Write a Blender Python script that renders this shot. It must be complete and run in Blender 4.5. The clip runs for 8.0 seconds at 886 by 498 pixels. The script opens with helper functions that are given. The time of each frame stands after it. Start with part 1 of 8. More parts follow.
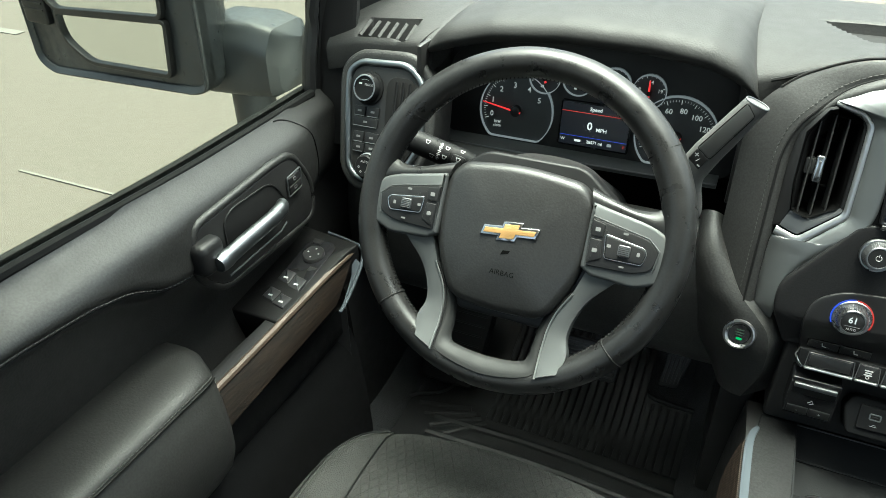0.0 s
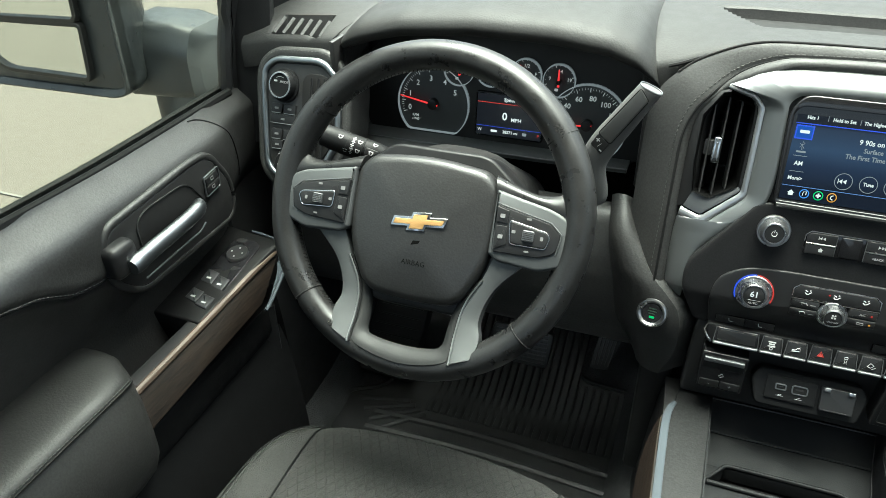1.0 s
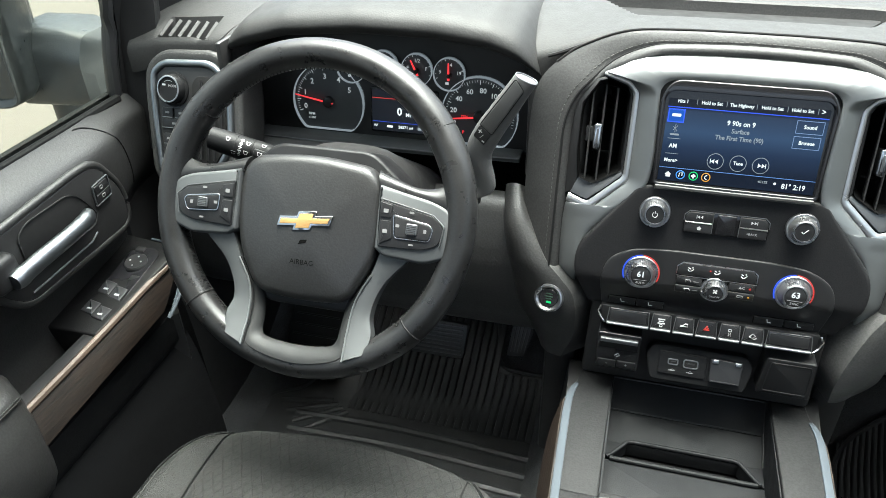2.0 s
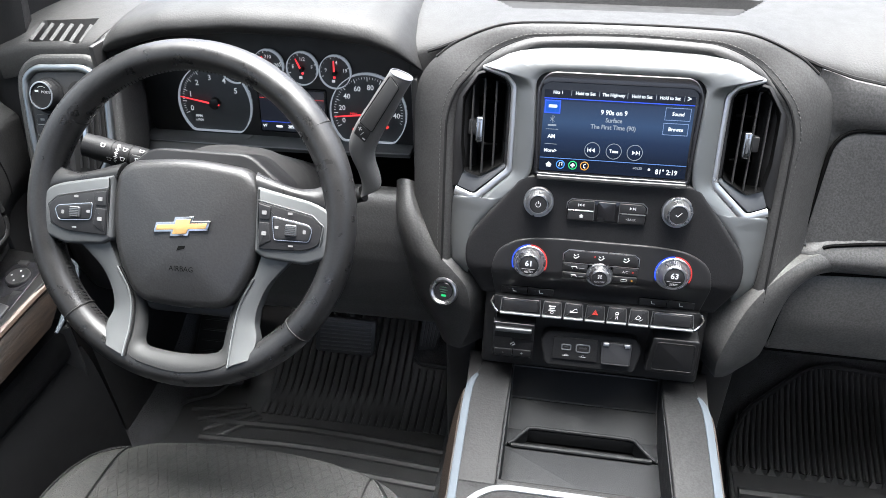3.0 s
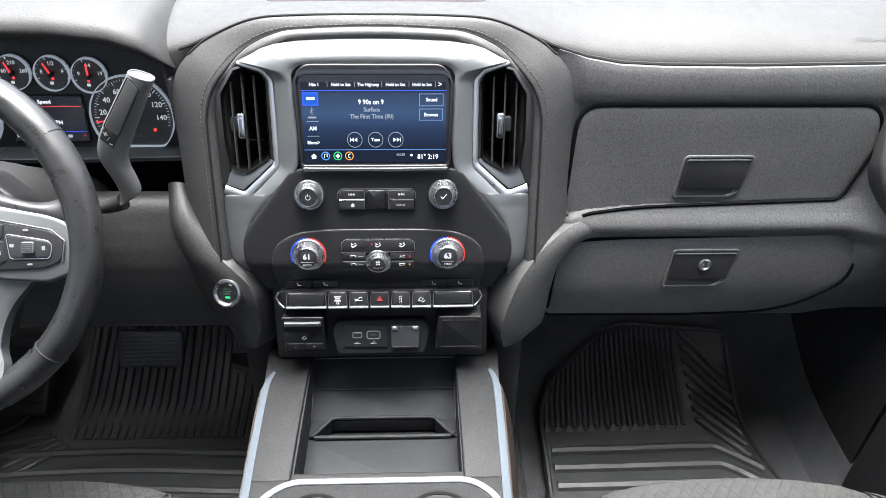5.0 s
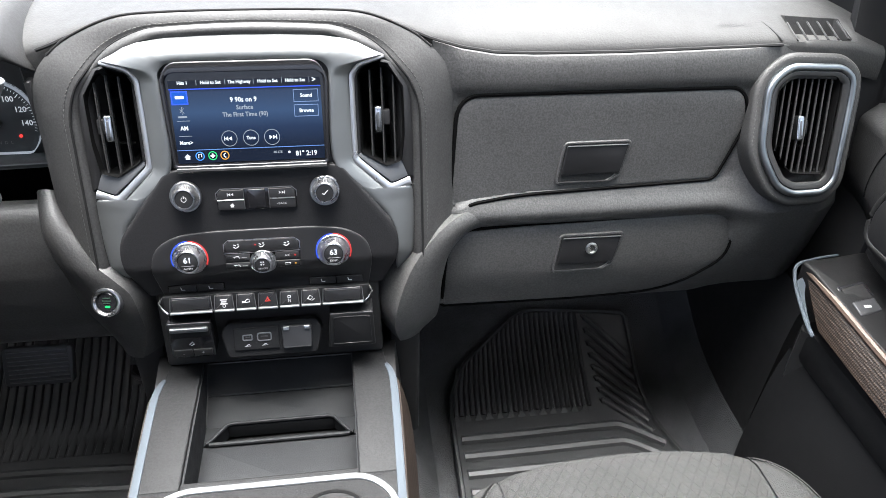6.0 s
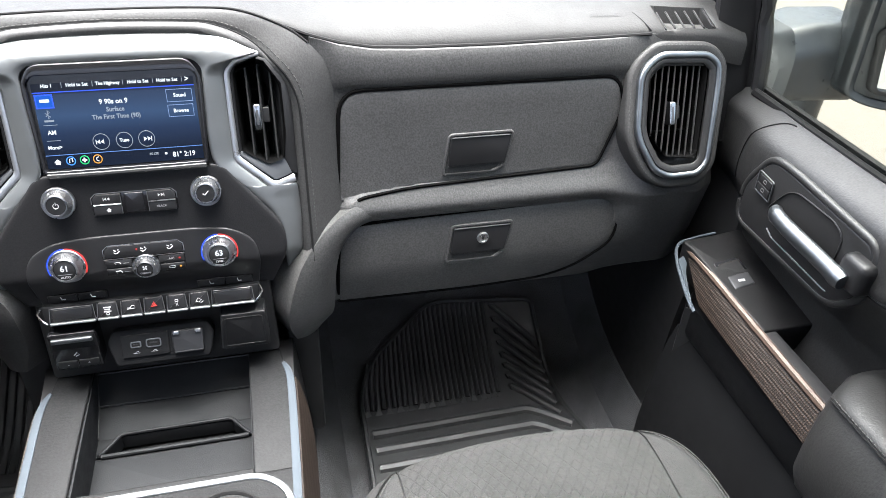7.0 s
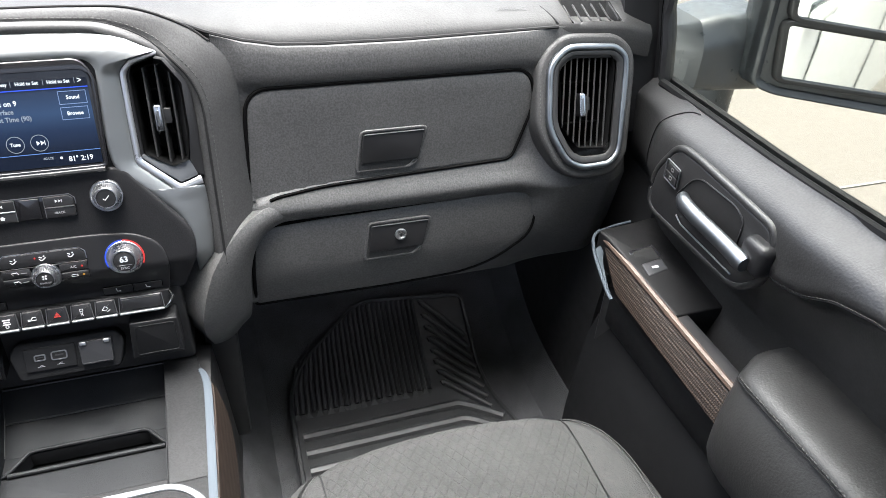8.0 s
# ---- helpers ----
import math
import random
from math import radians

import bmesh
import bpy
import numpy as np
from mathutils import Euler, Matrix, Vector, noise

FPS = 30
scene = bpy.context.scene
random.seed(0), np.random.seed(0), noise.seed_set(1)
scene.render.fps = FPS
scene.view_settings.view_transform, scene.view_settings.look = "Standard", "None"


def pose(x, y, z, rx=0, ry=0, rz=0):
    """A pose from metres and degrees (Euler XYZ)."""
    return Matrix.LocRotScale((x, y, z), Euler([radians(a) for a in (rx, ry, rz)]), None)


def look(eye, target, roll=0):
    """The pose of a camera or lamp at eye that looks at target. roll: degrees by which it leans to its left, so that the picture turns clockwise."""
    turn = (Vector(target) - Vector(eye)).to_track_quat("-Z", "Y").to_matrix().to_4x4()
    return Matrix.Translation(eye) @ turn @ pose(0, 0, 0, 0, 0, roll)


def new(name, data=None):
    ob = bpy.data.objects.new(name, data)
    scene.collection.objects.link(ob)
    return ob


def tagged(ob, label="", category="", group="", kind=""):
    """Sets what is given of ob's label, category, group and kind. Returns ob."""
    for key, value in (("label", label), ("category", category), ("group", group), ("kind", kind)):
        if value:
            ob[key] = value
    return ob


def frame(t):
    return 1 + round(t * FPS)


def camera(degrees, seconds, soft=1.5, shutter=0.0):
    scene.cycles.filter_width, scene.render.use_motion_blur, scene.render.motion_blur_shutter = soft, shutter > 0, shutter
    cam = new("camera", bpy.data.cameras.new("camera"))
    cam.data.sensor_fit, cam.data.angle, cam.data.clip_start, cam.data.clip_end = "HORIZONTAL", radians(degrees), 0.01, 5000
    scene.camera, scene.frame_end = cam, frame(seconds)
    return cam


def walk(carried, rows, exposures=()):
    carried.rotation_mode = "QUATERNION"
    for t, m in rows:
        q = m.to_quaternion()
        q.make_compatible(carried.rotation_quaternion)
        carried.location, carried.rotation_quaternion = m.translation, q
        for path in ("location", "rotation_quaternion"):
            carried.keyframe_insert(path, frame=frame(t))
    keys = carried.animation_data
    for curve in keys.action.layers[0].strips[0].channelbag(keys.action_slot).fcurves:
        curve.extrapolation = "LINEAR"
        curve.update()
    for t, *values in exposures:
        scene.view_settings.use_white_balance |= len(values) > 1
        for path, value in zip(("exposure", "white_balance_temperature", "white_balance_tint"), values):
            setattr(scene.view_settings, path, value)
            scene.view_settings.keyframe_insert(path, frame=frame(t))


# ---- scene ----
cam = camera(62.8, 8.0, soft=0.7)
PATH = [
    (0.0, (-0.232, 0.137, 1.263), (-0.935, 1.653, 0.165), -0.8),
    (0.5, (-0.208, 0.141, 1.263), (-0.864, 1.675, 0.16), -0.9),
    (1.0, (-0.179, 0.145, 1.263), (-0.779, 1.699, 0.156), -1.1),
    (1.5, (-0.147, 0.151, 1.264), (-0.683, 1.724, 0.151), -1.4),
    (3.0, (-0.06, 0.171, 1.266), (-0.354, 1.792, 0.132), -0.9),
    (3.5, (-0.034, 0.172, 1.27), (-0.239, 1.801, 0.127), -0.5),
    (4.0, (-0.01, 0.174, 1.27), (-0.12, 1.808, 0.122), 0.0),
    (4.5, (0.019, 0.174, 1.271), (-0.001, 1.809, 0.118), 0.5),
    (6.0, (0.106, 0.169, 1.268), (0.357, 1.778, 0.107), 1.8),
    (6.5, (0.133, 0.16, 1.27), (0.477, 1.751, 0.108), 2.3),
    (7.0, (0.159, 0.149, 1.271), (0.588, 1.719, 0.109), 2.8),
    (7.5, (0.18, 0.145, 1.269), (0.687, 1.692, 0.107), 3.3),
    (8.0, (0.199, 0.139, 1.268), (0.765, 1.668, 0.11), 3.6),
]
STOPS = 3.25
EXPOSURES = [(0.0, STOPS - 0.14, 5950, -14), (1.0, STOPS - 0.12, 5920, -12), (1.7, STOPS + 0.10, 5880, -8), (3.0, STOPS + 0.46, 5780, 5), (4.5, STOPS + 0.52, 5780, 5), (7.0, STOPS + 0.52, 5790, 5), (8.0, STOPS + 0.42, 5810, 5)]
walk(cam, [(t, look(eye, target, roll)) for t, eye, target, roll in PATH],
     exposures=EXPOSURES)

# ---- light: bright daylight through the glass of the cab ----
ELEVATION = radians(80)
world = bpy.data.worlds.new("daylight")
scene.world = world
world.use_nodes = True
wn = world.node_tree
sky = wn.nodes.new("ShaderNodeTexSky")
sky.sky_type = "NISHITA"
sky.sun_disc = False
sky.sun_elevation, sky.sun_rotation = ELEVATION, radians(0)
sky.dust_density, sky.air_density, sky.ozone_density = 10.0, 0.25, 0.0
wn.links.new(sky.outputs[0], wn.nodes["Background"].inputs[0])
wn.nodes["Background"].inputs[1].default_value = 0.15
sun = new("sun", bpy.data.lights.new("sun", "SUN"))
sun.data.energy, sun.data.angle, sun.data.color = 0.5, radians(45), (1.0, 0.97, 0.92)
sun.matrix_world = look((0, 20 * math.cos(ELEVATION), 20 * math.sin(ELEVATION)), (0, 0, 0))

# ---- mesh helpers ----
BASES = {}


def thing(name, base, label, category, group="", kind=""):
    """An Empty at the base of a thing, which its parts hang from."""
    ob = new(name)
    ob.empty_display_size = 0.02
    ob.location = base
    BASES[ob.name] = Vector(base)
    return tagged(ob, label, category, group, kind)


def shade(me, angle=38):
    me.polygons.foreach_set("use_smooth", [True] * len(me.polygons))
    me.set_sharp_from_angle(angle=radians(angle))


def part(name, bm, material, parent, label="", angle=38, flip=True):
    """Links a bmesh, given in the place's own metres, as one mesh under a thing or a part."""
    base = BASES[parent.name]
    if flip:
        bmesh.ops.recalc_face_normals(bm, faces=bm.faces)
    bm.transform(Matrix.Translation(-base))
    me = bpy.data.meshes.new(name)
    bm.to_mesh(me)
    bm.free()
    me.materials.append(material)
    shade(me, angle)
    ob = new(name, me)
    ob.parent = parent
    BASES[ob.name] = base
    if label:
        tagged(ob, label)
    return ob


def solid(name, bm, material, label, category, kind="", base=(0, 0, 0), angle=38, group=""):
    """A thing that is one mesh."""
    bmesh.ops.recalc_face_normals(bm, faces=bm.faces)
    bm.transform(Matrix.Translation(-Vector(base)))
    me = bpy.data.meshes.new(name)
    bm.to_mesh(me)
    bm.free()
    me.materials.append(material)
    shade(me, angle)
    ob = new(name, me)
    ob.location = base
    BASES[ob.name] = Vector(base)
    return tagged(ob, label, category, group, kind)


def axes(o, u, v):
    """A map from local (a, b, c) to the place: a along u, b along v, c along the normal u x v."""
    o, u, v = Vector(o), Vector(u).normalized(), Vector(v).normalized()
    n = u.cross(v).normalized()
    return lambda a, b, c=0.0: o + u * a + v * b + n * c


def rpoly(pts, r, n=4):
    """A polygon with its corners rounded; r is one radius or one for each corner."""
    out, m = [], len(pts)
    for i in range(m):
        p, a, b = Vector(pts[i]), Vector(pts[i - 1]), Vector(pts[(i + 1) % m])
        rr = r[i] if isinstance(r, (list, tuple)) else r
        da, db = a - p, b - p
        k = min(rr, da.length * 0.48, db.length * 0.48)
        if k < 1e-6:
            out.append(p)
            continue
        s, e = p + da.normalized() * k, p + db.normalized() * k
        for j in range(n + 1):
            t = j / n
            out.append(s * (1 - t) ** 2 + p * 2 * t * (1 - t) + e * t * t)
    return out


def rrect(cx, cy, w, h, r, n=4):
    return rpoly([(cx - w / 2, cy - h / 2), (cx + w / 2, cy - h / 2), (cx + w / 2, cy + h / 2), (cx - w / 2, cy + h / 2)], r, n)


def circle(cx, cy, r, n=32, a0=0.0, a1=360.0):
    full = abs(a1 - a0) >= 359.9
    k = n if full else n + 1
    return [Vector((cx + r * math.cos(radians(a0 + (a1 - a0) * i / n)), cy + r * math.sin(radians(a0 + (a1 - a0) * i / n)))) for i in range(k)]


def inset(pts, d):
    """The outline moved inwards by d."""
    m, area = len(pts), 0.0
    for i in range(m):
        area += pts[i - 1].x * pts[i].y - pts[i].x * pts[i - 1].y
    sgn = 1 if area > 0 else -1
    out = []
    for i in range(m):
        e0, e1 = pts[i] - pts[i - 1], pts[(i + 1) % m] - pts[i]
        n0 = Vector((-e0.y, e0.x)).normalized() if e0.length > 1e-9 else Vector((0, 0))
        n1 = Vector((-e1.y, e1.x)).normalized() if e1.length > 1e-9 else Vector((0, 0))
        n = n0 + n1
        if n.length < 1e-9:
            out.append(pts[i].copy())
            continue
        n.normalize()
        c = max(0.5, n.dot(n0) if n0.length else n.dot(n1))
        out.append(pts[i] + n * (sgn * d / c))
    return out


def skin(bm, loops, closed=True):
    """Quads between successive rows of points; returns the rows of vertices."""
    rows = [[bm.verts.new(p) for p in loop] for loop in loops]
    for a, b in zip(rows, rows[1:]):
        m = len(a)
        for i in range(m if closed else m - 1):
            j = (i + 1) % m
            bm.faces.new((a[i], a[j], b[j], b[i]))
    return rows


def panel(outline, to, depth, edge=0.002, crown=0.0, rings=0, top=0.0, bm=None, dish=0.0):
    """A slab with the outline as its face, rounded at the rim; crown swells its middle, dish sinks it."""
    bm = bm or bmesh.new()
    loops = [[to(p.x, p.y, top - depth) for p in outline]]
    loops.append([to(p.x, p.y, top - edge) for p in outline])
    last = outline
    if edge > 0:
        for k in (1, 2, 3):
            a = radians(30 * k)
            last = inset(outline, edge * (1 - math.cos(a)))
            loops.append([to(p.x, p.y, top - edge + edge * math.sin(a)) for p in last])
    rows = None
    if rings:
        c = Vector((sum(p.x for p in last) / len(last), sum(p.y for p in last) / len(last)))
        for k in range(1, rings):
            s = 1 - k / rings
            loops.append([to(*(c + (p - c) * s), top + (crown - dish) * (1 - s * s)) for p in last])
        rows = skin(bm, loops)
        mid = bm.verts.new(to(c.x, c.y, top + crown - dish))
        m = len(rows[-1])
        for i in range(m):
            bm.faces.new((rows[-1][i], rows[-1][(i + 1) % m], mid))
    else:
        rows = skin(bm, loops)
        bm.faces.new(rows[-1])
    bm.faces.new(rows[0][::-1])
    return bm


def hollow(outer, inner, to, depth, edge=0.002, top=0.0, floor=None, bm=None, drop=0.0):
    """A frame between two outlines with as many points each; drop: how far the inner rim lies below the outer."""
    bm = bm or bmesh.new()
    m = len(outer)
    loops = [[to(p.x, p.y, top - depth) for p in outer], [to(p.x, p.y, top - edge) for p in outer]]
    for k in (1, 2, 3):
        a = radians(30 * k)
        loops.append([to(p.x, p.y, top - edge + edge * math.sin(a)) for p in inset(outer, edge * (1 - math.cos(a)))])
    for k in (2, 1, 0):
        a = radians(30 * k)
        loops.append([to(p.x, p.y, top - drop - edge + edge * math.sin(a)) for p in inset(inner, -edge * (1 - math.cos(a)))])
    loops.append([to(p.x, p.y, top - depth) for p in inner])
    rows = skin(bm, loops)
    for i in range(m):
        j = (i + 1) % m
        bm.faces.new((rows[-1][i], rows[-1][j], rows[0][j], rows[0][i]))
    return bm


def curve(pts, n=8, closed=False):
    """A smooth line through the points."""
    P = [Vector(p) for p in pts]
    out, m = [], len(P)
    for i in range(m if closed else m - 1):
        p1, p2 = P[i], P[(i + 1) % m]
        p0 = P[i - 1] if (closed or i > 0) else p1 * 2 - p2
        p3 = P[(i + 2) % m] if (closed or i + 2 < m) else p2 * 2 - p1
        for k in range(n):
            t = k / n
            out.append(0.5 * ((2 * p1) + (p2 - p0) * t + (2 * p0 - 5 * p1 + 4 * p2 - p3) * t * t + (3 * p1 - p0 - 3 * p2 + p3) * t ** 3))
    if not closed:
        out.append(P[-1])
    return out


def tube(path, r, closed=False, seg=8, up=(0, 0, 1), wide=1.0, bm=None, ends=None):
    """A rod along a path; r is a number or one for each point; wide stretches it across."""
    bm = bm or bmesh.new()
    m, up, loops = len(path), Vector(up), []
    for i, p in enumerate(path):
        a = path[i - 1] if (closed or i > 0) else path[i]
        b = path[(i + 1) % m] if (closed or i < m - 1) else path[i]
        t = (Vector(b) - Vector(a)).normalized()
        x = t.cross(up)
        if x.length < 1e-4:
            x = t.cross(Vector((1, 0.3, 0)))
        x.normalize()
        y = x.cross(t).normalized()
        rr = r[i] if isinstance(r, (list, tuple)) else r
        loops.append([Vector(p) + x * (rr * wide * math.cos(2 * math.pi * k / seg)) + y * (rr * math.sin(2 * math.pi * k / seg)) for k in range(seg)])
    if closed:
        loops.append(loops[0])
        rows = [[bm.verts.new(q) for q in lp] for lp in loops[:-1]]
        rows.append(rows[0])
        for a, b in zip(rows, rows[1:]):
            for i in range(seg):
                j = (i + 1) % seg
                bm.faces.new((a[i], a[j], b[j], b[i]))
    else:
        rows = skin(bm, loops)
        bm.faces.new(rows[0][::-1])
        bm.faces.new(rows[-1])
    return bm


def lathe(profile, to, seg=40, bm=None, cx=0.0, cy=0.0, caps=True):
    """Turns (radius, height) pairs about the local c axis at (cx, cy)."""
    bm = bm or bmesh.new()
    loops = [[to(cx + r * math.cos(2 * math.pi * k / seg), cy + r * math.sin(2 * math.pi * k / seg), h) for k in range(seg)] for r, h in profile]
    rows = skin(bm, loops)
    if caps:
        bm.faces.new(rows[0][::-1])
        bm.faces.new(rows[-1])
    return bm


def ribbon(stations, thick=0.006, bulge=0.002, cross=8, n=6, power=4, bm=None, out=None, closed=False):
    """A band between two lines given as pairs of points; out: a direction that its face looks to."""
    bm = bm or bmesh.new()
    A = curve([s[0] for s in stations], n, closed)
    B = curve([s[1] for s in stations], n, closed)
    m, loops = len(A), []
    for i in range(m):
        j0, j1 = (i - 1) % m if closed else max(i - 1, 0), (i + 1) % m if closed else min(i + 1, m - 1)
        t = (A[j1] + B[j1]) - (A[j0] + B[j0])
        nn = t.cross(B[i] - A[i]).normalized()
        if out is not None and nn.dot(Vector(out)) < 0:
            nn = -nn
        row = [A[i] - nn * thick]
        for k in range(cross + 1):
            s = k / cross
            row.append(A[i].lerp(B[i], s) + nn * bulge * (1 - abs(2 * s - 1) ** power))
        row.append(B[i] - nn * thick)
        loops.append(row)
    if closed:
        rows = [[bm.verts.new(q) for q in lp] for lp in loops]
        rows.append(rows[0])
        for a, b in zip(rows, rows[1:]):
            w = len(a)
            for i in range(w):
                j = (i + 1) % w
                bm.faces.new((a[i], a[j], b[j], b[i]))
    else:
        rows = skin(bm, loops)
        bm.faces.new(rows[0][::-1])
        bm.faces.new(rows[-1])
    return bm


def field(us, vs, at, back, bm=None):
    """A sheet at(u, v) over a grid, closed behind by the direction back so that it has thickness."""
    bm = bm or bmesh.new()
    rows = [[bm.verts.new(at(u, v)) for u in us] for v in vs]
    for a, b in zip(rows, rows[1:]):
        for i in range(len(us) - 1):
            bm.faces.new((a[i], a[i + 1], b[i + 1], b[i]))
    rim = rows[0][:] + [r[-1] for r in rows[1:]] + rows[-1][-2::-1] + [r[0] for r in rows[-2:0:-1]]
    low = [bm.verts.new(v.co + Vector(back)) for v in rim]
    for i in range(len(rim)):
        j = (i + 1) % len(rim)
        bm.faces.new((rim[i], rim[j], low[j], low[i]))
    return bm


def box(lo, hi, edge=0.0, seg=2, bm=None):
    """A block from corner to corner with rounded edges."""
    bm = bm or bmesh.new()
    r = bmesh.ops.create_cube(bm, size=1.0)
    lo, hi = Vector(lo), Vector(hi)
    for v in r["verts"]:
        v.co = Vector(((v.co[i] + 0.5) * (hi[i] - lo[i]) + lo[i] for i in range(3)))
    if edge > 0:
        es = list({e for v in r["verts"] for e in v.link_edges})
        bmesh.ops.bevel(bm, geom=es, offset=edge, segments=seg, affect="EDGES", profile=0.5)
    return bm


def stitches(path, length, gap, r, lift, bm=None):
    """Short threads along a path, each a small rod lifted off the surface."""
    bm = bm or bmesh.new()
    seglen = [0.0]
    for a, b in zip(path, path[1:]):
        seglen.append(seglen[-1] + (b - a).length)

    def at(d):
        for i in range(len(path) - 1):
            if seglen[i + 1] >= d:
                k = (d - seglen[i]) / max(1e-9, seglen[i + 1] - seglen[i])
                return path[i].lerp(path[i + 1], k)
        return path[-1]
    d = gap
    lift = Vector(lift)
    while d + length < seglen[-1]:
        tube([at(d) - lift * 0.3, at(d + length * 0.25) + lift, at(d + length * 0.75) + lift, at(d + length) - lift * 0.3], r, seg=4, bm=bm)
        d += length + gap
    return bm


def lettering(text, size, to, material, parent, at=(0, 0), lift=0.0006, align="CENTER", name="lettering", squash=1.0, turn=0.0, bold=0.0):
    """Words in the built-in font, as a thin mesh on the plane of to."""
    cu = bpy.data.curves.new("words", "FONT")
    cu.body, cu.size, cu.align_x, cu.align_y, cu.extrude, cu.resolution_u = text, size, align, "CENTER", 0.0, 2
    cu.offset = bold
    tmp = bpy.data.objects.new("words", cu)
    scene.collection.objects.link(tmp)
    me0 = tmp.to_mesh()
    bm = bmesh.new()
    bm.from_mesh(me0)
    tmp.to_mesh_clear()
    bpy.data.objects.remove(tmp)
    bpy.data.curves.remove(cu)
    c, s = math.cos(radians(turn)), math.sin(radians(turn))
    for v in bm.verts:
        x, y = v.co.x * squash, v.co.y
        v.co = to(at[0] + x * c - y * s, at[1] + x * s + y * c, lift)
    return part(name, bm, material, parent, flip=False)


def interp(x, xs, ys):
    return float(np.interp(x, xs, ys))


def ease(x, a, b):
    t = min(1.0, max(0.0, (x - a) / (b - a)))
    return t * t * (3 - 2 * t)


# ---- materials ----
def material(name, colour, rough=0.5, metal=0.0, grain=0.0, scale=600.0, blotch=0.1, rough_var=0.08, coat=0.0, spec=0.5, emit=None, strength=0.0, detail=3.0, pits=0.0):
    """A principled surface with grain (metres of relief) at one scale and stains at another."""
    m = bpy.data.materials.new(name)
    m.use_nodes = True
    nt = m.node_tree
    b = nt.nodes["Principled BSDF"]
    b.inputs["Roughness"].default_value = rough
    b.inputs["Metallic"].default_value = metal
    b.inputs["Specular IOR Level"].default_value = spec
    b.inputs["Coat Weight"].default_value = coat
    b.inputs["Base Color"].default_value = (*colour, 1)
    if emit:
        b.inputs["Emission Color"].default_value = (*emit, 1)
        b.inputs["Emission Strength"].default_value = strength * 2 ** -STOPS
    co = nt.nodes.new("ShaderNodeTexCoord")
    if blotch > 0:
        big = nt.nodes.new("ShaderNodeTexNoise")
        big.inputs["Scale"].default_value, big.inputs["Detail"].default_value = 14.0, 5.0
        nt.links.new(co.outputs["Object"], big.inputs["Vector"])
        ramp = nt.nodes.new("ShaderNodeMapRange")
        ramp.inputs["From Min"].default_value, ramp.inputs["From Max"].default_value = 0.3, 0.7
        ramp.inputs["To Min"].default_value, ramp.inputs["To Max"].default_value = 1 - blotch, 1 + blotch
        nt.links.new(big.outputs["Fac"], ramp.inputs["Value"])
        mul = nt.nodes.new("ShaderNodeVectorMath")
        mul.operation = "SCALE"
        mul.inputs[0].default_value = colour
        nt.links.new(ramp.outputs[0], mul.inputs["Scale"])
        nt.links.new(mul.outputs[0], b.inputs["Base Color"])
        rr = nt.nodes.new("ShaderNodeMapRange")
        rr.inputs["From Min"].default_value, rr.inputs["From Max"].default_value = 0.3, 0.7
        rr.inputs["To Min"].default_value, rr.inputs["To Max"].default_value = rough - rough_var, rough + rough_var
        fine = nt.nodes.new("ShaderNodeTexNoise")
        fine.inputs["Scale"].default_value, fine.inputs["Detail"].default_value = 55.0, 4.0
        nt.links.new(co.outputs["Object"], fine.inputs["Vector"])
        nt.links.new(fine.outputs["Fac"], rr.inputs["Value"])
        nt.links.new(rr.outputs[0], b.inputs["Roughness"])
    if grain > 0:
        tex = nt.nodes.new("ShaderNodeTexNoise")
        tex.inputs["Scale"].default_value, tex.inputs["Detail"].default_value = scale, detail
        out = tex.outputs["Fac"]
        nt.links.new(co.outputs["Object"], tex.inputs["Vector"])
        if pits > 0 and blotch > 0:
            pit = nt.nodes.new("ShaderNodeMapRange")
            pit.inputs["From Min"].default_value, pit.inputs["From Max"].default_value = 0.35, 0.65
            pit.inputs["To Min"].default_value, pit.inputs["To Max"].default_value = 1 - pits, 1 + pits
            nt.links.new(out, pit.inputs["Value"])
            dots = nt.nodes.new("ShaderNodeMath")
            dots.operation = "MULTIPLY"
            nt.links.new(ramp.outputs[0], dots.inputs[0])
            nt.links.new(pit.outputs[0], dots.inputs[1])
            nt.links.new(dots.outputs[0], mul.inputs["Scale"])
        bump = nt.nodes.new("ShaderNodeBump")
        bump.inputs["Distance"].default_value, bump.inputs["Strength"].default_value = grain, 1.0
        nt.links.new(out, bump.inputs["Height"])
        nt.links.new(bump.outputs[0], b.inputs["Normal"])
    return m


# Same vinyl as the dash; the doors' shade is put into its darker base
DOORTRIM = material("darkened_door_vinyl", (0.0150, 0.0150, 0.0145), 0.47, grain=0.00026, scale=420, blotch=0.08, rough_var=0.05, detail=2.0, spec=0.56, pits=0.35)
# Dash vinyl with shade worked into the base, chiefly for the driver side
KNEE = material("darkened_dash_vinyl", (0.023, 0.023, 0.0223), 0.46, grain=0.0003, scale=420, blotch=0.08, rough_var=0.05, detail=2.0, spec=0.45, pits=0.25)
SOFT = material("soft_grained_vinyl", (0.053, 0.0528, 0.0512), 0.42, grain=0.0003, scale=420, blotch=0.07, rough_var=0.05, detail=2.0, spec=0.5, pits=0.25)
SEAL = material("black_window_seal", (0.008, 0.008, 0.008), 0.55, grain=0.0002, scale=900, blotch=0.1, spec=0.12)
# Dash vinyl, darkened and dulled to hold back glare on the upper pad
PAD = material("toned_down_pad_vinyl", (0.0215, 0.0215, 0.021), 0.58, grain=0.0003, scale=420, blotch=0.05, rough_var=0.04, detail=2.0, spec=0.25, pits=0.15)
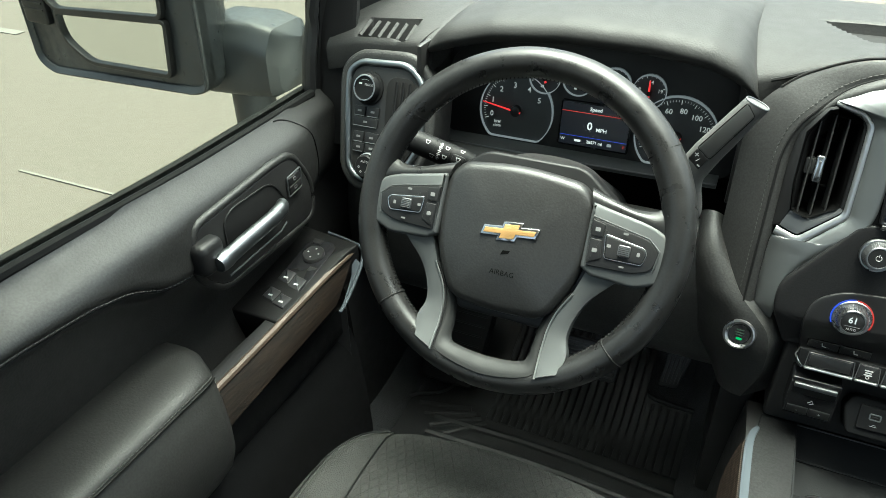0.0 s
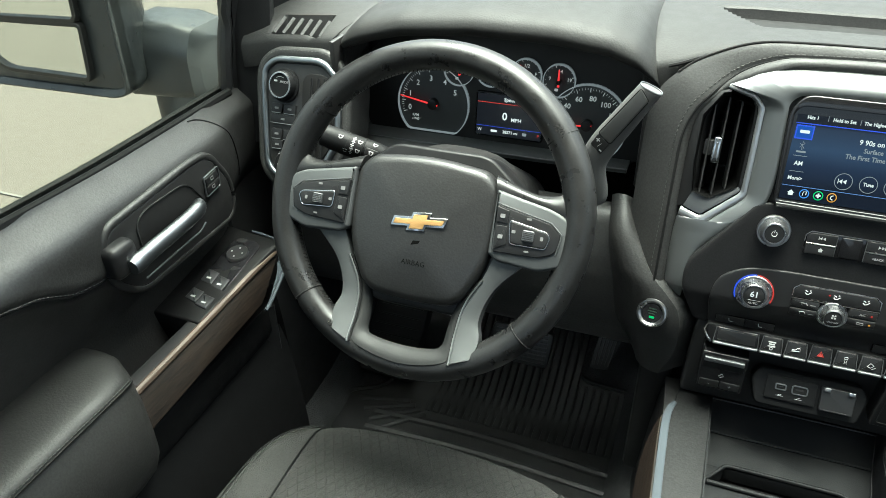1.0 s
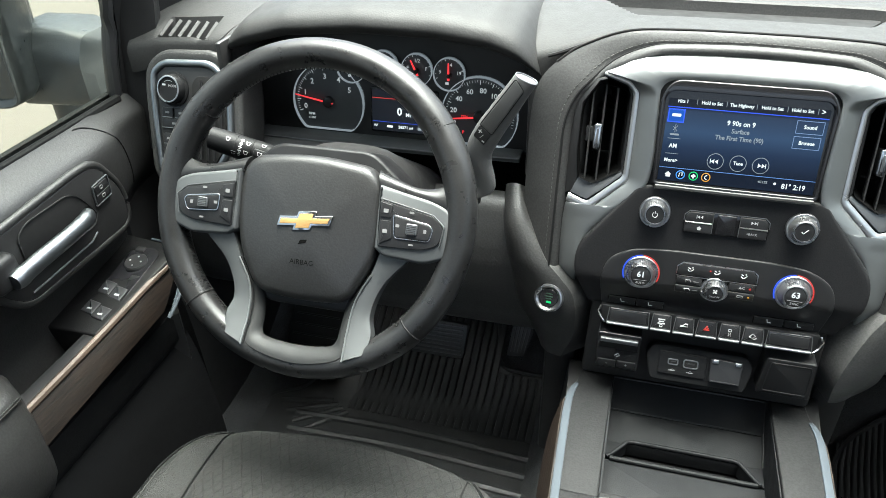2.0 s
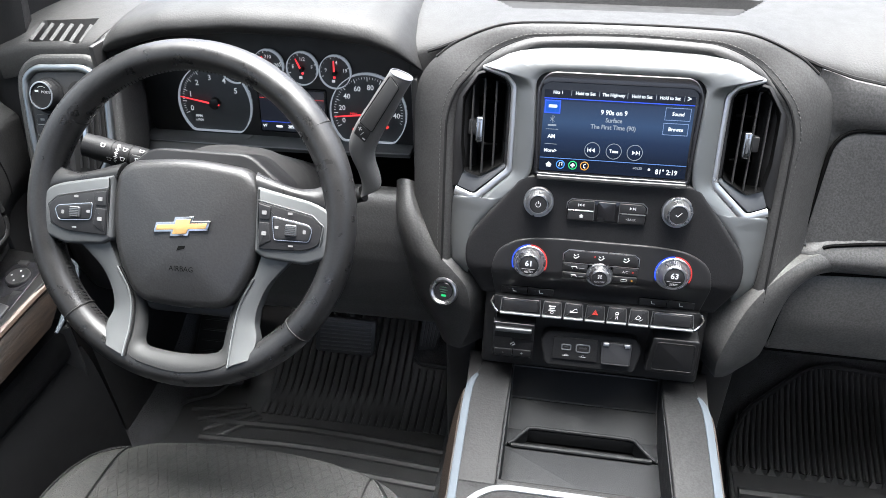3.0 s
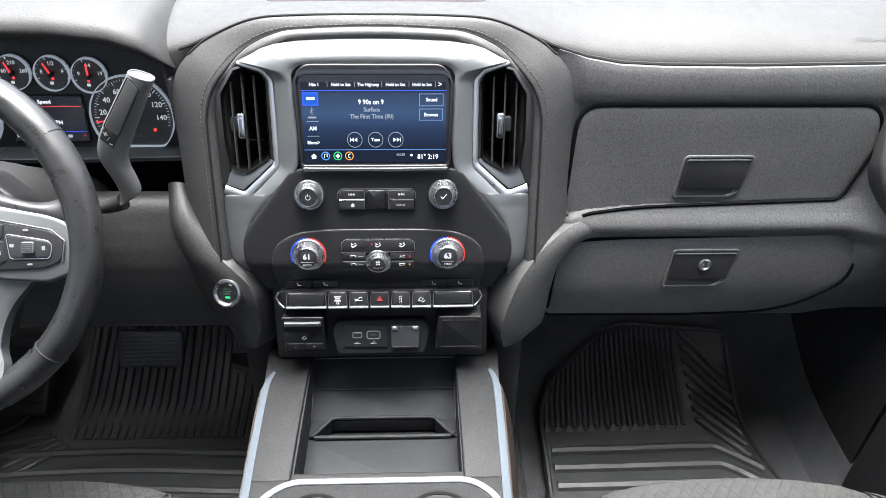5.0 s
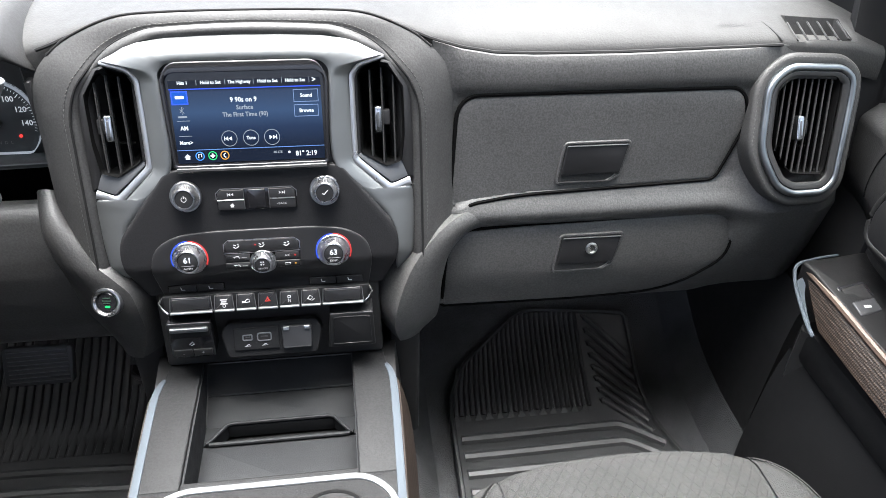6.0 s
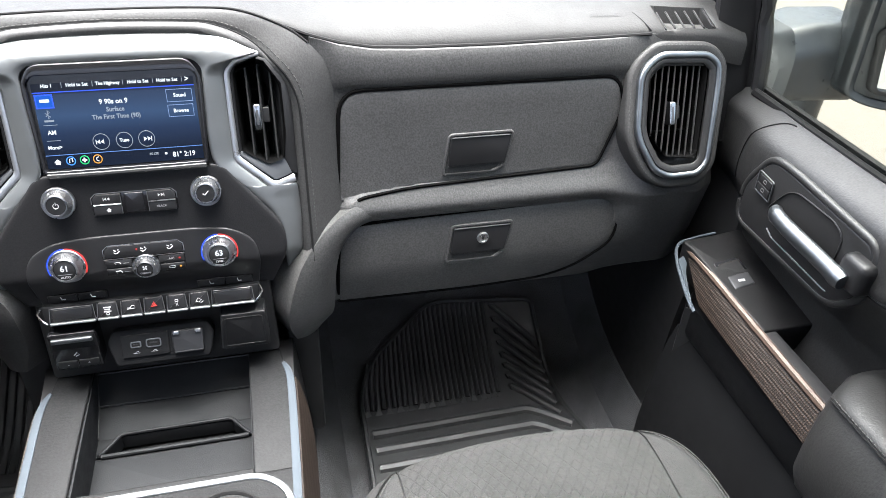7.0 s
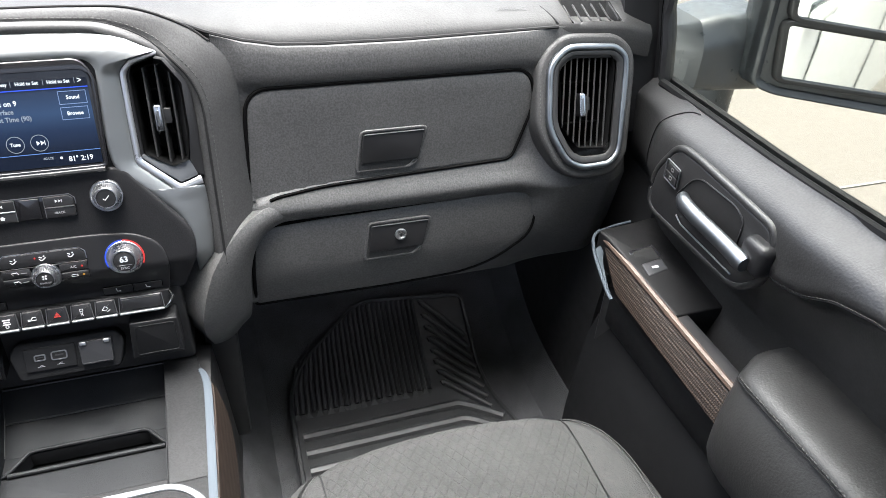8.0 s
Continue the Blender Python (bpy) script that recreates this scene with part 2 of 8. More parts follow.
LEATHER = material("stitched_leather", (0.034, 0.034, 0.0332), 0.52, spec=0.28, grain=0.00022, scale=440, blotch=0.10, rough_var=0.06, detail=2.0, pits=0.16)
RIM = material("worn_rim_leather", (0.0125, 0.0125, 0.0125), 0.34, grain=0.00006, scale=480, blotch=0.25, rough_var=0.10, detail=2.0, pits=0.2, spec=0.42)
HARD = material("hard_black_plastic", (0.017, 0.017, 0.017), 0.42, grain=0.00012, scale=600, blotch=0.08, rough_var=0.06, spec=0.38)
PILLAR = material("black_pillar_plastic", (0.009, 0.009, 0.009), 0.5, grain=0.0002, scale=600, blotch=0.1, spec=0.2)
BLACK = material("satin_black_plastic", (0.015, 0.015, 0.0155), 0.36, spec=0.28, grain=0.0001, scale=900, blotch=0.08)
GLOSS = material("gloss_black_plastic", (0.011, 0.011, 0.012), 0.12, blotch=0.05, rough_var=0.04)
# Near-black that stands in for deep shade in ducts, gaps and relief
DEEP_SHADE = material("deep_shade_black", (0.0025, 0.0025, 0.0025), 0.8, blotch=0.05, spec=0.05)
# Near-black for seams and thread; also paints shade in wells, holes and grooves
DARK = material("seam_and_shade_black", (0.009, 0.009, 0.009), 0.7, blotch=0.05, spec=0.2)
# Satin silver with a darkened base, countering glare on the spokes
SPOKE = material("darkened_spoke_silver", (0.076, 0.080, 0.081), 0.54, metal=0.5, grain=0.00004, scale=2500, blotch=0.06, rough_var=0.06)
SILVER = material("satin_silver_paint", (0.215, 0.224, 0.224), 0.42, metal=0.8, grain=0.00004, scale=2500, blotch=0.04, rough_var=0.05)
DULL = material("dark_satin_silver", (0.13, 0.135, 0.14), 0.46, metal=0.75, blotch=0.04, rough_var=0.05)
MATTE = material("matte_black_plastic", (0.0092, 0.0094, 0.0098), 0.5, grain=0.00015, scale=700, blotch=0.08, spec=0.13)
EDGE = material("blue_grey_satin_trim", (0.048, 0.056, 0.065), 0.6, spec=0.05, metal=0.0, blotch=0.06, rough_var=0.05)
CHROME = material("bright_chrome", (0.50, 0.51, 0.52), 0.16, metal=1.0, blotch=0.02, rough_var=0.05)
KNURL = material("brushed_knob_metal", (0.42, 0.42, 0.425), 0.30, metal=1.0, grain=0.0001, scale=1500, blotch=0.05)
# Mat rubber in a lighter base: light on the rib tops put into colour
RIDGE_LIT = material("lit_rubber_ridge", (0.033, 0.0335, 0.034), 0.48, spec=0.45, grain=0.00012, scale=600, blotch=0.25, rough_var=0.08)
RUBBER = material("black_rubber", (0.027, 0.0275, 0.028), 0.45, spec=0.45, grain=0.00012, scale=600, blotch=0.25, rough_var=0.08, pits=0.15)
CARPET = material("dark_carpet", (0.075, 0.076, 0.078), 0.95, grain=0.003, scale=700, blotch=0.25, spec=0.1, pits=0.3)
FABRIC_SIDE = material("plain_seat_cloth", (0.0275, 0.0277, 0.0271), 0.85, grain=0.0012, scale=700, blotch=0.10, spec=0.2, pits=0.35)
THREAD = material("grey_thread", (0.048, 0.048, 0.046), 0.8, blotch=0.15)
DARK_THREAD = material("charcoal_thread", (0.050, 0.050, 0.0485), 0.8, blotch=0.15)
# Flat black in place of the shading of embossed letters
INK = material("relief_shade_black", (0.008, 0.008, 0.008), 0.6, blotch=0.0)
WHITE = material("printed_white", (0.42, 0.42, 0.42), 0.5, blotch=0.0)
GREY_INK = material("printed_grey", (0.16, 0.16, 0.16), 0.5, blotch=0.0)
PALE = material("pale_satin_rim", (0.55, 0.56, 0.57), 0.30, metal=0.9, blotch=0.02, rough_var=0.03)
GOLD = material("gold_emblem", (0.42, 0.25, 0.095), 0.36, metal=0.3, grain=0.0006, scale=900, blotch=0.08)
HEADLINER = material("headliner_cloth", (0.70, 0.685, 0.66), 0.95, grain=0.001, scale=900, blotch=0.06, spec=0.1)
PAINT = material("white_body_paint", (0.78, 0.78, 0.76), 0.18, blotch=0.02, coat=0.6)
SCRAPED = material("weathered_mirror_plastic", (0.024, 0.027, 0.030), 0.42, grain=0.0002, scale=300, blotch=0.35, rough_var=0.15)
RED = material("red_needle", (0.7, 0.02, 0.02), 0.4, blotch=0.0, emit=(1.0, 0.04, 0.05), strength=0.9)


def glow(name, colour, strength, base=0.02):
    return material(name, tuple(base * c for c in colour), 0.3, blotch=0.0, emit=colour, strength=strength)


LIT_WHITE = glow("lit_white", (1.0, 1.0, 1.0), 1.0)
LIT_GREY = glow("lit_grey", (0.75, 0.78, 0.85), 0.40)
LIT_RED = glow("lit_red", (1.0, 0.06, 0.05), 0.8)
LIT_BLUE = glow("lit_blue", (0.05, 0.12, 1.0), 0.9)
LIT_GREEN = glow("lit_green", (0.08, 0.9, 0.25), 0.7)
LIT_AMBER = glow("lit_amber", (1.0, 0.42, 0.05), 0.8)


def wood_material():
    m = material("dark_open_pore_wood", (0.10, 0.062, 0.036), 0.55, blotch=0.0, spec=0.18)
    nt = m.node_tree
    b = nt.nodes["Principled BSDF"]
    co = nt.nodes.new("ShaderNodeTexCoord")
    mp = nt.nodes.new("ShaderNodeMapping")
    mp.inputs["Scale"].default_value = (160, 9, 160)
    nz = nt.nodes.new("ShaderNodeTexNoise")
    nz.inputs["Scale"].default_value, nz.inputs["Detail"].default_value = 3.0, 6.0
    rp = nt.nodes.new("ShaderNodeValToRGB")
    rp.color_ramp.elements[0].position, rp.color_ramp.elements[0].color = 0.36, (0.0028, 0.0021, 0.0016, 1)
    rp.color_ramp.elements[1].position, rp.color_ramp.elements[1].color = 0.68, (0.0135, 0.0090, 0.0060, 1)
    bp = nt.nodes.new("ShaderNodeBump")
    bp.inputs["Distance"].default_value = 0.0006
    for a, c in ((co.outputs["Object"], mp.inputs["Vector"]), (mp.outputs[0], nz.inputs["Vector"]), (nz.outputs["Fac"], rp.inputs["Fac"]),
                 (rp.outputs[0], b.inputs["Base Color"]), (nz.outputs["Fac"], bp.inputs["Height"]), (bp.outputs[0], b.inputs["Normal"])):
        nt.links.new(a, c)
    return m


WOOD = wood_material()
COPPER = material("copper_bead", (0.062, 0.043, 0.031), 0.55, metal=0.2, blotch=0.3)


def glass_material(name="window_glass", tint=(0.93, 0.95, 0.93), ior=1.2):
    m = bpy.data.materials.new(name)
    m.use_nodes = True
    nt = m.node_tree
    nt.nodes.remove(nt.nodes["Principled BSDF"])
    tr, gl, fr, mx = (nt.nodes.new(k) for k in ("ShaderNodeBsdfTransparent", "ShaderNodeBsdfGlossy", "ShaderNodeFresnel", "ShaderNodeMixShader"))
    tr.inputs[0].default_value = (*tint, 1)
    gl.inputs["Roughness"].default_value = 0.02
    fr.inputs["IOR"].default_value = ior
    nt.links.new(fr.outputs[0], mx.inputs[0])
    nt.links.new(tr.outputs[0], mx.inputs[1])
    nt.links.new(gl.outputs[0], mx.inputs[2])
    nt.links.new(mx.outputs[0], nt.nodes["Material Output"].inputs[0])
    return m


GLASS = glass_material()
# Unseen rear panes, kept almost clear to let fill light onto the dash
REAR_GLASS = glass_material("near_clear_rear_glass", (0.95, 0.96, 0.95))
SIDE_GLASS = glass_material("tinted_side_glass", (0.735, 0.758, 0.722), 1.05)
MIRROR = material("mirror_glass", (0.80, 0.82, 0.80), 0.03, metal=1.0, blotch=0.0)


def concrete_material():
    m = material("pale_concrete", (0.074, 0.0640, 0.0525), 0.85, grain=0.002, scale=160, blotch=0.05)
    return m


CONCRETE = concrete_material()
LINE_PAINT = material("worn_line_paint", (0.112, 0.106, 0.094), 0.7, grain=0.001, scale=200, blotch=0.12)

# ---- the lot outside ----
def lot():
    bm = bmesh.new()
    n = 24
    g = [-300 + 600 * i / n for i in range(n + 1)]
    rows = [[bm.verts.new((x, y, -0.65)) for x in g] for y in g]
    for a, b in zip(rows, rows[1:]):
        for i in range(n):
            bm.faces.new((a[i], a[i + 1], b[i + 1], b[i]))
    solid("ground", bm, CONCRETE, "pale sunlit concrete parking lot", "ground", "structure")
    for x0, x1, y, w in ((-4.06, -2.9, 2.552, 0.009), (-16, -6.38, 4.47, 0.05), (3.42, 4.4, 2.68, 0.009)):
        bm = box((x0, y - w, -0.648), (x1, y + w, -0.642))
        solid("parking_line", bm, LINE_PAINT, "thin worn white painted line on concrete", "road marking", "structure", base=(x0, y, -0.648))


lot()


# ---- shell of the cab ----
def cab_floor():
    ys = [-0.9, 0.0, 0.6, 0.9, 1.0, 1.06, 1.12, 1.18, 1.24, 1.32, 1.42]
    zs = [0.225, 0.225, 0.225, 0.225, 0.228, 0.238, 0.256, 0.285, 0.325, 0.395, 0.52]
    xs = [-0.86 + 1.72 * i / 60 for i in range(61)]

    def at(x, y):
        z = interp(y, ys, zs)
        z += 0.19 * (1 - ease(abs(x), 0.13, 0.235))
        z += 0.16 * ease(abs(x), 0.70, 0.80)
        return Vector((x, y, z))
    bm = field(xs, [-0.9 + 2.32 * i / 90 for i in range(91)], at, (0, 0, -0.12))
    return solid("floor", bm, CARPET, "dark carpeted cab floor with centre tunnel", "floor", "structure")


cab_floor()


def shell():
    bm = box((-0.80, -0.85, 1.50), (0.80, 0.62, 1.56), 0.02)
    solid("ceiling", bm, HEADLINER, "pale woven headliner", "ceiling", "structure")
    # rear wall with its window opening
    bm = bmesh.new()
    box((-0.88, -0.97, 0.10), (0.88, -0.90, 0.98), bm=bm)
    box((-0.88, -0.97, 0.98), (-0.66, -0.90, 1.56), bm=bm)
    box((0.66, -0.97, 0.98), (0.88, -0.90, 1.56), bm=bm)
    box((-0.66, -0.97, 1.42), (0.66, -0.90, 1.56), bm=bm)
    solid("wall_back", bm, SOFT, "dark trimmed rear wall of the cab", "wall", "structure")
    w = thing("window_1", (0, -0.93, 0.98), "clear rear window of the cab", "window", kind="structure")
    part("pane", box((-0.66, -0.942, 0.98), (0.66, -0.938, 1.42)), REAR_GLASS, w).visible_shadow = False
    # windscreen
    w = thing("window_2", (0, 1.5, 0.95), "raked clear windscreen above the dashboard", "window", kind="structure")
    rows = []
    for v in range(9):
        t = v / 8
        rows.append([Vector((x * (0.83 - 0.14 * t), 1.50 - 0.85 * t - 0.10 * x * x * 1.0, 0.93 + 0.59 * t)) for x in [-1 + i / 8 for i in range(17)]])
    bm = bmesh.new()
    skin(bm, rows, closed=False)
    bmesh.ops.solidify(bm, geom=bm.faces[:], thickness=0.005)
    part("pane", bm, GLASS, w).visible_shadow = False
    for s in (-1, 1):
        bm = tube(curve([(s * 0.845, 1.44, 0.86), (s * 0.82, 1.18, 1.08), (s * 0.78, 0.90, 1.29), (s * 0.74, 0.60, 1.50)], 6), 0.040, seg=10, wide=1.1)
        solid("a_pillar", bm, PILLAR, "dark trimmed windscreen pillar", "pillar", "structure", base=(s * 0.82, 1.2, 0.9))
        st = [(Vector((s * 0.772, 1.004 + 0.25 * (z - 0.90), z)), Vector((s * 0.825, 0.990 + 0.16 * (z - 0.90), z))) for z in (0.80, 0.88, 0.94, 1.00, 1.06, 1.12)]
        bm = ribbon(st, thick=0.03, bulge=0.004, n=4, out=(0, -1, 0))
        solid("pillar_foot", bm, PILLAR, "black trim at the foot of the windscreen pillar", "trim", "structure", base=(s * 0.80, 1.0, 0.80))
        bm = box((min(s * 0.812, s * 0.872), 0.905, 0.25), (max(s * 0.812, s * 0.872), 1.52, 0.855), 0.006)
        solid("wall_side", bm, HARD, "dark cowl side of the cab", "wall", "structure", base=(s * 0.8, 1.2, 0.25))
        bm = bmesh.new()
        tube([Vector((s * 0.80, -0.02, 0.2)), Vector((s * 0.80, -0.03, 1.0)), Vector((s * 0.72, -0.05, 1.5))], 0.06, seg=8, bm=bm)
        solid("b_pillar", bm, SOFT, "dark trimmed door pillar", "pillar", "structure", base=(s * 0.8, 0, 0.2))
        bm = bmesh.new()
        box((s * 0.86 - 0.03, -0.9, 0.1), (s * 0.86 + 0.03, -0.08, 0.93), bm=bm)
        tube([Vector((s * 0.86, -0.9, 0.9)), Vector((s * 0.76, -0.9, 1.5))], 0.06, seg=6, bm=bm)
        tube([Vector((s * 0.76, 0.62, 1.5)), Vector((s * 0.76, -0.9, 1.5))], 0.045, seg=6, bm=bm)
        w = thing("window_rear_side", (s * 0.85, -0.5, 0.93), "unseen near-clear rear side window that lets fill light in", "window", kind="structure")
        q = [Vector((s * 0.855, -0.9, 0.93)), Vector((s * 0.855, -0.06, 0.93)), Vector((s * 0.765, -0.06, 1.5)), Vector((s * 0.765, -0.9, 1.5))]
        pm = bmesh.new()
        pm.faces.new([pm.verts.new(v) for v in q])
        bmesh.ops.solidify(pm, geom=pm.faces[:], thickness=0.004)
        part("pane", pm, REAR_GLASS, w).visible_shadow = False
        solid("wall_rear_side", bm, SOFT, "dark trimmed rear side of the cab", "wall", "structure", base=(s * 0.86, -0.5, 0.1))
    bm = box((-0.86, 1.40, 0.3), (0.86, 1.50, 0.93))
    solid("wall_front", bm, HARD, "black bulkhead behind the dashboard", "wall", "structure", base=(0, 1.45, 0.3))


shell()

# ---- dashboard ----
dash = thing("dashboard", (0, 1.1, 0.6), "dark grey soft-touch dashboard with stitched leather panels", "dashboard")
TOP_X = [0.0, 0.085, 0.139, 0.189, 0.215, 0.25, 0.29, 0.34, 0.45, 0.66, 0.76, 0.80]
TOP_Z = [1.0098, 1.0088, 1.0047, 0.9875, 0.9775, 0.967, 0.9595, 0.957, 0.956, 0.9605, 0.955, 0.945]
TOP_Y = [1.008, 1.008, 1.008, 1.004, 1.000, 1.0, 1.0, 1.0, 1.0, 0.998, 0.992, 0.99]


def seam_z(x):
    return interp(abs(x), TOP_X, TOP_Z)


def seam_y(x):
    return interp(abs(x), TOP_X, TOP_Y)


def upper_pad():
    xs = [-0.805 + 1.61 * i / 300 for i in range(301)]
    vs = [0, 0.004, 0.008, 0.015, 0.025, 0.04, 0.055, 0.06, 0.064, 0.068, 0.072, 0.076, 0.08] + [0.084 + 0.004 * i for i in range(32)] + [0.22 + 0.02 * i for i in range(13)]

    def at(x, d):
        y = seam_y(x) + d
        z0 = seam_z(x)
        top = 1.001 - 0.02 * ease(abs(x), 0.45, 0.8) - 0.05 * ease(d, 0.2, 0.5)
        z = z0 + (top - z0) * (1 - math.exp(-d / 0.055))
        z -= 0.006 * math.exp(-d / 0.004)
        # open tray at the middle of the pad
        k = ease(d, 0.070, 0.077) * (1 - ease(d, 0.148, 0.158)) * (1 - ease(abs(x), 0.122 + (d - 0.07) * 0.6, 0.130 + (d - 0.07) * 0.6))
        z -= 0.022 * k
        # side demister openings
        q = ease(abs(x), 0.681, 0.686) * (1 - ease(abs(x), 0.758, 0.763)) * ease(y, 1.003, 1.008) * (1 - ease(y, 1.036, 1.041))
        z -= 0.036 * q
        # it passes behind the gauges
        b = ease(x, -0.642, -0.630) * (1 - ease(x, -0.262, -0.250))
        return Vector((x, y + 0.10 * b * (1 - ease(d, 0.0, 0.3)), z + (0.985 - z) * b * (1 - ease(d, 0.1, 0.3))))
    bm = field(xs, vs, at, (0, 0.0, -0.03))
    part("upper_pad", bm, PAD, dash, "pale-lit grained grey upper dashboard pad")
    for s in (-1, 1):
        for i in range(6):
            x = s * (0.686 + 0.0142 * i)
            bm = box((-0.0024, -0.018, -0.0010), (0.0024, 0.018, 0.0010), 0.0005, 1)
            bm.transform(Matrix.Translation((x, 1.0225, 0.9645)) @ pose(0, 0, 0, 20, 0, 0) @ pose(0, 0, 0, 0, 35, 0))
            part("demister_slat", bm, PAD, dash)
        o = rrect(s * 0.7215, 0, 0.079, 0.036, 0.004)
        part("demister_well", panel(o, axes((0, 1.0225, 0.9370), (1, 0, 0), (0, 1, 0.32)), 0.004, 0.0), DARK, dash)
    # cut line of the airbag door and the side panel
    for s in (-1, 1):
        pts = [Vector((s * (0.661 - 0.035 * t - 0.02 * t * t), 0.999 + 0.11 * t, seam_z(0.66) + (0.986 - seam_z(0.66)) * (1 - math.exp(-(0.11 * t) / 0.055)) + 0.0005)) for t in [i / 10 for i in range(11)]]
        part("pad_seam", tube(pts, 0.0012, seg=6), DARK, dash)
    # dark rod for the shade in the joint under the lip of the pad
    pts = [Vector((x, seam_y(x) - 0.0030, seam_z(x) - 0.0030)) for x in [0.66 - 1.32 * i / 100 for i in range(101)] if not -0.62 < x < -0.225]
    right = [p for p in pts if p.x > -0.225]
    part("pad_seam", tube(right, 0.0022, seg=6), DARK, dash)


upper_pad()


def pad_details():
    # near-black slab that paints the shade inside the pad's open tray
    o = rpoly([(-0.098, 0.0), (0.098, 0.0), (0.128, 0.022), (0.160, 0.075), (-0.160, 0.075), (-0.128, 0.022)], [0.02, 0.02, 0.02, 0.01, 0.01, 0.02], 5)
    part("tray_shade", panel(o, lambda a, b, c=0.0: Vector((a, 1.080 + b, 0.9890 + c)), 0.012, 0.001), DARK, dash, "near-black slab painting the shade inside the open tray")
    x, d = 0.604, 0.030
    z = seam_z(x) + (0.990 - seam_z(x)) * (1 - math.exp(-d / 0.055)) + 0.0012
    to = axes((x, seam_y(x) + d, z), (1, 0, -0.03), (0, 1, 0.30))
    lettering("AIRBAG", 0.0125, to, INK, dash, name="flat_black_word")


pad_details()
FZ = [0.565, 0.57, 0.59, 0.62, 0.66, 0.70, 0.722, 0.728, 0.734, 0.740, 0.752, 0.763, 0.7705, 0.777, 0.79, 0.838, 0.88, 0.898, 0.905, 0.911, 0.919, 0.935, 0.95, 0.957]
FY = [1.03, 1.0, 0.964, 0.952, 0.948, 0.952, 0.961, 0.961, 0.955, 0.949, 0.9455, 0.9505, 0.957, 0.960, 0.968, 0.976, 0.984, 0.985, 0.9865, 0.9825, 0.9805, 0.9825, 0.9865, 0.992]


def face_y(z):
    return sum(interp(z + d, FZ, FY) for d in (-0.0045, -0.0022, 0.0, 0.0022, 0.0045)) / 5


UPPER = rpoly([(0.2365, 0.756), (0.262, 0.770), (0.330, 0.7775), (0.597, 0.785), (0.628, 0.862), (0.619, 0.9060), (0.246, 0.9065)], [0.002, 0.02, 0.03, 0.012, 0.05, 0.022, 0.030], 6)
LOWER = rpoly([(0.2295, 0.604), (0.420, 0.601), (0.556, 0.607), (0.641, 0.672), (0.631, 0.7345), (0.330, 0.7305), (0.2370, 0.7265), (0.2300, 0.665)], [0.004, 0.02, 0.05, 0.045, 0.022, 0.03, 0.016, 0.03], 6)


def inside(pts, x, z):
    hit, m = False, len(pts)
    for i in range(m):
        a, b = pts[i - 1], pts[i]
        if (a.y > z) != (b.y > z) and x < (b.x - a.x) * (z - a.y) / (b.y - a.y) + a.x:
            hit = not hit
    return hit


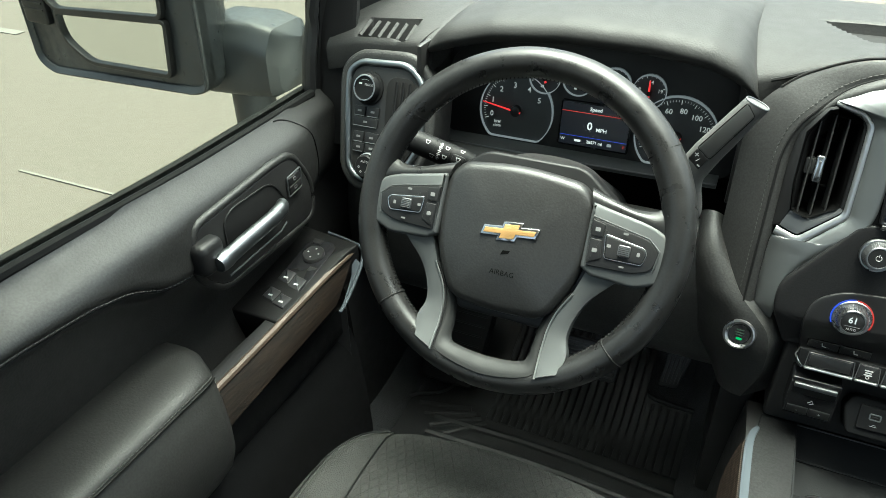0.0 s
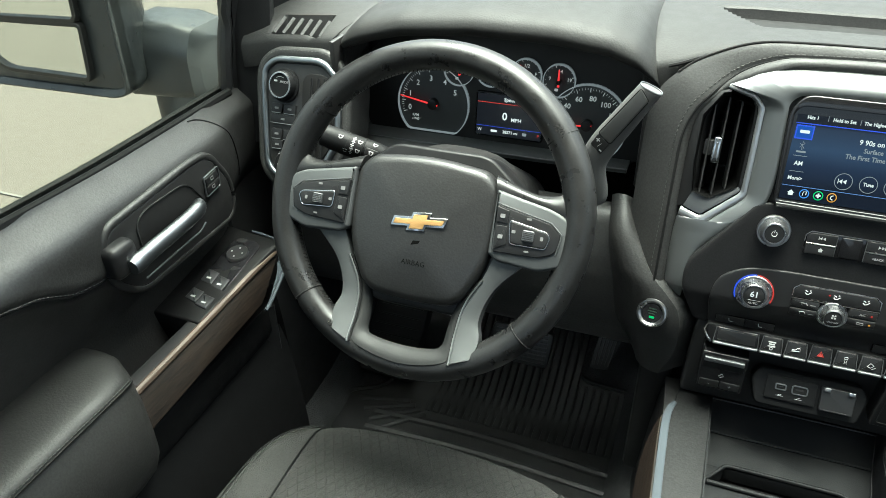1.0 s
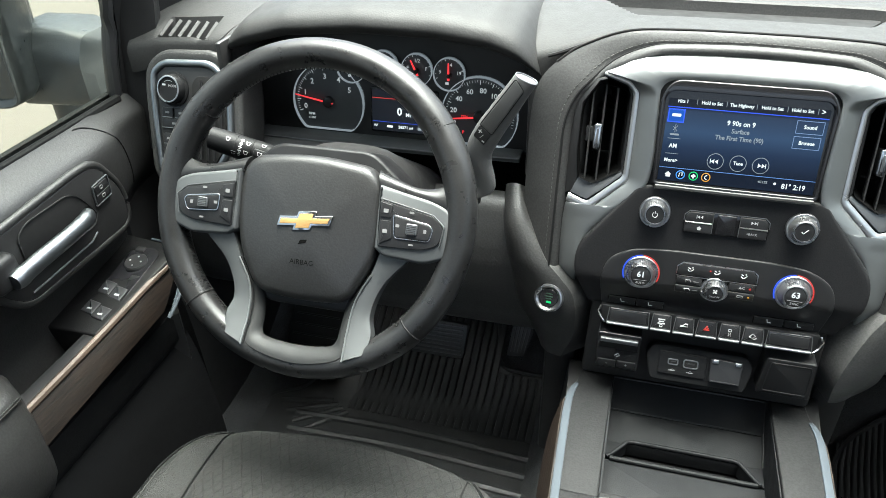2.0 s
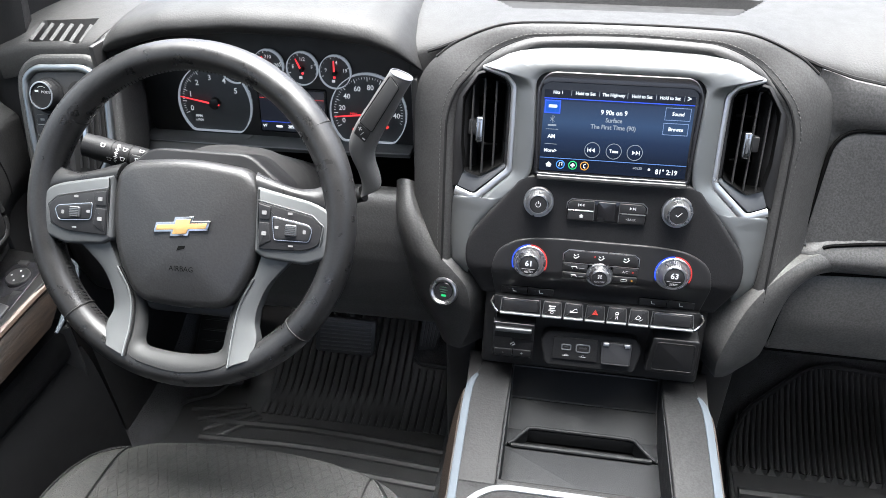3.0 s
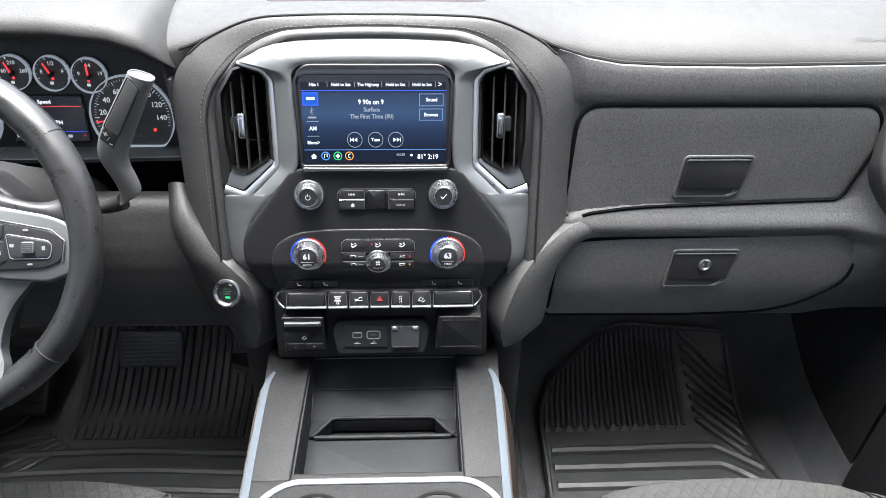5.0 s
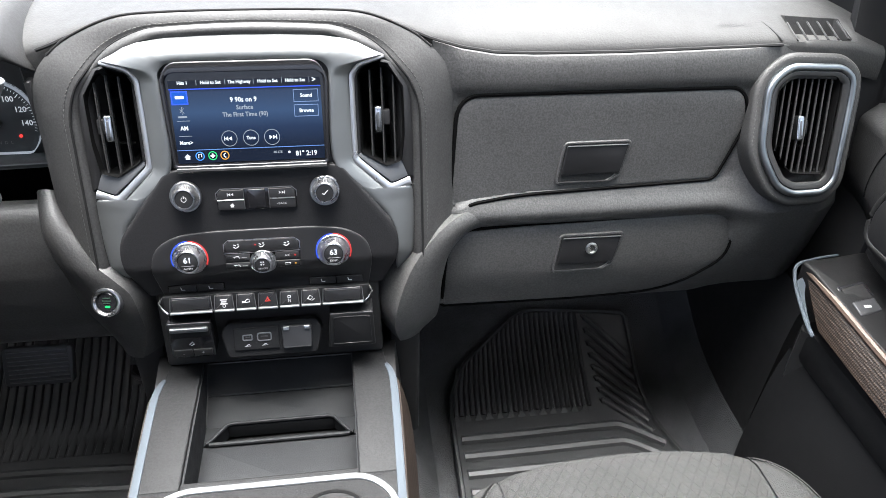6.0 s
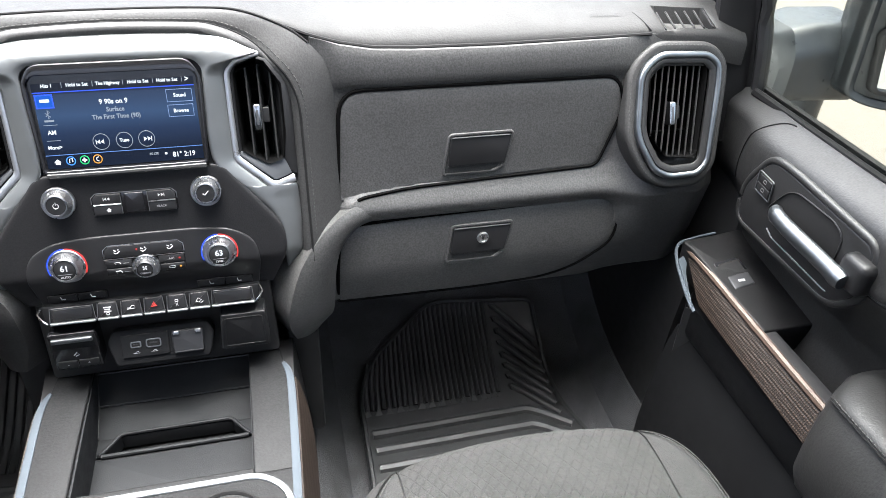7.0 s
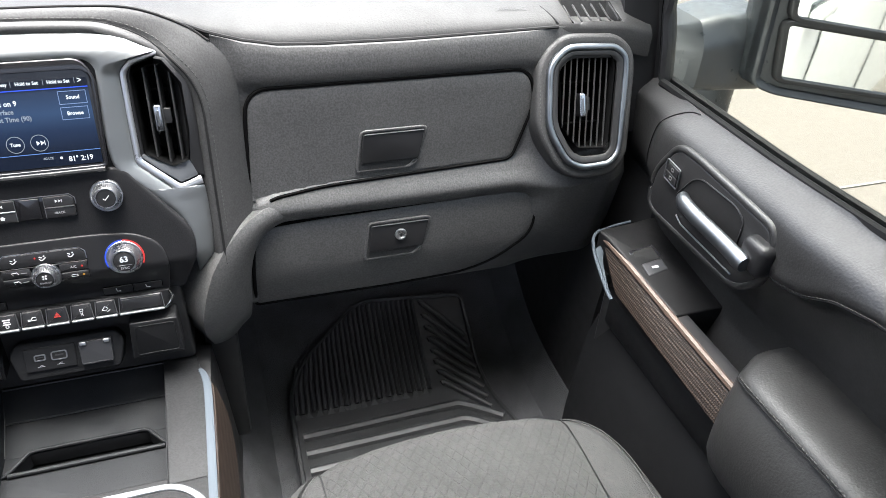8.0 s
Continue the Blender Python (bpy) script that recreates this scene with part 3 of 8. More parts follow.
def passenger_fascia():
    up, lo = inset(UPPER, 0.003), inset(LOWER, 0.003)
    xs = [0.215 + 0.562 * i / 200 for i in range(201)]
    vs = [i / 130 for i in range(131)]

    def at(x, v):
        top = seam_z(x) - 0.004
        foot = 0.566 + 0.046 * (1 - ease(x, 0.232, 0.300))
        z = foot + (top - foot) * v
        zz = z if z < 0.905 else 0.905 + (z - 0.905) * (0.957 - 0.905) / max(0.02, top + 0.004 - 0.905)
        y = face_y(zz)
        k = 1 - ease(x, 0.226, 0.252)
        y = y * (1 - k) + k * (interp(z, [0.69, 0.735, 0.80, 0.87, 0.915, 0.945, 0.968], [0.946, 0.952, 0.965, 0.978, 0.984, 0.988, 0.992]) + 0.0012)
        # the roll between the two boxes fades into the end panel
        k = ease(x, 0.60, 0.68)
        y = y * (1 - k) + k * interp(z, [0.566, 0.60, 0.66, 0.75, 0.80, 0.90, 0.957], [1.03, 0.965, 0.945, 0.925, 0.945, 0.985, 0.999])
        y += 0.03 * ease(x, 0.735, 0.80)
        y += 0.06 * ease(x, 0.648, 0.656) * (1 - ease(x, 0.742, 0.750)) * ease(z, 0.795, 0.803) * (1 - ease(z, 0.925, 0.933))
        if inside(up, x, z) or inside(lo, x, z):
            y += 0.003
        return Vector((x, y, z))
    part("passenger_fascia", field(xs, vs, at, (0, 0.05, 0)), SOFT, dash)

    def on_upper(a, b, c=0.0):
        return Vector((a, sum(interp(b + d, [0.755, 0.79, 0.838, 0.88, 0.899, 0.907], [0.957, 0.9645, 0.971, 0.9775, 0.9805, 0.984]) for d in (-0.008, -0.004, 0, 0.004, 0.008)) / 5 - c, b))

    def on_lower(a, b, c=0.0):
        return Vector((a, sum(interp(b + d, [0.58, 0.60, 0.63, 0.66, 0.69, 0.71, 0.722, 0.730, 0.738], [0.966, 0.954, 0.945, 0.9425, 0.9455, 0.949, 0.952, 0.955, 0.961]) for d in (-0.008, -0.004, 0, 0.004, 0.008)) / 5 - c, b))
    for name, outline, on, hx, hz, lock in (("upper_glovebox_door", UPPER, on_upper, 0.4245, 0.816, False), ("lower_glovebox_door", LOWER, on_lower, 0.4285, 0.688, True)):
        # the door is a curved leaf
        bm = bmesh.new()
        c = Vector((0.43, (hz)))
        loops = [[on(p.x, p.y, -0.012) for p in outline], [on(p.x, p.y, -0.003) for p in outline]]
        for k in (1, 2, 3):
            a = radians(30 * k)
            loops.append([on(p.x, p.y, -0.003 + 0.003 * math.sin(a)) for p in inset(outline, 0.003 * (1 - math.cos(a)))])
        last = inset(outline, 0.003)
        for k in range(1, 16):
            loops.append([on(*(c + (p - c) * (1 - k / 16)), 0.0) for p in last])
        rows = skin(bm, loops)
        mid = bm.verts.new(on(c.x, c.y, 0))
        for i in range(len(outline)):
            bm.faces.new((rows[-1][i], rows[-1][(i + 1) % len(outline)], mid))
        door = part(name, bm, SOFT, dash, "grained dark grey storage box door")
        # Proud black bead round the door, painting the shade of its gap
        gap = [on(p.x, p.y, -0.0012) for p in inset(outline, -0.0010)]
        part("door_gap_shade", tube([Vector((p.x, min(p.y, face_y(p.z) + 0.0006) if 0.26 < p.x < 0.60 else p.y, p.z)) for p in gap], 0.0027, closed=True, seg=6, up=(0, 1, 0)), DEEP_SHADE, door)
        o = on(hx, hz)
        slope = on(hx, hz + 0.02) - on(hx, hz - 0.02)
        to = axes(o, (1, 0, 0), slope)
        recess = rpoly([(-0.047, -0.0265), (0.028, -0.0265), (0.047, 0.0265), (-0.0385, 0.0265)], [0.006, 0.018, 0.005, 0.005], 4)
        part("handle_recess", hollow(inset(recess, -0.0035), inset(recess, 0.0005), to, 0.003, 0.0015, top=0.0022), SOFT, door)
        # Flat panel in the darker vinyl, painting the recess's shade
        part("handle_well_shade", panel(recess, to, 0.003, 0, top=0.0008), KNEE, door)
        flap = rpoly([(-0.0420, -0.0150), (0.0365, -0.0150), (0.0455, 0.025), (-0.0375, 0.025)], 0.003, 3)
        hd = part("door_handle", panel(flap, to, 0.006, 0.0012, top=0.0035), BLACK, door, "satin black pull flap")
        part("handle_edge", tube([to(-0.036, 0.0245, 0.0040), to(0.044, 0.0245, 0.0040)], 0.0006, seg=6), DULL, hd)
        part("handle_lip", tube([to(-0.044, -0.0255, 0.0022), to(0.024, -0.0255, 0.0022), to(0.036, -0.018, 0.0022)], 0.0012, seg=6), HARD, hd)
        if lock:
            lk = part("lock", lathe([(0.0085, 0.003), (0.0085, 0.0058), (0.0075, 0.0066), (0.0055, 0.0066), (0.005, 0.006), (0.0, 0.006)], to, 28, cx=0.004, cy=0.008), KNURL, door, "round metal key lock")
            part("keyhole", panel(rrect(0.004, 0.008, 0.0012, 0.005, 0.0003), to, 0.001, 0, top=0.0068), DARK, lk)


passenger_fascia()


def knee_arms():
    for s in (-1, 1):
        st = [((0.38, 0.984, 0.766), (0.38, 0.972, 0.737)), ((0.31, 0.967, 0.764), (0.31, 0.956, 0.737)), ((0.258, 0.950, 0.7615), (0.264, 0.948, 0.733)), ((0.218, 0.926, 0.747), (0.236, 0.936, 0.710)),
              ((0.183, 0.903, 0.712), (0.2255, 0.930, 0.672)), ((0.164, 0.890, 0.668), (0.2225, 0.932, 0.628)), ((0.158, 0.890, 0.625), (0.2185, 0.938, 0.598)), ((0.166, 0.912, 0.580), (0.205, 0.950, 0.575))]
        if s < 0:
            st = [((0.238, 0.982, 0.800), (0.268, 0.985, 0.800)), ((0.2255, 0.944, 0.770), (0.263, 0.954, 0.766)), ((0.2030, 0.918, 0.738), (0.256, 0.946, 0.728)), ((0.1800, 0.905, 0.719), (0.250, 0.945, 0.700)),
                  ((0.1630, 0.897, 0.702), (0.245, 0.944, 0.675)), ((0.157, 0.893, 0.675), (0.240, 0.946, 0.645)), ((0.158, 0.900, 0.633), (0.226, 0.950, 0.615)), ((0.171, 0.905, 0.590), (0.205, 0.955, 0.582))]
        st = [tuple(Vector((s * p[0], p[1], p[2])) for p in q) for q in st]
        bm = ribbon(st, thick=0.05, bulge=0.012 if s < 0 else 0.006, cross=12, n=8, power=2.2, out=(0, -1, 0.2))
        # Driver-side bolster is darker than its twin: shade put into the colour
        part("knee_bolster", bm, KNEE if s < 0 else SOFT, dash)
        # dark side between the bolster and the lower stack
        bm = box((s * 0.175 - 0.022, 0.935, 0.36), (s * 0.175 + 0.022, 1.30, 0.72), 0.008)
        part("stack_cheek", bm, HARD, dash)


knee_arms()


# Pale base carries the light this panel would reflect
APRON = material("lightened_apron_plastic", (0.072, 0.075, 0.076), 0.5, grain=0.0002, scale=500, blotch=0.08, spec=0.4)


def driver_fascia():
    xs = [-0.777 + 0.577 * i / 90 for i in range(91)]
    vs = [0.572 + 0.231 * i / 46 for i in range(47)]

    def at(x, z):
        y = interp(z, [0.572, 0.577, 0.588, 0.62, 0.66, 0.70, 0.73, 0.76, 0.78, 0.789, 0.797, 0.803], [1.00, 0.968, 0.957, 0.947, 0.943, 0.943, 0.947, 0.954, 0.961, 0.965, 0.971, 0.981])
        y += 0.03 * ease(-x, 0.735, 0.80)
        z -= 0.018 * ease(z, 0.70, 0.80) * ease(x, -0.56, -0.48)
        return Vector((x, y, z))
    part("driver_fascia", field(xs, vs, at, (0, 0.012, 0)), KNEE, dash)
    # sloping panel below the gauges
    st = [((x, 1.050, 0.819), (x + d, 0.962, 0.796)) for x, d in ((-0.645, 0.0), (-0.60, 0.0), (-0.55, -0.006), (-0.49, -0.035))]
    part("gauge_apron", ribbon([tuple(map(Vector, q)) for q in st], thick=0.02, bulge=0.002, out=(0, -0.3, 1)), APRON, dash, "panel below the gauges, its colour lightened for the light it reflects")
    # Added near-black sheet, painting the shaded cavity behind the column
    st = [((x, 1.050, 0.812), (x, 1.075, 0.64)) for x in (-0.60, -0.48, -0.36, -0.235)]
    part("cavity_shade", ribbon([tuple(map(Vector, q)) for q in st], thick=0.01, bulge=0.001, out=(0, -1, 0)), DEEP_SHADE, dash, "near-black sheet painting the shade of the cavity behind the lower dashboard")


driver_fascia()


def hood():
    X = [-0.652, -0.640, -0.61, -0.55, -0.455, -0.355, -0.290, -0.255, -0.238, -0.232]
    Zl = [0.950, 0.956, 0.969, 0.986, 0.9945, 0.9935, 0.986, 0.972, 0.955, 0.945]
    Yl = [1.000, 0.985, 0.972, 0.966, 0.966, 0.966, 0.966, 0.970, 0.985, 1.000]
    loops = []
    for x in [-0.652 + 0.420 * i / 60 for i in range(61)]:
        z, y = interp(x, X, Zl), interp(x, X, Yl)
        e = min(1.0, min(x + 0.652, -0.232 - x) / 0.03)
        h = 0.006 + 0.022 * math.sqrt(max(0.0, e))
        row = [(y + 0.11, z - 0.020), (y + 0.05, z - 0.012), (y + 0.012, z - 0.004), (y + 0.004, z - 0.002), (y, z + h * 0.12), (y - 0.001, z + h * 0.35), (y + 0.005, z + h * 0.66), (y + 0.018, z + h * 0.88),
               (y + 0.04, z + h), (y + 0.08, z + h * 1.12), (y + 0.15, min(1.02, z + h * 1.1)), (y + 0.28, 1.000 - 0.004), (y + 0.36, 0.955)]
        loops.append(curve([Vector((x, a, b)) for a, b in row], 4))
    bm = bmesh.new()
    rows = skin(bm, loops, closed=False)
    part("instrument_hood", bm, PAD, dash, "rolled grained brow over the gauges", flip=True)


hood()


def stitched_bands():
    """The two leather bands that arch over the centre stack."""
    pl = lambda z, back=0.0: 0.958 + 0.262 * (z - 0.90) + back
    outer = [(0.238, 0.712, 0.949), (0.240, 0.735, 0.952), (0.240, 0.80, 0.965), (0.240, 0.87, 0.978), (0.2385, 0.915, 0.984), (0.231, 0.945, 0.988), (0.213, 0.9675, 0.992), (0.187, 0.9855, 0.999), (0.139, 1.0037, 1.005), (0.085, 1.0083, 1.006)]
    inner = [(0.1970, 0.712), (0.1970, 0.735), (0.1970, 0.80), (0.1970, 0.87), (0.1960, 0.905), (0.188, 0.932), (0.174, 0.952), (0.146, 0.979), (0.110, 0.995), (0.075, 0.999)]
    core = [(0.1840, 0.712), (0.1840, 0.735), (0.1840, 0.80), (0.184, 0.87), (0.183, 0.905), (0.177, 0.924), (0.1645, 0.9465), (0.140, 0.9695), (0.105, 0.9865), (0.075, 0.9915)]
    A = [Vector((x, y, z)) for x, z, y in outer]
    B = [Vector((x, pl(z, 0.011 * ease(z, 0.940, 0.99)), z - 0.0032 * ease(z, 0.940, 0.99))) for x, z in inner]
    C = [Vector((x, pl(z, 0.016 - 0.017 * ease(z, 0.925, 0.98)), z)) for x, z in core]

    def both(P, mid):
        return [Vector((-p.x, p.y, p.z)) for p in P] + [Vector(mid)] + [p.copy() for p in P[::-1]]
    a = both(A, (0, 1.006, 1.0093))
    b = both(B, (0, pl(1.001, 0.011), 0.9983))
    c = both(C, (0, pl(0.9935, -0.001), 0.9935))
    part("outer_band", ribbon(list(zip(a, b)), thick=0.02, bulge=0.002, cross=10, n=6, power=3, out=(0, -1, 0.3)), LEATHER, dash, "grained leather band with stitched edge")
    b2 = [p + (q - p) * 0.06 for p, q in zip(b, c)]
    part("inner_band", ribbon(list(zip(b2, c)), thick=0.02, bulge=0.004, cross=8, n=6, power=3, out=(0, -1, 0.3)), LEATHER, dash)
    part("band_groove", tube(curve([p + (q - p) * 0.02 + Vector((0, -0.0002, 0)) for p, q in zip(b, c)], 6), 0.0016, seg=6), DARK, dash)
    part("band_groove", tube(curve([p + Vector((0, -0.0004, 0.0004)) for p in a if p.z > 0.965], 6), 0.0014, seg=6), DARK, dash)
    seam = curve([p.lerp(q, 0.15) + Vector((0, -0.0012, 0.0006 + 0.0012 * ease(p.z, 0.95, 0.985))) for p, q in zip(b, a)], 8)
    seam = [p for p in seam if p.z > 0.738]
    part("seam_thread", stitches(seam, 0.0036, 0.0020, 0.00045, (0, -0.0005, 0.0002)), DARK_THREAD, dash)


stitched_bands()

# ---- steering wheel ----
HUB = Vector((-0.438, 0.754, 0.8745))
WH = axes(HUB, (1, 0, 0), (0, 0.55, 1))


YOKE = material("satin_black_yoke", (0.016, 0.0165, 0.0165), 0.55, grain=0.0001, scale=600, blotch=0.1, spec=0.25)
HORN = material("grained_horn_pad", (0.0165, 0.0165, 0.0163), 0.38, grain=0.00018, scale=480, blotch=0.10, rough_var=0.05, detail=2.0, pits=0.2)


def steering_wheel():
    w = thing("steering_wheel", HUB, "black leather steering wheel with satin silver spokes", "steering wheel")
    R, r, sink = 0.167, 0.0168, -0.0135
    RW = lambda p, q, c=0.0: WH(p - 0.0015, q - 0.004, c)
    bm = bmesh.new()
    loops = []
    for i in range(120):
        a = 2 * math.pi * i / 120
        fat = 1 + 0.06 * math.exp(-((math.degrees(a) % 360 - 30) / 18) ** 2) + 0.06 * math.exp(-((math.degrees(a) % 360 - 150) / 18) ** 2)
        loops.append([RW((R + r * 0.95 * fat * math.cos(t)) * math.cos(a), (R + r * 0.95 * fat * math.cos(t)) * math.sin(a), sink + r * 1.05 * fat * math.sin(t)) for t in [2 * math.pi * k / 20 for k in range(20)]])
    loops.append(loops[0])
    rows = [[bm.verts.new(p) for p in lp] for lp in loops[:-1]]
    rows.append(rows[0])
    for p, q in zip(rows, rows[1:]):
        for k in range(20):
            bm.faces.new((p[k], p[(k + 1) % 20], q[(k + 1) % 20], q[k]))
    rim = part("rim", bm, RIM, w, "worn shiny black leather rim")
    for a in (144.0, 36.0, 222.5, 319.5):
        a = radians(a)
        pts = [RW((R + (r * 0.985) * math.cos(t)) * math.cos(a), (R + (r * 0.985) * math.cos(t)) * math.sin(a), sink + (r * 1.04) * math.sin(t)) for t in [2 * math.pi * k / 24 for k in range(24)]]
        part("rim_seam", tube(pts, 0.0010, closed=True, seg=6), DARK, rim)
    # hand-sewn thread on the inside of the rim
    for a0, a1 in ((36, 144), (150, 222), (318, 390), (225, 235), (305, 316)):
        bm = bmesh.new()
        n = int((a1 - a0) * 0.62)
        for i in range(n):
            a, b = radians(a0 + (a1 - a0) * i / n), radians(a0 + (a1 - a0) * (i + 0.55) / n)
            rr = R - r * 0.93
            tube([RW(rr * math.cos(a), rr * math.sin(a), sink + 0.0035), RW((rr - 0.0012) * math.cos((a + b) / 2), (rr - 0.0012) * math.sin((a + b) / 2), sink), RW(rr * math.cos(b), rr * math.sin(b), sink - 0.0035)], 0.0005, seg=4, bm=bm)
        part("rim_thread", bm, DARK, rim)
    # hub behind the pad
    hub = rpoly([(-0.090, 0.034), (-0.05, 0.066), (0.06, 0.066), (0.100, 0.034), (0.098, -0.03), (0.072, -0.07), (0.062, -0.11), (-0.052, -0.11), (-0.062, -0.07), (-0.088, -0.03)], 0.012)
    part("hub", panel(hub, WH, 0.05, 0.004, top=-0.022), BLACK, w)
    half = [(0.066, 0.0500), (0.0800, 0.0340), (0.0840, -0.010), (0.0780, -0.052), (0.0580, -0.0900), (0.0440, -0.0990)]
    pad = [(0.0, 0.0575)] + half + [(0.0, -0.1020)] + [(-x, y) for x, y in half[::-1]]
    pad = rpoly([(x - 0.0015, y) for x, y in pad], [0.05, 0.022, 0.012, 0.03, 0.03, 0.014, 0.014, 0.05, 0.014, 0.014, 0.03, 0.03, 0.012, 0.022], 6)
    pd = part("airbag_pad", panel(pad, WH, 0.035, 0.010, crown=0.0065, rings=10, top=-0.004), HORN, w, "grained black horn pad")
    # emblem: a plain slanted cross
    em = lambda a, b, c=0.0: WH(0.0005 + a + b * 0.28, -0.0135 + b + a * 0.10, 0.0022 + c)
    bow = [(-0.0300, -0.0055), (-0.0105, -0.0055), (-0.0105, -0.0105), (0.0105, -0.0105), (0.0105, -0.0055), (0.0300, -0.0055), (0.0300, 0.0055), (0.0105, 0.0055), (0.0105, 0.0105), (-0.0105, 0.0105), (-0.0105, 0.0055), (-0.0300, 0.0055)]
    bow = [Vector(p) for p in bow]
    part("emblem_rim", panel(bow, em, 0.005, 0.0008, top=0.0015), CHROME, pd, "chrome-edged gold cross emblem")
    part("emblem_face", panel(inset(bow, 0.0027), em, 0.002, 0.0004, top=0.0023), GOLD, pd)
    # Word and horn sign lie flat; black paints the shading of their relief
    lettering("AIRBAG", 0.0078, WH, DEEP_SHADE, pd, at=(0.0005, -0.058), lift=0.0022, bold=0.0)
    horn = panel(rpoly([(-0.005, -0.003), (0.0035, -0.0005), (0.005, 0.003), (-0.003, 0.002)], 0.0005), lambda a, b, c=0: WH(0.0 + a, -0.036 + b, c), 0.001, 0, top=0.0026)
    part("horn_mark", horn, DEEP_SHADE, pd)
    for s in (-1, 1):
        m = lambda a, b, c=0.0, s=s: WH(-0.0015 + s * a, b, c)
        # padded flare from the rim to the hub, and the pod below it
        st = [((0.158, 0.046, -0.010), (0.166, 0.004, -0.006)), ((0.140, 0.036, -0.010), (0.152, 0.0145, -0.004)), ((0.120, 0.0345, -0.011), (0.125, 0.0215, -0.004)), ((0.098, 0.0400, -0.013), (0.100, 0.0270, -0.004)), ((0.074, 0.0480, -0.016), (0.078, 0.0310, -0.006))]
        part("spoke_cover", ribbon([(m(*p), m(*q)) for p, q in st], thick=0.02, bulge=0.004, cross=8, n=6, power=2.2, out=WH(0, 0, 1) - WH(0, 0, 0)), RIM, w)
        pod = rpoly([(0.0795, 0.0335), (0.144, 0.0215), (0.1680, 0.007), (0.1640, -0.0320), (0.1340, -0.0430), (0.0900, -0.0400), (0.0795, -0.0330)], [0.002, 0.012, 0.012, 0.012, 0.006, 0.004, 0.002], 5)
        bez = part("spoke_bezel", panel(pod, m, 0.024, 0.004, top=-0.001), SPOKE, w, "satin silver spoke trim")
        key = rpoly([(0.0830, 0.0190), (0.1410, 0.0075), (0.1520, -0.0020), (0.1490, -0.0220), (0.1310, -0.0285), (0.0850, -0.0300)], [0.002, 0.006, 0.006, 0.008, 0.006, 0.002], 5)
        kp = part("button_pad", panel(key, m, 0.004, 0.0012, top=0.0010), BLACK, bez, "black control buttons")
        big = rpoly([(0.098, 0.0055), (0.138, -0.001), (0.142, -0.006), (0.139, -0.0190), (0.101, -0.0195)], 0.004, 4) if s > 0 else rpoly([(0.099, 0.0040), (0.140, -0.0015), (0.1435, -0.006), (0.139, -0.0180), (0.101, -0.0150)], 0.004, 4)
        part("button_ring", hollow(big, inset(big, 0.0011), m, 0.001, 0.0004, top=0.0022), CHROME, kp)
        part("button", panel(inset(big, 0.0013), m, 0.002, 0.0008, top=0.0024), BLACK, kp)
        cc = (0.119, -0.0075) if s < 0 else (0.1195, -0.0080)
        part("roller", panel(rrect(cc[0], cc[1], 0.0120, 0.0115, 0.002), m, 0.003, 0.0016, top=0.0052), DULL, kp, "ribbed thumb roller")
        for i in range(6):
            part("roller_rib", tube([m(cc[0] - 0.005, cc[1] - 0.0045 + 0.0018 * i, 0.0050), m(cc[0] + 0.005, cc[1] - 0.0045 + 0.0018 * i, 0.0050)], 0.0005, seg=5), BLACK, kp)
        for o in (((0.0835, 0.017), (0.097, 0.014), (0.096, 0.001), (0.0845, 0.001)), ((0.0845, -0.002), (0.096, -0.002), (0.0985, -0.020), (0.0855, -0.027))):
            part("button", panel(rpoly(o, 0.0012), m, 0.002, 0.0006, top=0.0021), BLACK, kp)
        part("bezel_edge", tube([m(0.083, 0.0200, 0.0005), m(0.1405, 0.0085, 0.0005), m(0.1525, -0.0015, 0.0005), m(0.1495, -0.0225, 0.0005)], 0.0008, seg=6), SPOKE, bez)
        for cx, cy, wd, ht in ((0.104, -0.006, 0.004, 0.003), (0.1335, -0.0085, 0.003, 0.004), (0.118, 0.0090, 0.005, 0.0022), (0.120, -0.0238, 0.005, 0.0018), (0.0905, 0.008, 0.005, 0.004), (0.091, -0.013, 0.005, 0.004)):
            part("button_mark", panel(rrect(cx, cy, wd, ht, 0.0008), m, 0.0003, 0, top=0.0028), GREY_INK, kp)
        # lower leg, which rises onto the rim
        A = [(0.116, -0.0420, -0.006), (0.0945, -0.066, -0.010), (0.0835, -0.088, -0.011), (0.0800, -0.108, -0.010), (0.0845, -0.1235, -0.0055), (0.0835, -0.1370, -0.0005), (0.0795, -0.1465, 0.0042)]
        B = [(0.0860, -0.0360, -0.008), (0.076, -0.063, -0.011), (0.0640, -0.085, -0.012), (0.0585, -0.104, -0.011), (0.0570, -0.1270, -0.0055), (0.0575, -0.1420, 0.0002), (0.0580, -0.1560, 0.0052)]
        part("spoke_leg", ribbon([(m(*p), m(*q)) for p, q in zip(A, B)], thick=0.014, bulge=0.0012, cross=8, n=7, power=2.5, out=WH(0, 0, 1) - WH(0, 0, 0)), SPOKE, w, "satin silver lower spoke")
        part("spoke_edge", tube(curve([m(q[0] + 0.0012, q[1], q[2] + 0.0014) for q in B[1:]], 6), 0.0011, seg=6), SILVER, w)
        part("leg_gap", tube(curve([m(q[0] - 0.0004, q[1], q[2] - 0.0006) for q in B[1:]], 6), 0.0011, seg=6), DARK, w)
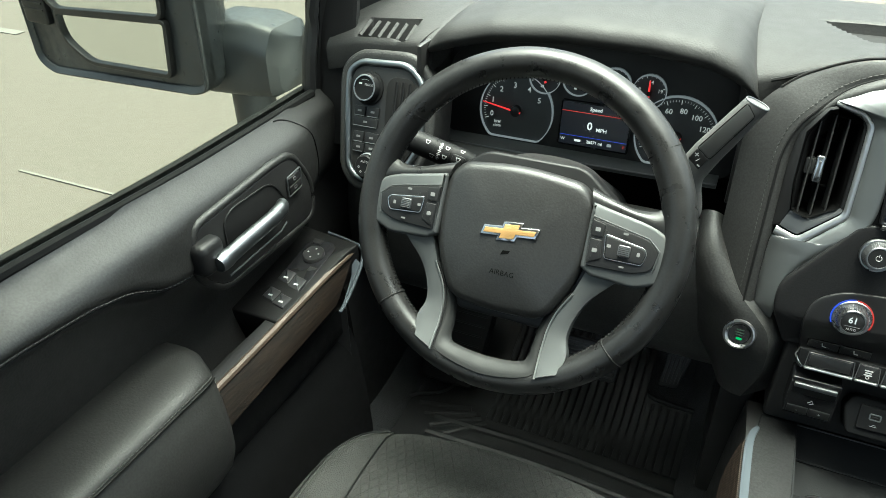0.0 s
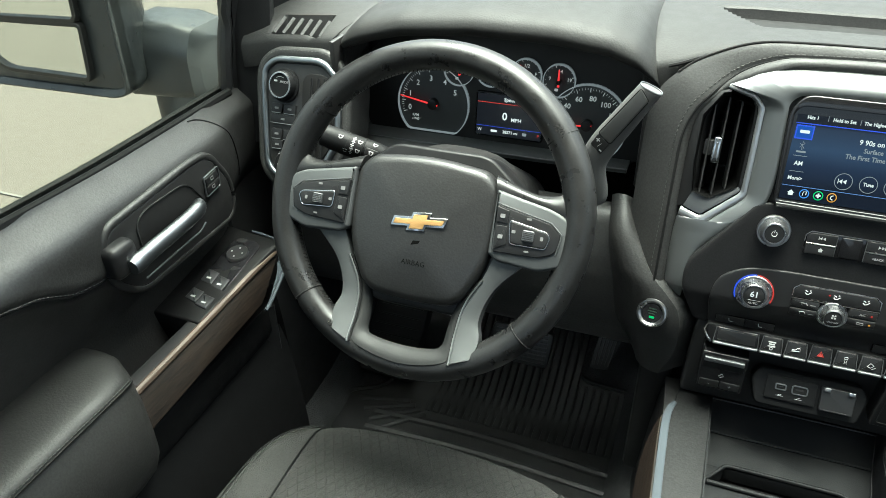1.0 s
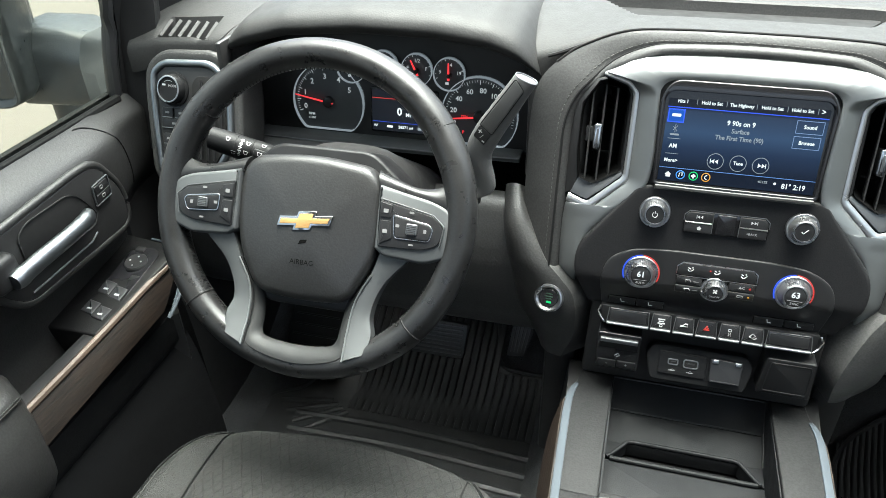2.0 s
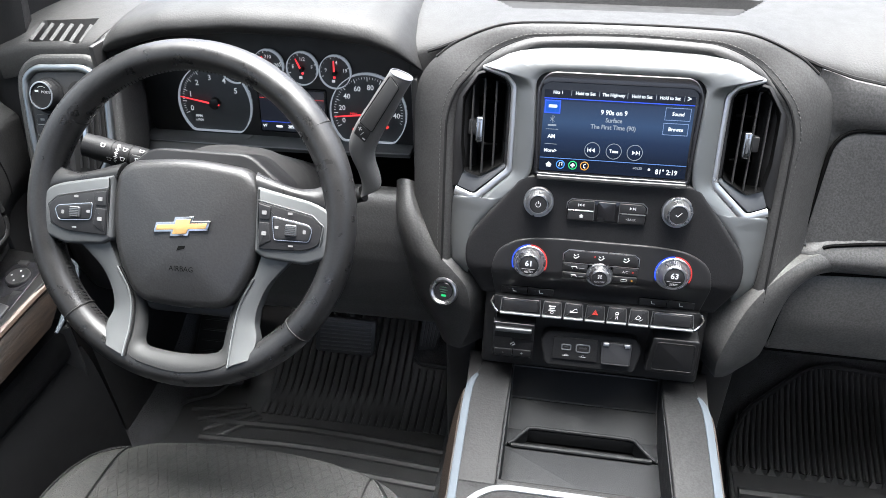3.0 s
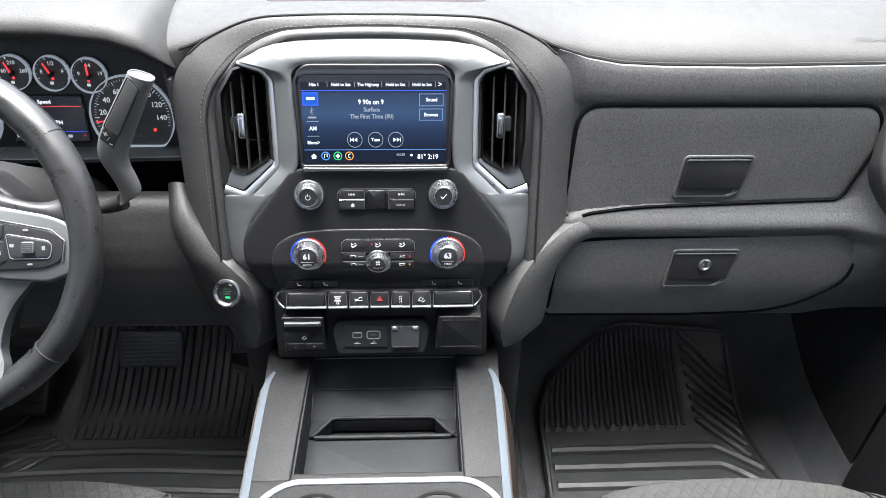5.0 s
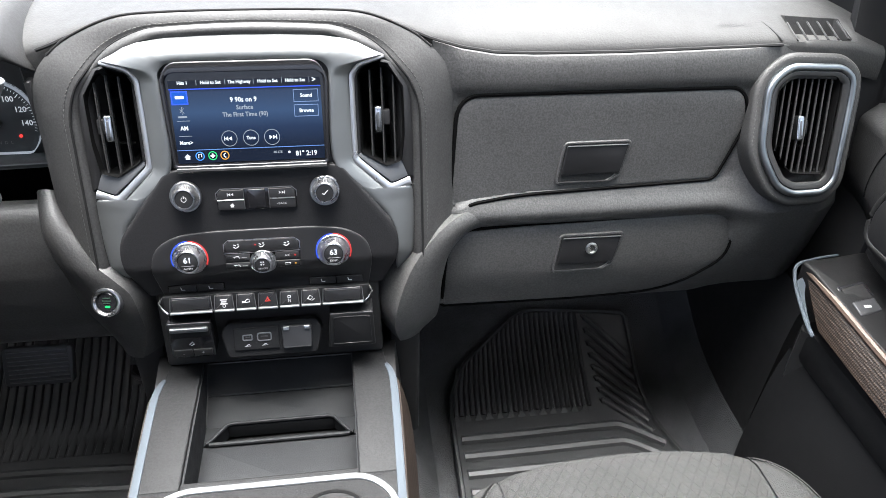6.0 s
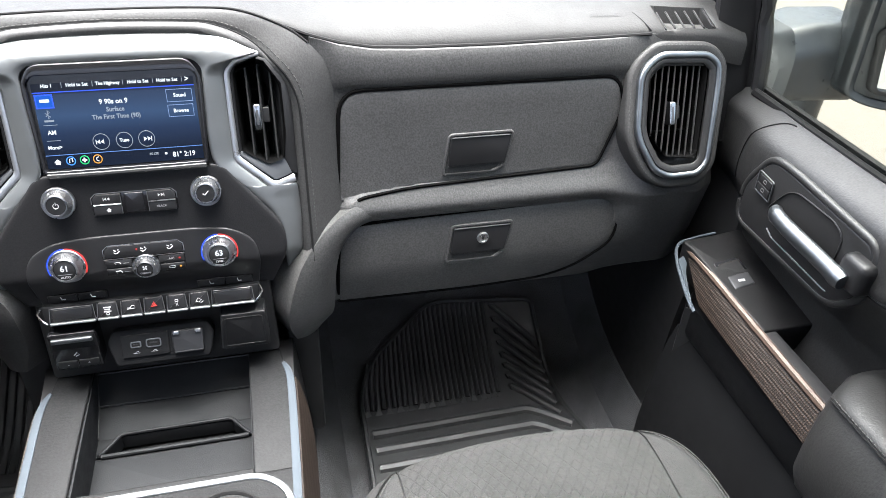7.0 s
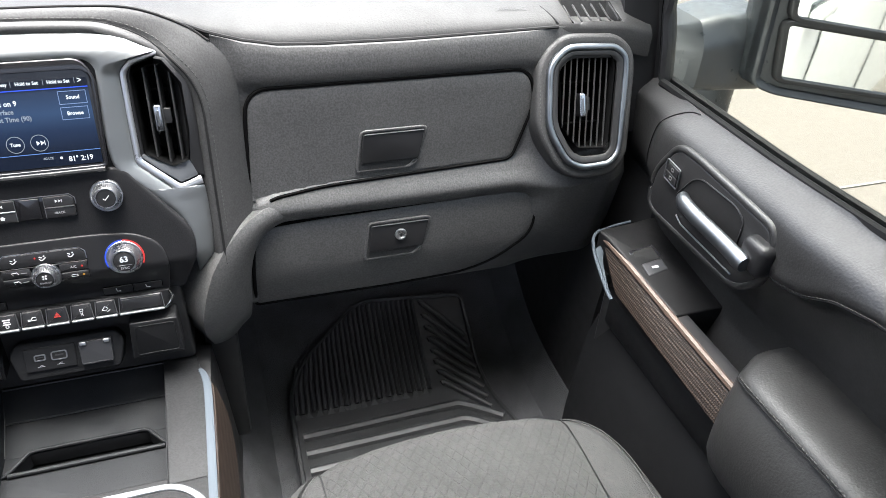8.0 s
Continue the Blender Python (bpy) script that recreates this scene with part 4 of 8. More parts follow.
    # dark satin yoke between the legs
    st = [((0.075, -0.064, -0.014), (0.060, -0.076, -0.024)), ((0.0635, -0.086, -0.0150), (0.052, -0.094, -0.024)), ((0.0580, -0.104, -0.0140), (0.0475, -0.108, -0.023)), ((0.0565, -0.128, -0.008), (0.0450, -0.127, -0.019)),
          ((0.0575, -0.1500, 0.0015), (0.0435, -0.1410, -0.013)), ((0.040, -0.1605, 0.0045), (0.034, -0.1470, -0.010))]
    st = [(WH(-0.0015 - a[0], *a[1:]), WH(-0.0015 - b[0], *b[1:])) for a, b in st] + [(WH(0, -0.1670, 0.0048), WH(0, -0.1500, -0.009))] + [(WH(-0.0015 + a[0], *a[1:]), WH(-0.0015 + b[0], *b[1:])) for a, b in st[::-1]]
    part("yoke", ribbon(st, thick=0.012, bulge=0.003, cross=8, n=7, power=2.5, out=WH(0, 0, 1) - WH(0, 0, 0)), YOKE, w, "satin black lower yoke")
    return w


steering_wheel()

# ---- centre stack ----
def ST(u, z, w=0.0):
    return Vector((u, 0.923 + 0.262 * (z - 0.829) + 0.018 * ease(0.738 - z, 0.0, 0.04) - w * 0.967, z + w * 0.253))


stack = thing("centre_stack", (0, 0.93, 0.70), "centre control stack with touchscreen and satin silver surround", "control panel")


def soften(P, r, n=5):
    """An open line with its inner corners rounded, as many points for lines of as many corners."""
    out = [P[0]]
    for a, p, b in zip(P, P[1:], P[2:]):
        da, db = a - p, b - p
        k = min(r, da.length * 0.45, db.length * 0.45)
        e0, e1 = p + da.normalized() * k, p + db.normalized() * k
        out += [e0 * (1 - t) ** 2 + p * (2 * t * (1 - t)) + e1 * t * t for t in [i / n for i in range(n + 1)]]
    return out + [P[-1]]


def silver_surround():
    """One satin silver sheet: up the side of the controls, round the corner of the screen and over it."""
    A = soften([Vector(p) for p in ((0.1780, 0.690, -0.030), (0.1850, 0.735, -0.024), (0.1865, 0.765, -0.022), (0.1865, 0.797, -0.021), (0.1850, 0.8185, -0.018), (0.1565, 0.8125, -0.013), (0.1150, 0.8510, -0.011), (0.1148, 0.890, -0.011), (0.1150, 0.925, -0.011), (0.1152, 0.9500, -0.012),
                                    (0.1270, 0.9625, -0.012))], 0.006)
    A += soften([Vector(p) for p in ((0.1400, 0.9660, -0.014), (0.1562, 0.9700, -0.018), (0.1510, 0.9755, -0.022), (0.1345, 0.9865, -0.025), (0.1180, 0.9920, -0.026), (0.0860, 0.9955, -0.026), (0.040, 0.9972, -0.026), (0.0, 0.9975, -0.026))], 0.001)
    B = soften([Vector(p) for p in ((0.1640, 0.690, -0.020), (0.1620, 0.740, -0.012), (0.1590, 0.7740, -0.011), (0.1450, 0.7960, -0.008), (0.1280, 0.8130, -0.006), (0.1080, 0.8320, -0.004), (0.0915, 0.8510, -0.002), (0.0890, 0.880, -0.001), (0.0905, 0.919, -0.001), (0.0922, 0.9480, -0.001),
                                    (0.0926, 0.9530, -0.001))], 0.012)
    B += soften([Vector(p) for p in ((0.0924, 0.9560, -0.001), (0.0912, 0.9590, -0.001), (0.0893, 0.9620, -0.001), (0.0865, 0.9645, -0.001), (0.0825, 0.9668, -0.001), (0.0700, 0.9685, -0.001), (0.0400, 0.9692, -0.001), (0.0, 0.9694, -0.001))], 0.001)
    A += [Vector((-p.x, p.y, p.z)) for p in A[-2::-1]]
    B += [Vector((-p.x, p.y, p.z)) for p in B[-2::-1]]
    n, loops = 14, []
    for a, b in zip(A, B):
        row = [ST(a.x, a.y, a.z - 0.03)]
        for k in range(n + 1):
            f = k / n
            p = a.lerp(b, f)
            over = ease(a.y, 0.955, 0.985)
            w = a.z + (b.z - a.z) * (1 - (1 - f) ** (1.3 + 1.2 * over)) + 0.0022 * (1 - abs(2 * f - 1) ** 6)
            row.append(ST(p.x, p.y, w))
        row.append(ST(b.x, b.y, b.z - 0.03))
        loops.append(row)
    bm = bmesh.new()
    skin(bm, loops, closed=False)
    part("silver_surround", bm, SILVER, stack, "satin silver surround of the screen and controls")


silver_surround()


CONTROL = material("fine_black_control_face", (0.0125, 0.0125, 0.013), 0.45, grain=0.00014, scale=700, blotch=0.05, rough_var=0.04, spec=0.18, pits=0.2)


def control_face():
    face = rpoly([(-0.100, 0.8520), (-0.1640, 0.7715), (-0.1660, 0.740), (-0.1440, 0.690), (0.1440, 0.690), (0.1660, 0.740), (0.1640, 0.7715), (0.100, 0.8520)], [0.01, 0.03, 0.02, 0.004, 0.004, 0.02, 0.03, 0.01], 5)
    part("control_face", panel(face, ST, 0.05, 0.004, top=-0.001, rings=24), CONTROL, stack, "black grained control face")
    back = rpoly([(-0.094, 0.850), (0.094, 0.850), (0.100, 0.955), (0.085, 0.975), (-0.085, 0.975), (-0.100, 0.955)], 0.006)
    part("screen_backing", panel(back, ST, 0.04, 0.002, top=-0.006), HARD, stack)
    sub = rpoly([(-0.1260, 0.6900), (-0.1320, 0.735), (-0.1260, 0.7600), (-0.1000, 0.7755), (-0.060, 0.7795), (0.060, 0.7795), (0.1000, 0.7755), (0.1260, 0.7600), (0.1320, 0.735), (0.1260, 0.6900)], [0.006, 0.012, 0.015, 0.02, 0.02, 0.02, 0.02, 0.015, 0.012, 0.006], 5)
    part("climate_face", panel(sub, ST, 0.006, 0.0016, top=0.0022, rings=24), BLACK, stack, "satin black climate panel")


control_face()


def screen():
    outer = rpoly([(-0.0875, 0.8530), (0.0875, 0.8530), (0.0915, 0.9500), (0.0800, 0.9690), (-0.0800, 0.9690), (-0.0915, 0.9500)], [0.005, 0.005, 0.012, 0.014, 0.014, 0.012], 5)
    inner = rpoly([(-0.0840, 0.8575), (0.0840, 0.8575), (0.0860, 0.9510), (0.0790, 0.9575), (-0.0790, 0.9575), (-0.0860, 0.9510)], [0.003, 0.003, 0.006, 0.006, 0.006, 0.006], 5)
    sc = part("touchscreen", hollow(outer, inner, ST, 0.012, 0.0018, top=0.0050), GLOSS, stack, "lit colour touchscreen in a gloss black frame")
    part("screen_lip", tube([ST(-0.084, 0.8525, 0.0035), ST(-0.03, 0.8520, 0.0035), ST(0.03, 0.8520, 0.0035), ST(0.084, 0.8525, 0.0035)], 0.0032, seg=8), HARD, sc)
    part("screen_glass", panel(inset(inner, -0.001), ST, 0.003, 0, top=-0.0005), GLOSS, sc)

    def px(x, y):
        return ((x - 771.5) / 257 * 0.165, 0.949 - (y - 150) / 140 * 0.089)

    def plate(x0, y0, x1, y1, mat, lift, name="display_block", r=0.0004):
        a, b = px(x0, y1), px(x1, y0)
        return part(name, panel(rrect((a[0] + b[0]) / 2, (a[1] + b[1]) / 2, b[0] - a[0], b[1] - a[1], r, 2), ST, 0.0002, 0, top=lift), mat, sc)
    plate(643, 150, 900, 291, SCREEN_BG, 0.0000, "display")
    for x, y, t, s, m in ((667, 154, "Hits 1", 0.0050, LIT_WHITE), (714, 154, "Hold to Set", 0.0050, LIT_WHITE), (762, 154, "The Highway", 0.0050, LIT_WHITE), (810, 154, "Hold to Set", 0.0050, LIT_WHITE), (857, 154, "Hold to Set", 0.0050, LIT_WHITE),
                          (889, 154, ">", 0.0085, LIT_WHITE), (766, 184, "9 90s on 9", 0.0074, LIT_WHITE), (767, 197, "Surface", 0.0068, LIT_GREY), (767, 209, "The First Time (90)", 0.0068, LIT_GREY),
                          (874, 180, "Sound", 0.0056, LIT_WHITE), (873, 206, "Browse", 0.0056, LIT_WHITE), (661, 230, "AM", 0.0064, LIT_WHITE), (661, 255, "More>", 0.0056, LIT_WHITE), (772.5, 250, "Tune", 0.0052, LIT_WHITE),
                          (817, 277, "4G LTE", 0.0034, LIT_GREY), (867, 281, "81\u00b0 2:19", 0.0078, LIT_WHITE)):
        lettering(t, s, ST, m, sc, at=px(x, y), lift=0.0005, name="display_text", bold=0.00014, squash=0.93)
    for x in (690, 738, 786, 834, 881):
        plate(x - 0.4, 149, x + 0.4, 158, LIT_GREY, 0.0003)
    plate(643, 163.5, 900, 165, LIT_BLUE, 0.0003)
    plate(643, 267.5, 900, 268.5, LIT_LINE, 0.0003)
    for y in (217, 243):
        plate(650, y, 672, y + 0.8, LIT_GREY, 0.0003)
    a = [Vector(px(*p)) for p in ((645, 190), (673, 190), (673, 167), (645, 167))]
    part("display_key", panel(a, ST, 0.0002, 0, top=0.0003), LIT_BLUE, sc)
    plate(647, 169, 671, 188, SCREEN_BLUE, 0.0005)
    plate(652, 175, 667, 180, LIT_WHITE, 0.0007, r=0.0008)
    plate(653, 209, 668, 212, LIT_GREY, 0.0003)
    part("display_mark", tube([ST(*px(*p), 0.0005) for p in ((657, 197), (664, 204), (660.5, 207), (660.5, 193), (664, 196), (657, 203))], 0.0003, seg=4), LIT_GREY, sc)
    for x0, y0, x1, y1 in ((852, 169.5, 895, 191), (851.5, 195.5, 894, 216)):
        o = [Vector(px(*p)) for p in ((x0, y1), (x1, y1), (x1, y0), (x0, y0))]
        part("display_frame", hollow(o, inset(o, 0.0006), ST, 0.0002, 0.00005, top=0.0004), LIT_BLUEGREY, sc)
    for x in (735, 772.5, 809):
        c = px(x, 250)
        o = circle(*c, 0.0088, 36)
        part("display_frame", hollow(o, inset(o, 0.0006), ST, 0.0002, 0.00005, top=0.0004), LIT_GREY, sc)
    for x, s in ((735, -1), (809, 1)):
        c = px(x, 250)
        for k in (-0.0028, 0.0012):
            tri = [Vector((c[0] + s * k, c[1] - 0.0024)), Vector((c[0] + s * (k + 0.0034), c[1])), Vector((c[0] + s * k, c[1] + 0.0024))]
            part("display_mark", panel(tri, ST, 0.0002, 0, top=0.0005), LIT_WHITE, sc)
        part("display_mark", panel(rrect(c[0] + s * 0.0052, c[1], 0.0007, 0.005, 0.0001, 1), ST, 0.0002, 0, top=0.0005), LIT_WHITE, sc)
    c = px(660, 280)
    part("display_mark", panel([Vector((c[0] + a, c[1] + b)) for a, b in ((-0.0024, -0.0026), (0.0024, -0.0026), (0.0024, 0), (0.0036, 0), (0, 0.0034), (-0.0036, 0), (-0.0024, 0))], ST, 0.0002, 0, top=0.0005), LIT_WHITE, sc)
    for x, mat in ((681, LIT_SKY), (703, LIT_GREEN), (724, LIT_AMBER)):
        c = px(x, 279)
        o = circle(*c, 0.0050, 28)
        part("display_frame", hollow(o, inset(o, 0.0010), ST, 0.0002, 0.00005, top=0.0004), mat, sc)
    c = px(681, 279)
    part("display_mark", tube([ST(c[0] - 0.0014, c[1] - 0.002, 0.0005), ST(c[0] - 0.0012, c[1] + 0.002, 0.0005), ST(c[0] + 0.0018, c[1] + 0.0026, 0.0005), ST(c[0] + 0.0018, c[1] - 0.001, 0.0005)], 0.0005, seg=4), LIT_WHITE, sc)
    c = px(703, 279)
    for w, h in ((0.005, 0.0018), (0.0018, 0.005)):
        part("display_mark", panel(rrect(*c, w, h, 0.0002, 1), ST, 0.0002, 0, top=0.0005 + h * 0.02), LIT_WHITE, sc)
    c = px(724, 279)
    part("display_mark", tube([ST(c[0] + 0.0012, c[1] + 0.0024, 0.0005), ST(c[0] - 0.0010, c[1] + 0.0012, 0.0005), ST(c[0] - 0.0010, c[1] - 0.0012, 0.0005), ST(c[0] + 0.0012, c[1] - 0.0024, 0.0005)], 0.0006, seg=4), LIT_WHITE, sc)
    c = px(837, 279)
    part("display_mark", lathe([(0.0014, 0.0003), (0.0014, 0.0005), (0, 0.0005)], ST, 16, cx=c[0], cy=c[1] + 0.0008), LIT_WHITE, sc)


def screen_gradient():
    m = bpy.data.materials.new("display_glow")
    m.use_nodes = True
    nt = m.node_tree
    b = nt.nodes["Principled BSDF"]
    b.inputs["Base Color"].default_value = (0.004, 0.005, 0.008, 1)
    b.inputs["Roughness"].default_value = 0.12
    b.inputs["Specular IOR Level"].default_value = 0.2
    co, sep, mr = (nt.nodes.new(k) for k in ("ShaderNodeTexCoord", "ShaderNodeSeparateXYZ", "ShaderNodeValToRGB"))
    nt.links.new(co.outputs["Generated"], sep.inputs[0])
    nt.links.new(sep.outputs["Z"], mr.inputs["Fac"])
    e = mr.color_ramp.elements
    e[0].position, e[0].color = 0.15, (0.004, 0.007, 0.016, 1)
    e[1].position, e[1].color = 0.42, (0.010, 0.022, 0.055, 1)
    for p, c in ((0.62, (0.030, 0.058, 0.120, 1)), (0.86, (0.020, 0.034, 0.070, 1)), (0.90, (0.003, 0.004, 0.008, 1))):
        k = e.new(p)
        k.color = c
    nt.links.new(mr.outputs[0], b.inputs["Emission Color"])
    b.inputs["Emission Strength"].default_value = 2 ** -STOPS
    return m


SCREEN_BG = screen_gradient()
SCREEN_BLUE = glow("lit_key_blue", (0.01, 0.10, 0.55), 0.8)
LIT_LINE = glow("lit_line", (0.25, 0.45, 1.0), 0.6)
LIT_BLUEGREY = glow("lit_blue_grey", (0.45, 0.60, 1.0), 0.45)
LIT_SKY = glow("lit_sky_blue", (0.10, 0.35, 1.0), 0.9)
screen()


def knob(cx, cz, r, h):
    """A turning knob: a knurled metal skirt round a dark cap."""
    k = part("knob", lathe([(r * 1.32, 0.001), (r * 1.32, 0.0045), (r * 1.26, 0.0056), (r * 1.17, 0.0056), (r * 1.12, 0.0050), (r * 0.90, h - 0.0015), (r * 0.84, h), (r * 0.77, h), (r * 0.74, h - 0.0012), (0, h - 0.0012)], ST, 48, cx=cx, cy=cz), KNURL, stack, "knurled metal knob with dark cap")
    bm = bmesh.new()
    n = 44
    for i in range(n):
        a = 2 * math.pi * i / n
        tube([ST(cx + r * 1.12 * math.cos(a), cz + r * 1.12 * math.sin(a), 0.0052), ST(cx + r * 0.905 * math.cos(a), cz + r * 0.905 * math.sin(a), h - 0.0014)], 0.0005, seg=4, bm=bm)
    part("knurling", bm, KNURL, k)
    part("cap", lathe([(r * 0.755, h - 0.003), (r * 0.755, h - 0.0008), (r * 0.72, h - 0.0004), (0, h - 0.0004)], ST, 40, cx=cx, cy=cz), BLACK, k)
    return k


def arc_band(cx, cz, r0, r1, a0, a1, w, mat, parent, name):
    n = 40
    st = [(ST(cx + r0 * math.cos(radians(a0 + (a1 - a0) * i / n)), cz + r0 * math.sin(radians(a0 + (a1 - a0) * i / n)), w), ST(cx + r1 * math.cos(radians(a0 + (a1 - a0) * i / n)), cz + r1 * math.sin(radians(a0 + (a1 - a0) * i / n)), w)) for i in range(n + 1)]
    return part(name, ribbon(st, thick=0.001, bulge=0.0006, cross=4, n=1, out=(0, -1, 0.2)), mat, parent)


def knobs():
    for s in (-1, 1):
        k = knob(s * 0.0795, 0.8225, 0.0135, 0.016)
        m = lambda a, b, c=0.0, s=s: ST(s * 0.0795 + a, 0.8225 + b, c)
        if s < 0:
            part("power_mark", tube([m(0.0028 * math.cos(radians(a)), 0.0028 * math.sin(radians(a)), 0.0158) for a in range(120, 421, 20)], 0.0004, seg=4), WHITE, k)
            part("power_mark", tube([m(0, 0.001, 0.0158), m(0, 0.0042, 0.0158)], 0.0004, seg=4), WHITE, k)
        else:
            part("tick_mark", tube([m(-0.003, 0, 0.0158), m(-0.001, -0.002, 0.0158), m(0.0035, 0.003, 0.0158)], 0.0005, seg=4), WHITE, k)
    for s, word, sub in ((-1, "61", "AUTO"), (1, "63", "SYNC")):
        cx, cz = s * 0.0850, 0.7485
        k = knob(cx, cz, 0.0155, 0.017)
        arc_band(cx, cz, 0.0180, 0.0216, 205, 92, 0.0042, LIT_BLUE, k, "cold_ring")
        arc_band(cx, cz, 0.0180, 0.0216, 88, -25, 0.0042, LIT_RED, k, "warm_ring")
        lettering(word, 0.0095, ST, LIT_WHITE, k, at=(cx, cz + 0.0022), lift=0.0172, bold=0.0002, name="temperature_readout")
        lettering(sub, 0.0038, ST, WHITE, k, at=(cx, cz - 0.0078), lift=0.0172, name="knob_word")
        part("knob_line", tube([ST(cx - 0.008, cz - 0.0045, 0.0168), ST(cx + 0.008, cz - 0.0045, 0.0168)], 0.00025, seg=4), GREY_INK, k)
    k = knob(0.0, 0.7385, 0.0120, 0.015)
    lettering("ON/OFF", 0.0033, ST, WHITE, k, at=(0, 0.7350), lift=0.0152, name="knob_word")
    for a in range(0, 360, 90):
        q = [(0.0010 * math.cos(radians(a + 45 + e)) * f, 0.7415 + 0.0010 * math.sin(radians(a + 45 + e)) * f) for e, f in ((0, 0.5), (-28, 2.4), (0, 3.1), (28, 2.6))]
        part("fan_mark", panel([Vector(p) for p in q], ST, 0.0003, 0, top=0.0151), WHITE, k)


knobs()


def button(outline, mat=BLACK, top=0.003, name="button", label="", depth=0.004, edge=0.0009):
    return part(name, panel(outline, ST, depth, edge, top=top), mat, stack, label)


def stack_buttons():
    # audio keys
    b0 = rpoly([(-0.0460, 0.8030), (0.0460, 0.8030), (0.0460, 0.8240), (0.0410, 0.8285), (-0.0410, 0.8285), (-0.0460, 0.8240)], 0.003)
    part("key_frame", panel(b0, ST, 0.004, 0.001, top=0.0008), GLOSS, stack)
    part("frame_line", tube([ST(-0.0462, 0.8170, 0.0016), ST(-0.0460, 0.8240, 0.0016), ST(-0.0410, 0.8286, 0.0016), ST(0.0410, 0.8286, 0.0016), ST(0.0460, 0.8240, 0.0016), ST(0.0462, 0.8170, 0.0016)], 0.0006, seg=5), DULL, stack)
    for s in (-1, 1):
        up = rpoly([(s * 0.0145, 0.8165), (s * 0.0445, 0.8165), (s * 0.0445, 0.8235), (s * 0.040, 0.8275), (s * 0.0145, 0.8275)], 0.0012)
        lo = rpoly([(s * 0.0145, 0.8040), (s * 0.0445, 0.8040), (s * 0.0445, 0.8152), (s * 0.0145, 0.8152)], 0.0012)
        u = button(up, top=0.0034)
        l = button(lo, top=0.0034)
        part("key_line", tube([ST(s * 0.015, 0.8158, 0.0032), ST(s * 0.0445, 0.8158, 0.0034)], 0.0008, seg=5), KNURL, u)
        part("key_line", tube([ST(s * 0.0145, 0.8045, 0.003), ST(s * 0.0145, 0.8275, 0.003)], 0.0005, seg=4), DULL, u)
        c = s * 0.0285
        for k in (-0.0024, 0.0010):
            tri = [Vector((c + s * k, 0.8208)), Vector((c + s * (k + 0.0026), 0.8225)), Vector((c + s * k, 0.8242))]
            part("key_mark", panel(tri, ST, 0.0003, 0, top=0.0037), WHITE, u)
        part("key_mark", panel(rrect(c + s * 0.0042, 0.8225, 0.0007, 0.0036, 0.0001, 1), ST, 0.0003, 0, top=0.0037), WHITE, u)
        if s > 0:
            lettering("<BACK", 0.0036, ST, WHITE, l, at=(c, 0.8095), lift=0.0038, name="key_word")
        else:
            part("key_mark", panel([Vector((c + a, 0.8095 + b)) for a, b in ((-0.0018, -0.002), (0.0018, -0.002), (0.0018, 0), (0.0028, 0), (0, 0.0025), (-0.0028, 0), (-0.0018, 0))], ST, 0.0003, 0, top=0.0037), WHITE, l)
    button(rrect(0, 0.8160, 0.0205, 0.0225, 0.0012), GLOSS, 0.0030, "sensor_window")
    # climate keys
    b0 = rpoly([(-0.0445, 0.7300), (0.0445, 0.7300), (0.0445, 0.7625), (0.0385, 0.7680), (-0.0385, 0.7680), (-0.0445, 0.7625)], 0.002)
    part("key_frame", panel(b0, ST, 0.004, 0.0008, top=0.0030), GLOSS, stack)
    part("frame_line", tube([ST(-0.0447, 0.7540, 0.0034), ST(-0.0445, 0.7630, 0.0034), ST(-0.0388, 0.7678, 0.0034), ST(0.0388, 0.7678, 0.0034), ST(0.0445, 0.7630, 0.0034), ST(0.0447, 0.7540, 0.0034)], 0.0006, seg=5), KNURL, stack)
    part("silver_line", tube([ST(-0.0450, 0.7518, 0.0036), ST(0.0450, 0.7518, 0.0036)], 0.0008, seg=6), CHROME, stack)
    upper = button(rpoly([(-0.0435, 0.7530), (0.0435, 0.7530), (0.0435, 0.7620), (0.0380, 0.7672), (-0.0380, 0.7672), (-0.0435, 0.7620)], 0.0012), BLACK, 0.0042)
    for x0, x1 in ((-0.044, -0.015), (-0.0145, 0.0145), (0.015, 0.044)):
        k = upper
        c = (x0 + x1) / 2
        part("key_mark", tube([ST(c - 0.0032, 0.7600, 0.0044), ST(c - 0.0012, 0.7582, 0.0044), ST(c + 0.0010, 0.7588, 0.0044), ST(c + 0.0034, 0.7612, 0.0044)], 0.0006, seg=4), WHITE, k)
        part("key_mark", tube([ST(c - 0.0030, 0.7625, 0.0044), ST(c - 0.0004, 0.7612, 0.0044)], 0.0006, seg=4), WHITE, k)
        part("key_mark", lathe([(0.0009, 0.004), (0.0009, 0.0045), (0, 0.0045)], ST, 12, cx=c + 0.002, cy=0.7628), WHITE, k)
        if abs(c) < 0.01:
            part("indicator", lathe([(0.0010, 0.004), (0.0010, 0.0046), (0, 0.0046)], ST, 12, cx=c - 0.0075, cy=0.7615), LIT_RED, k)
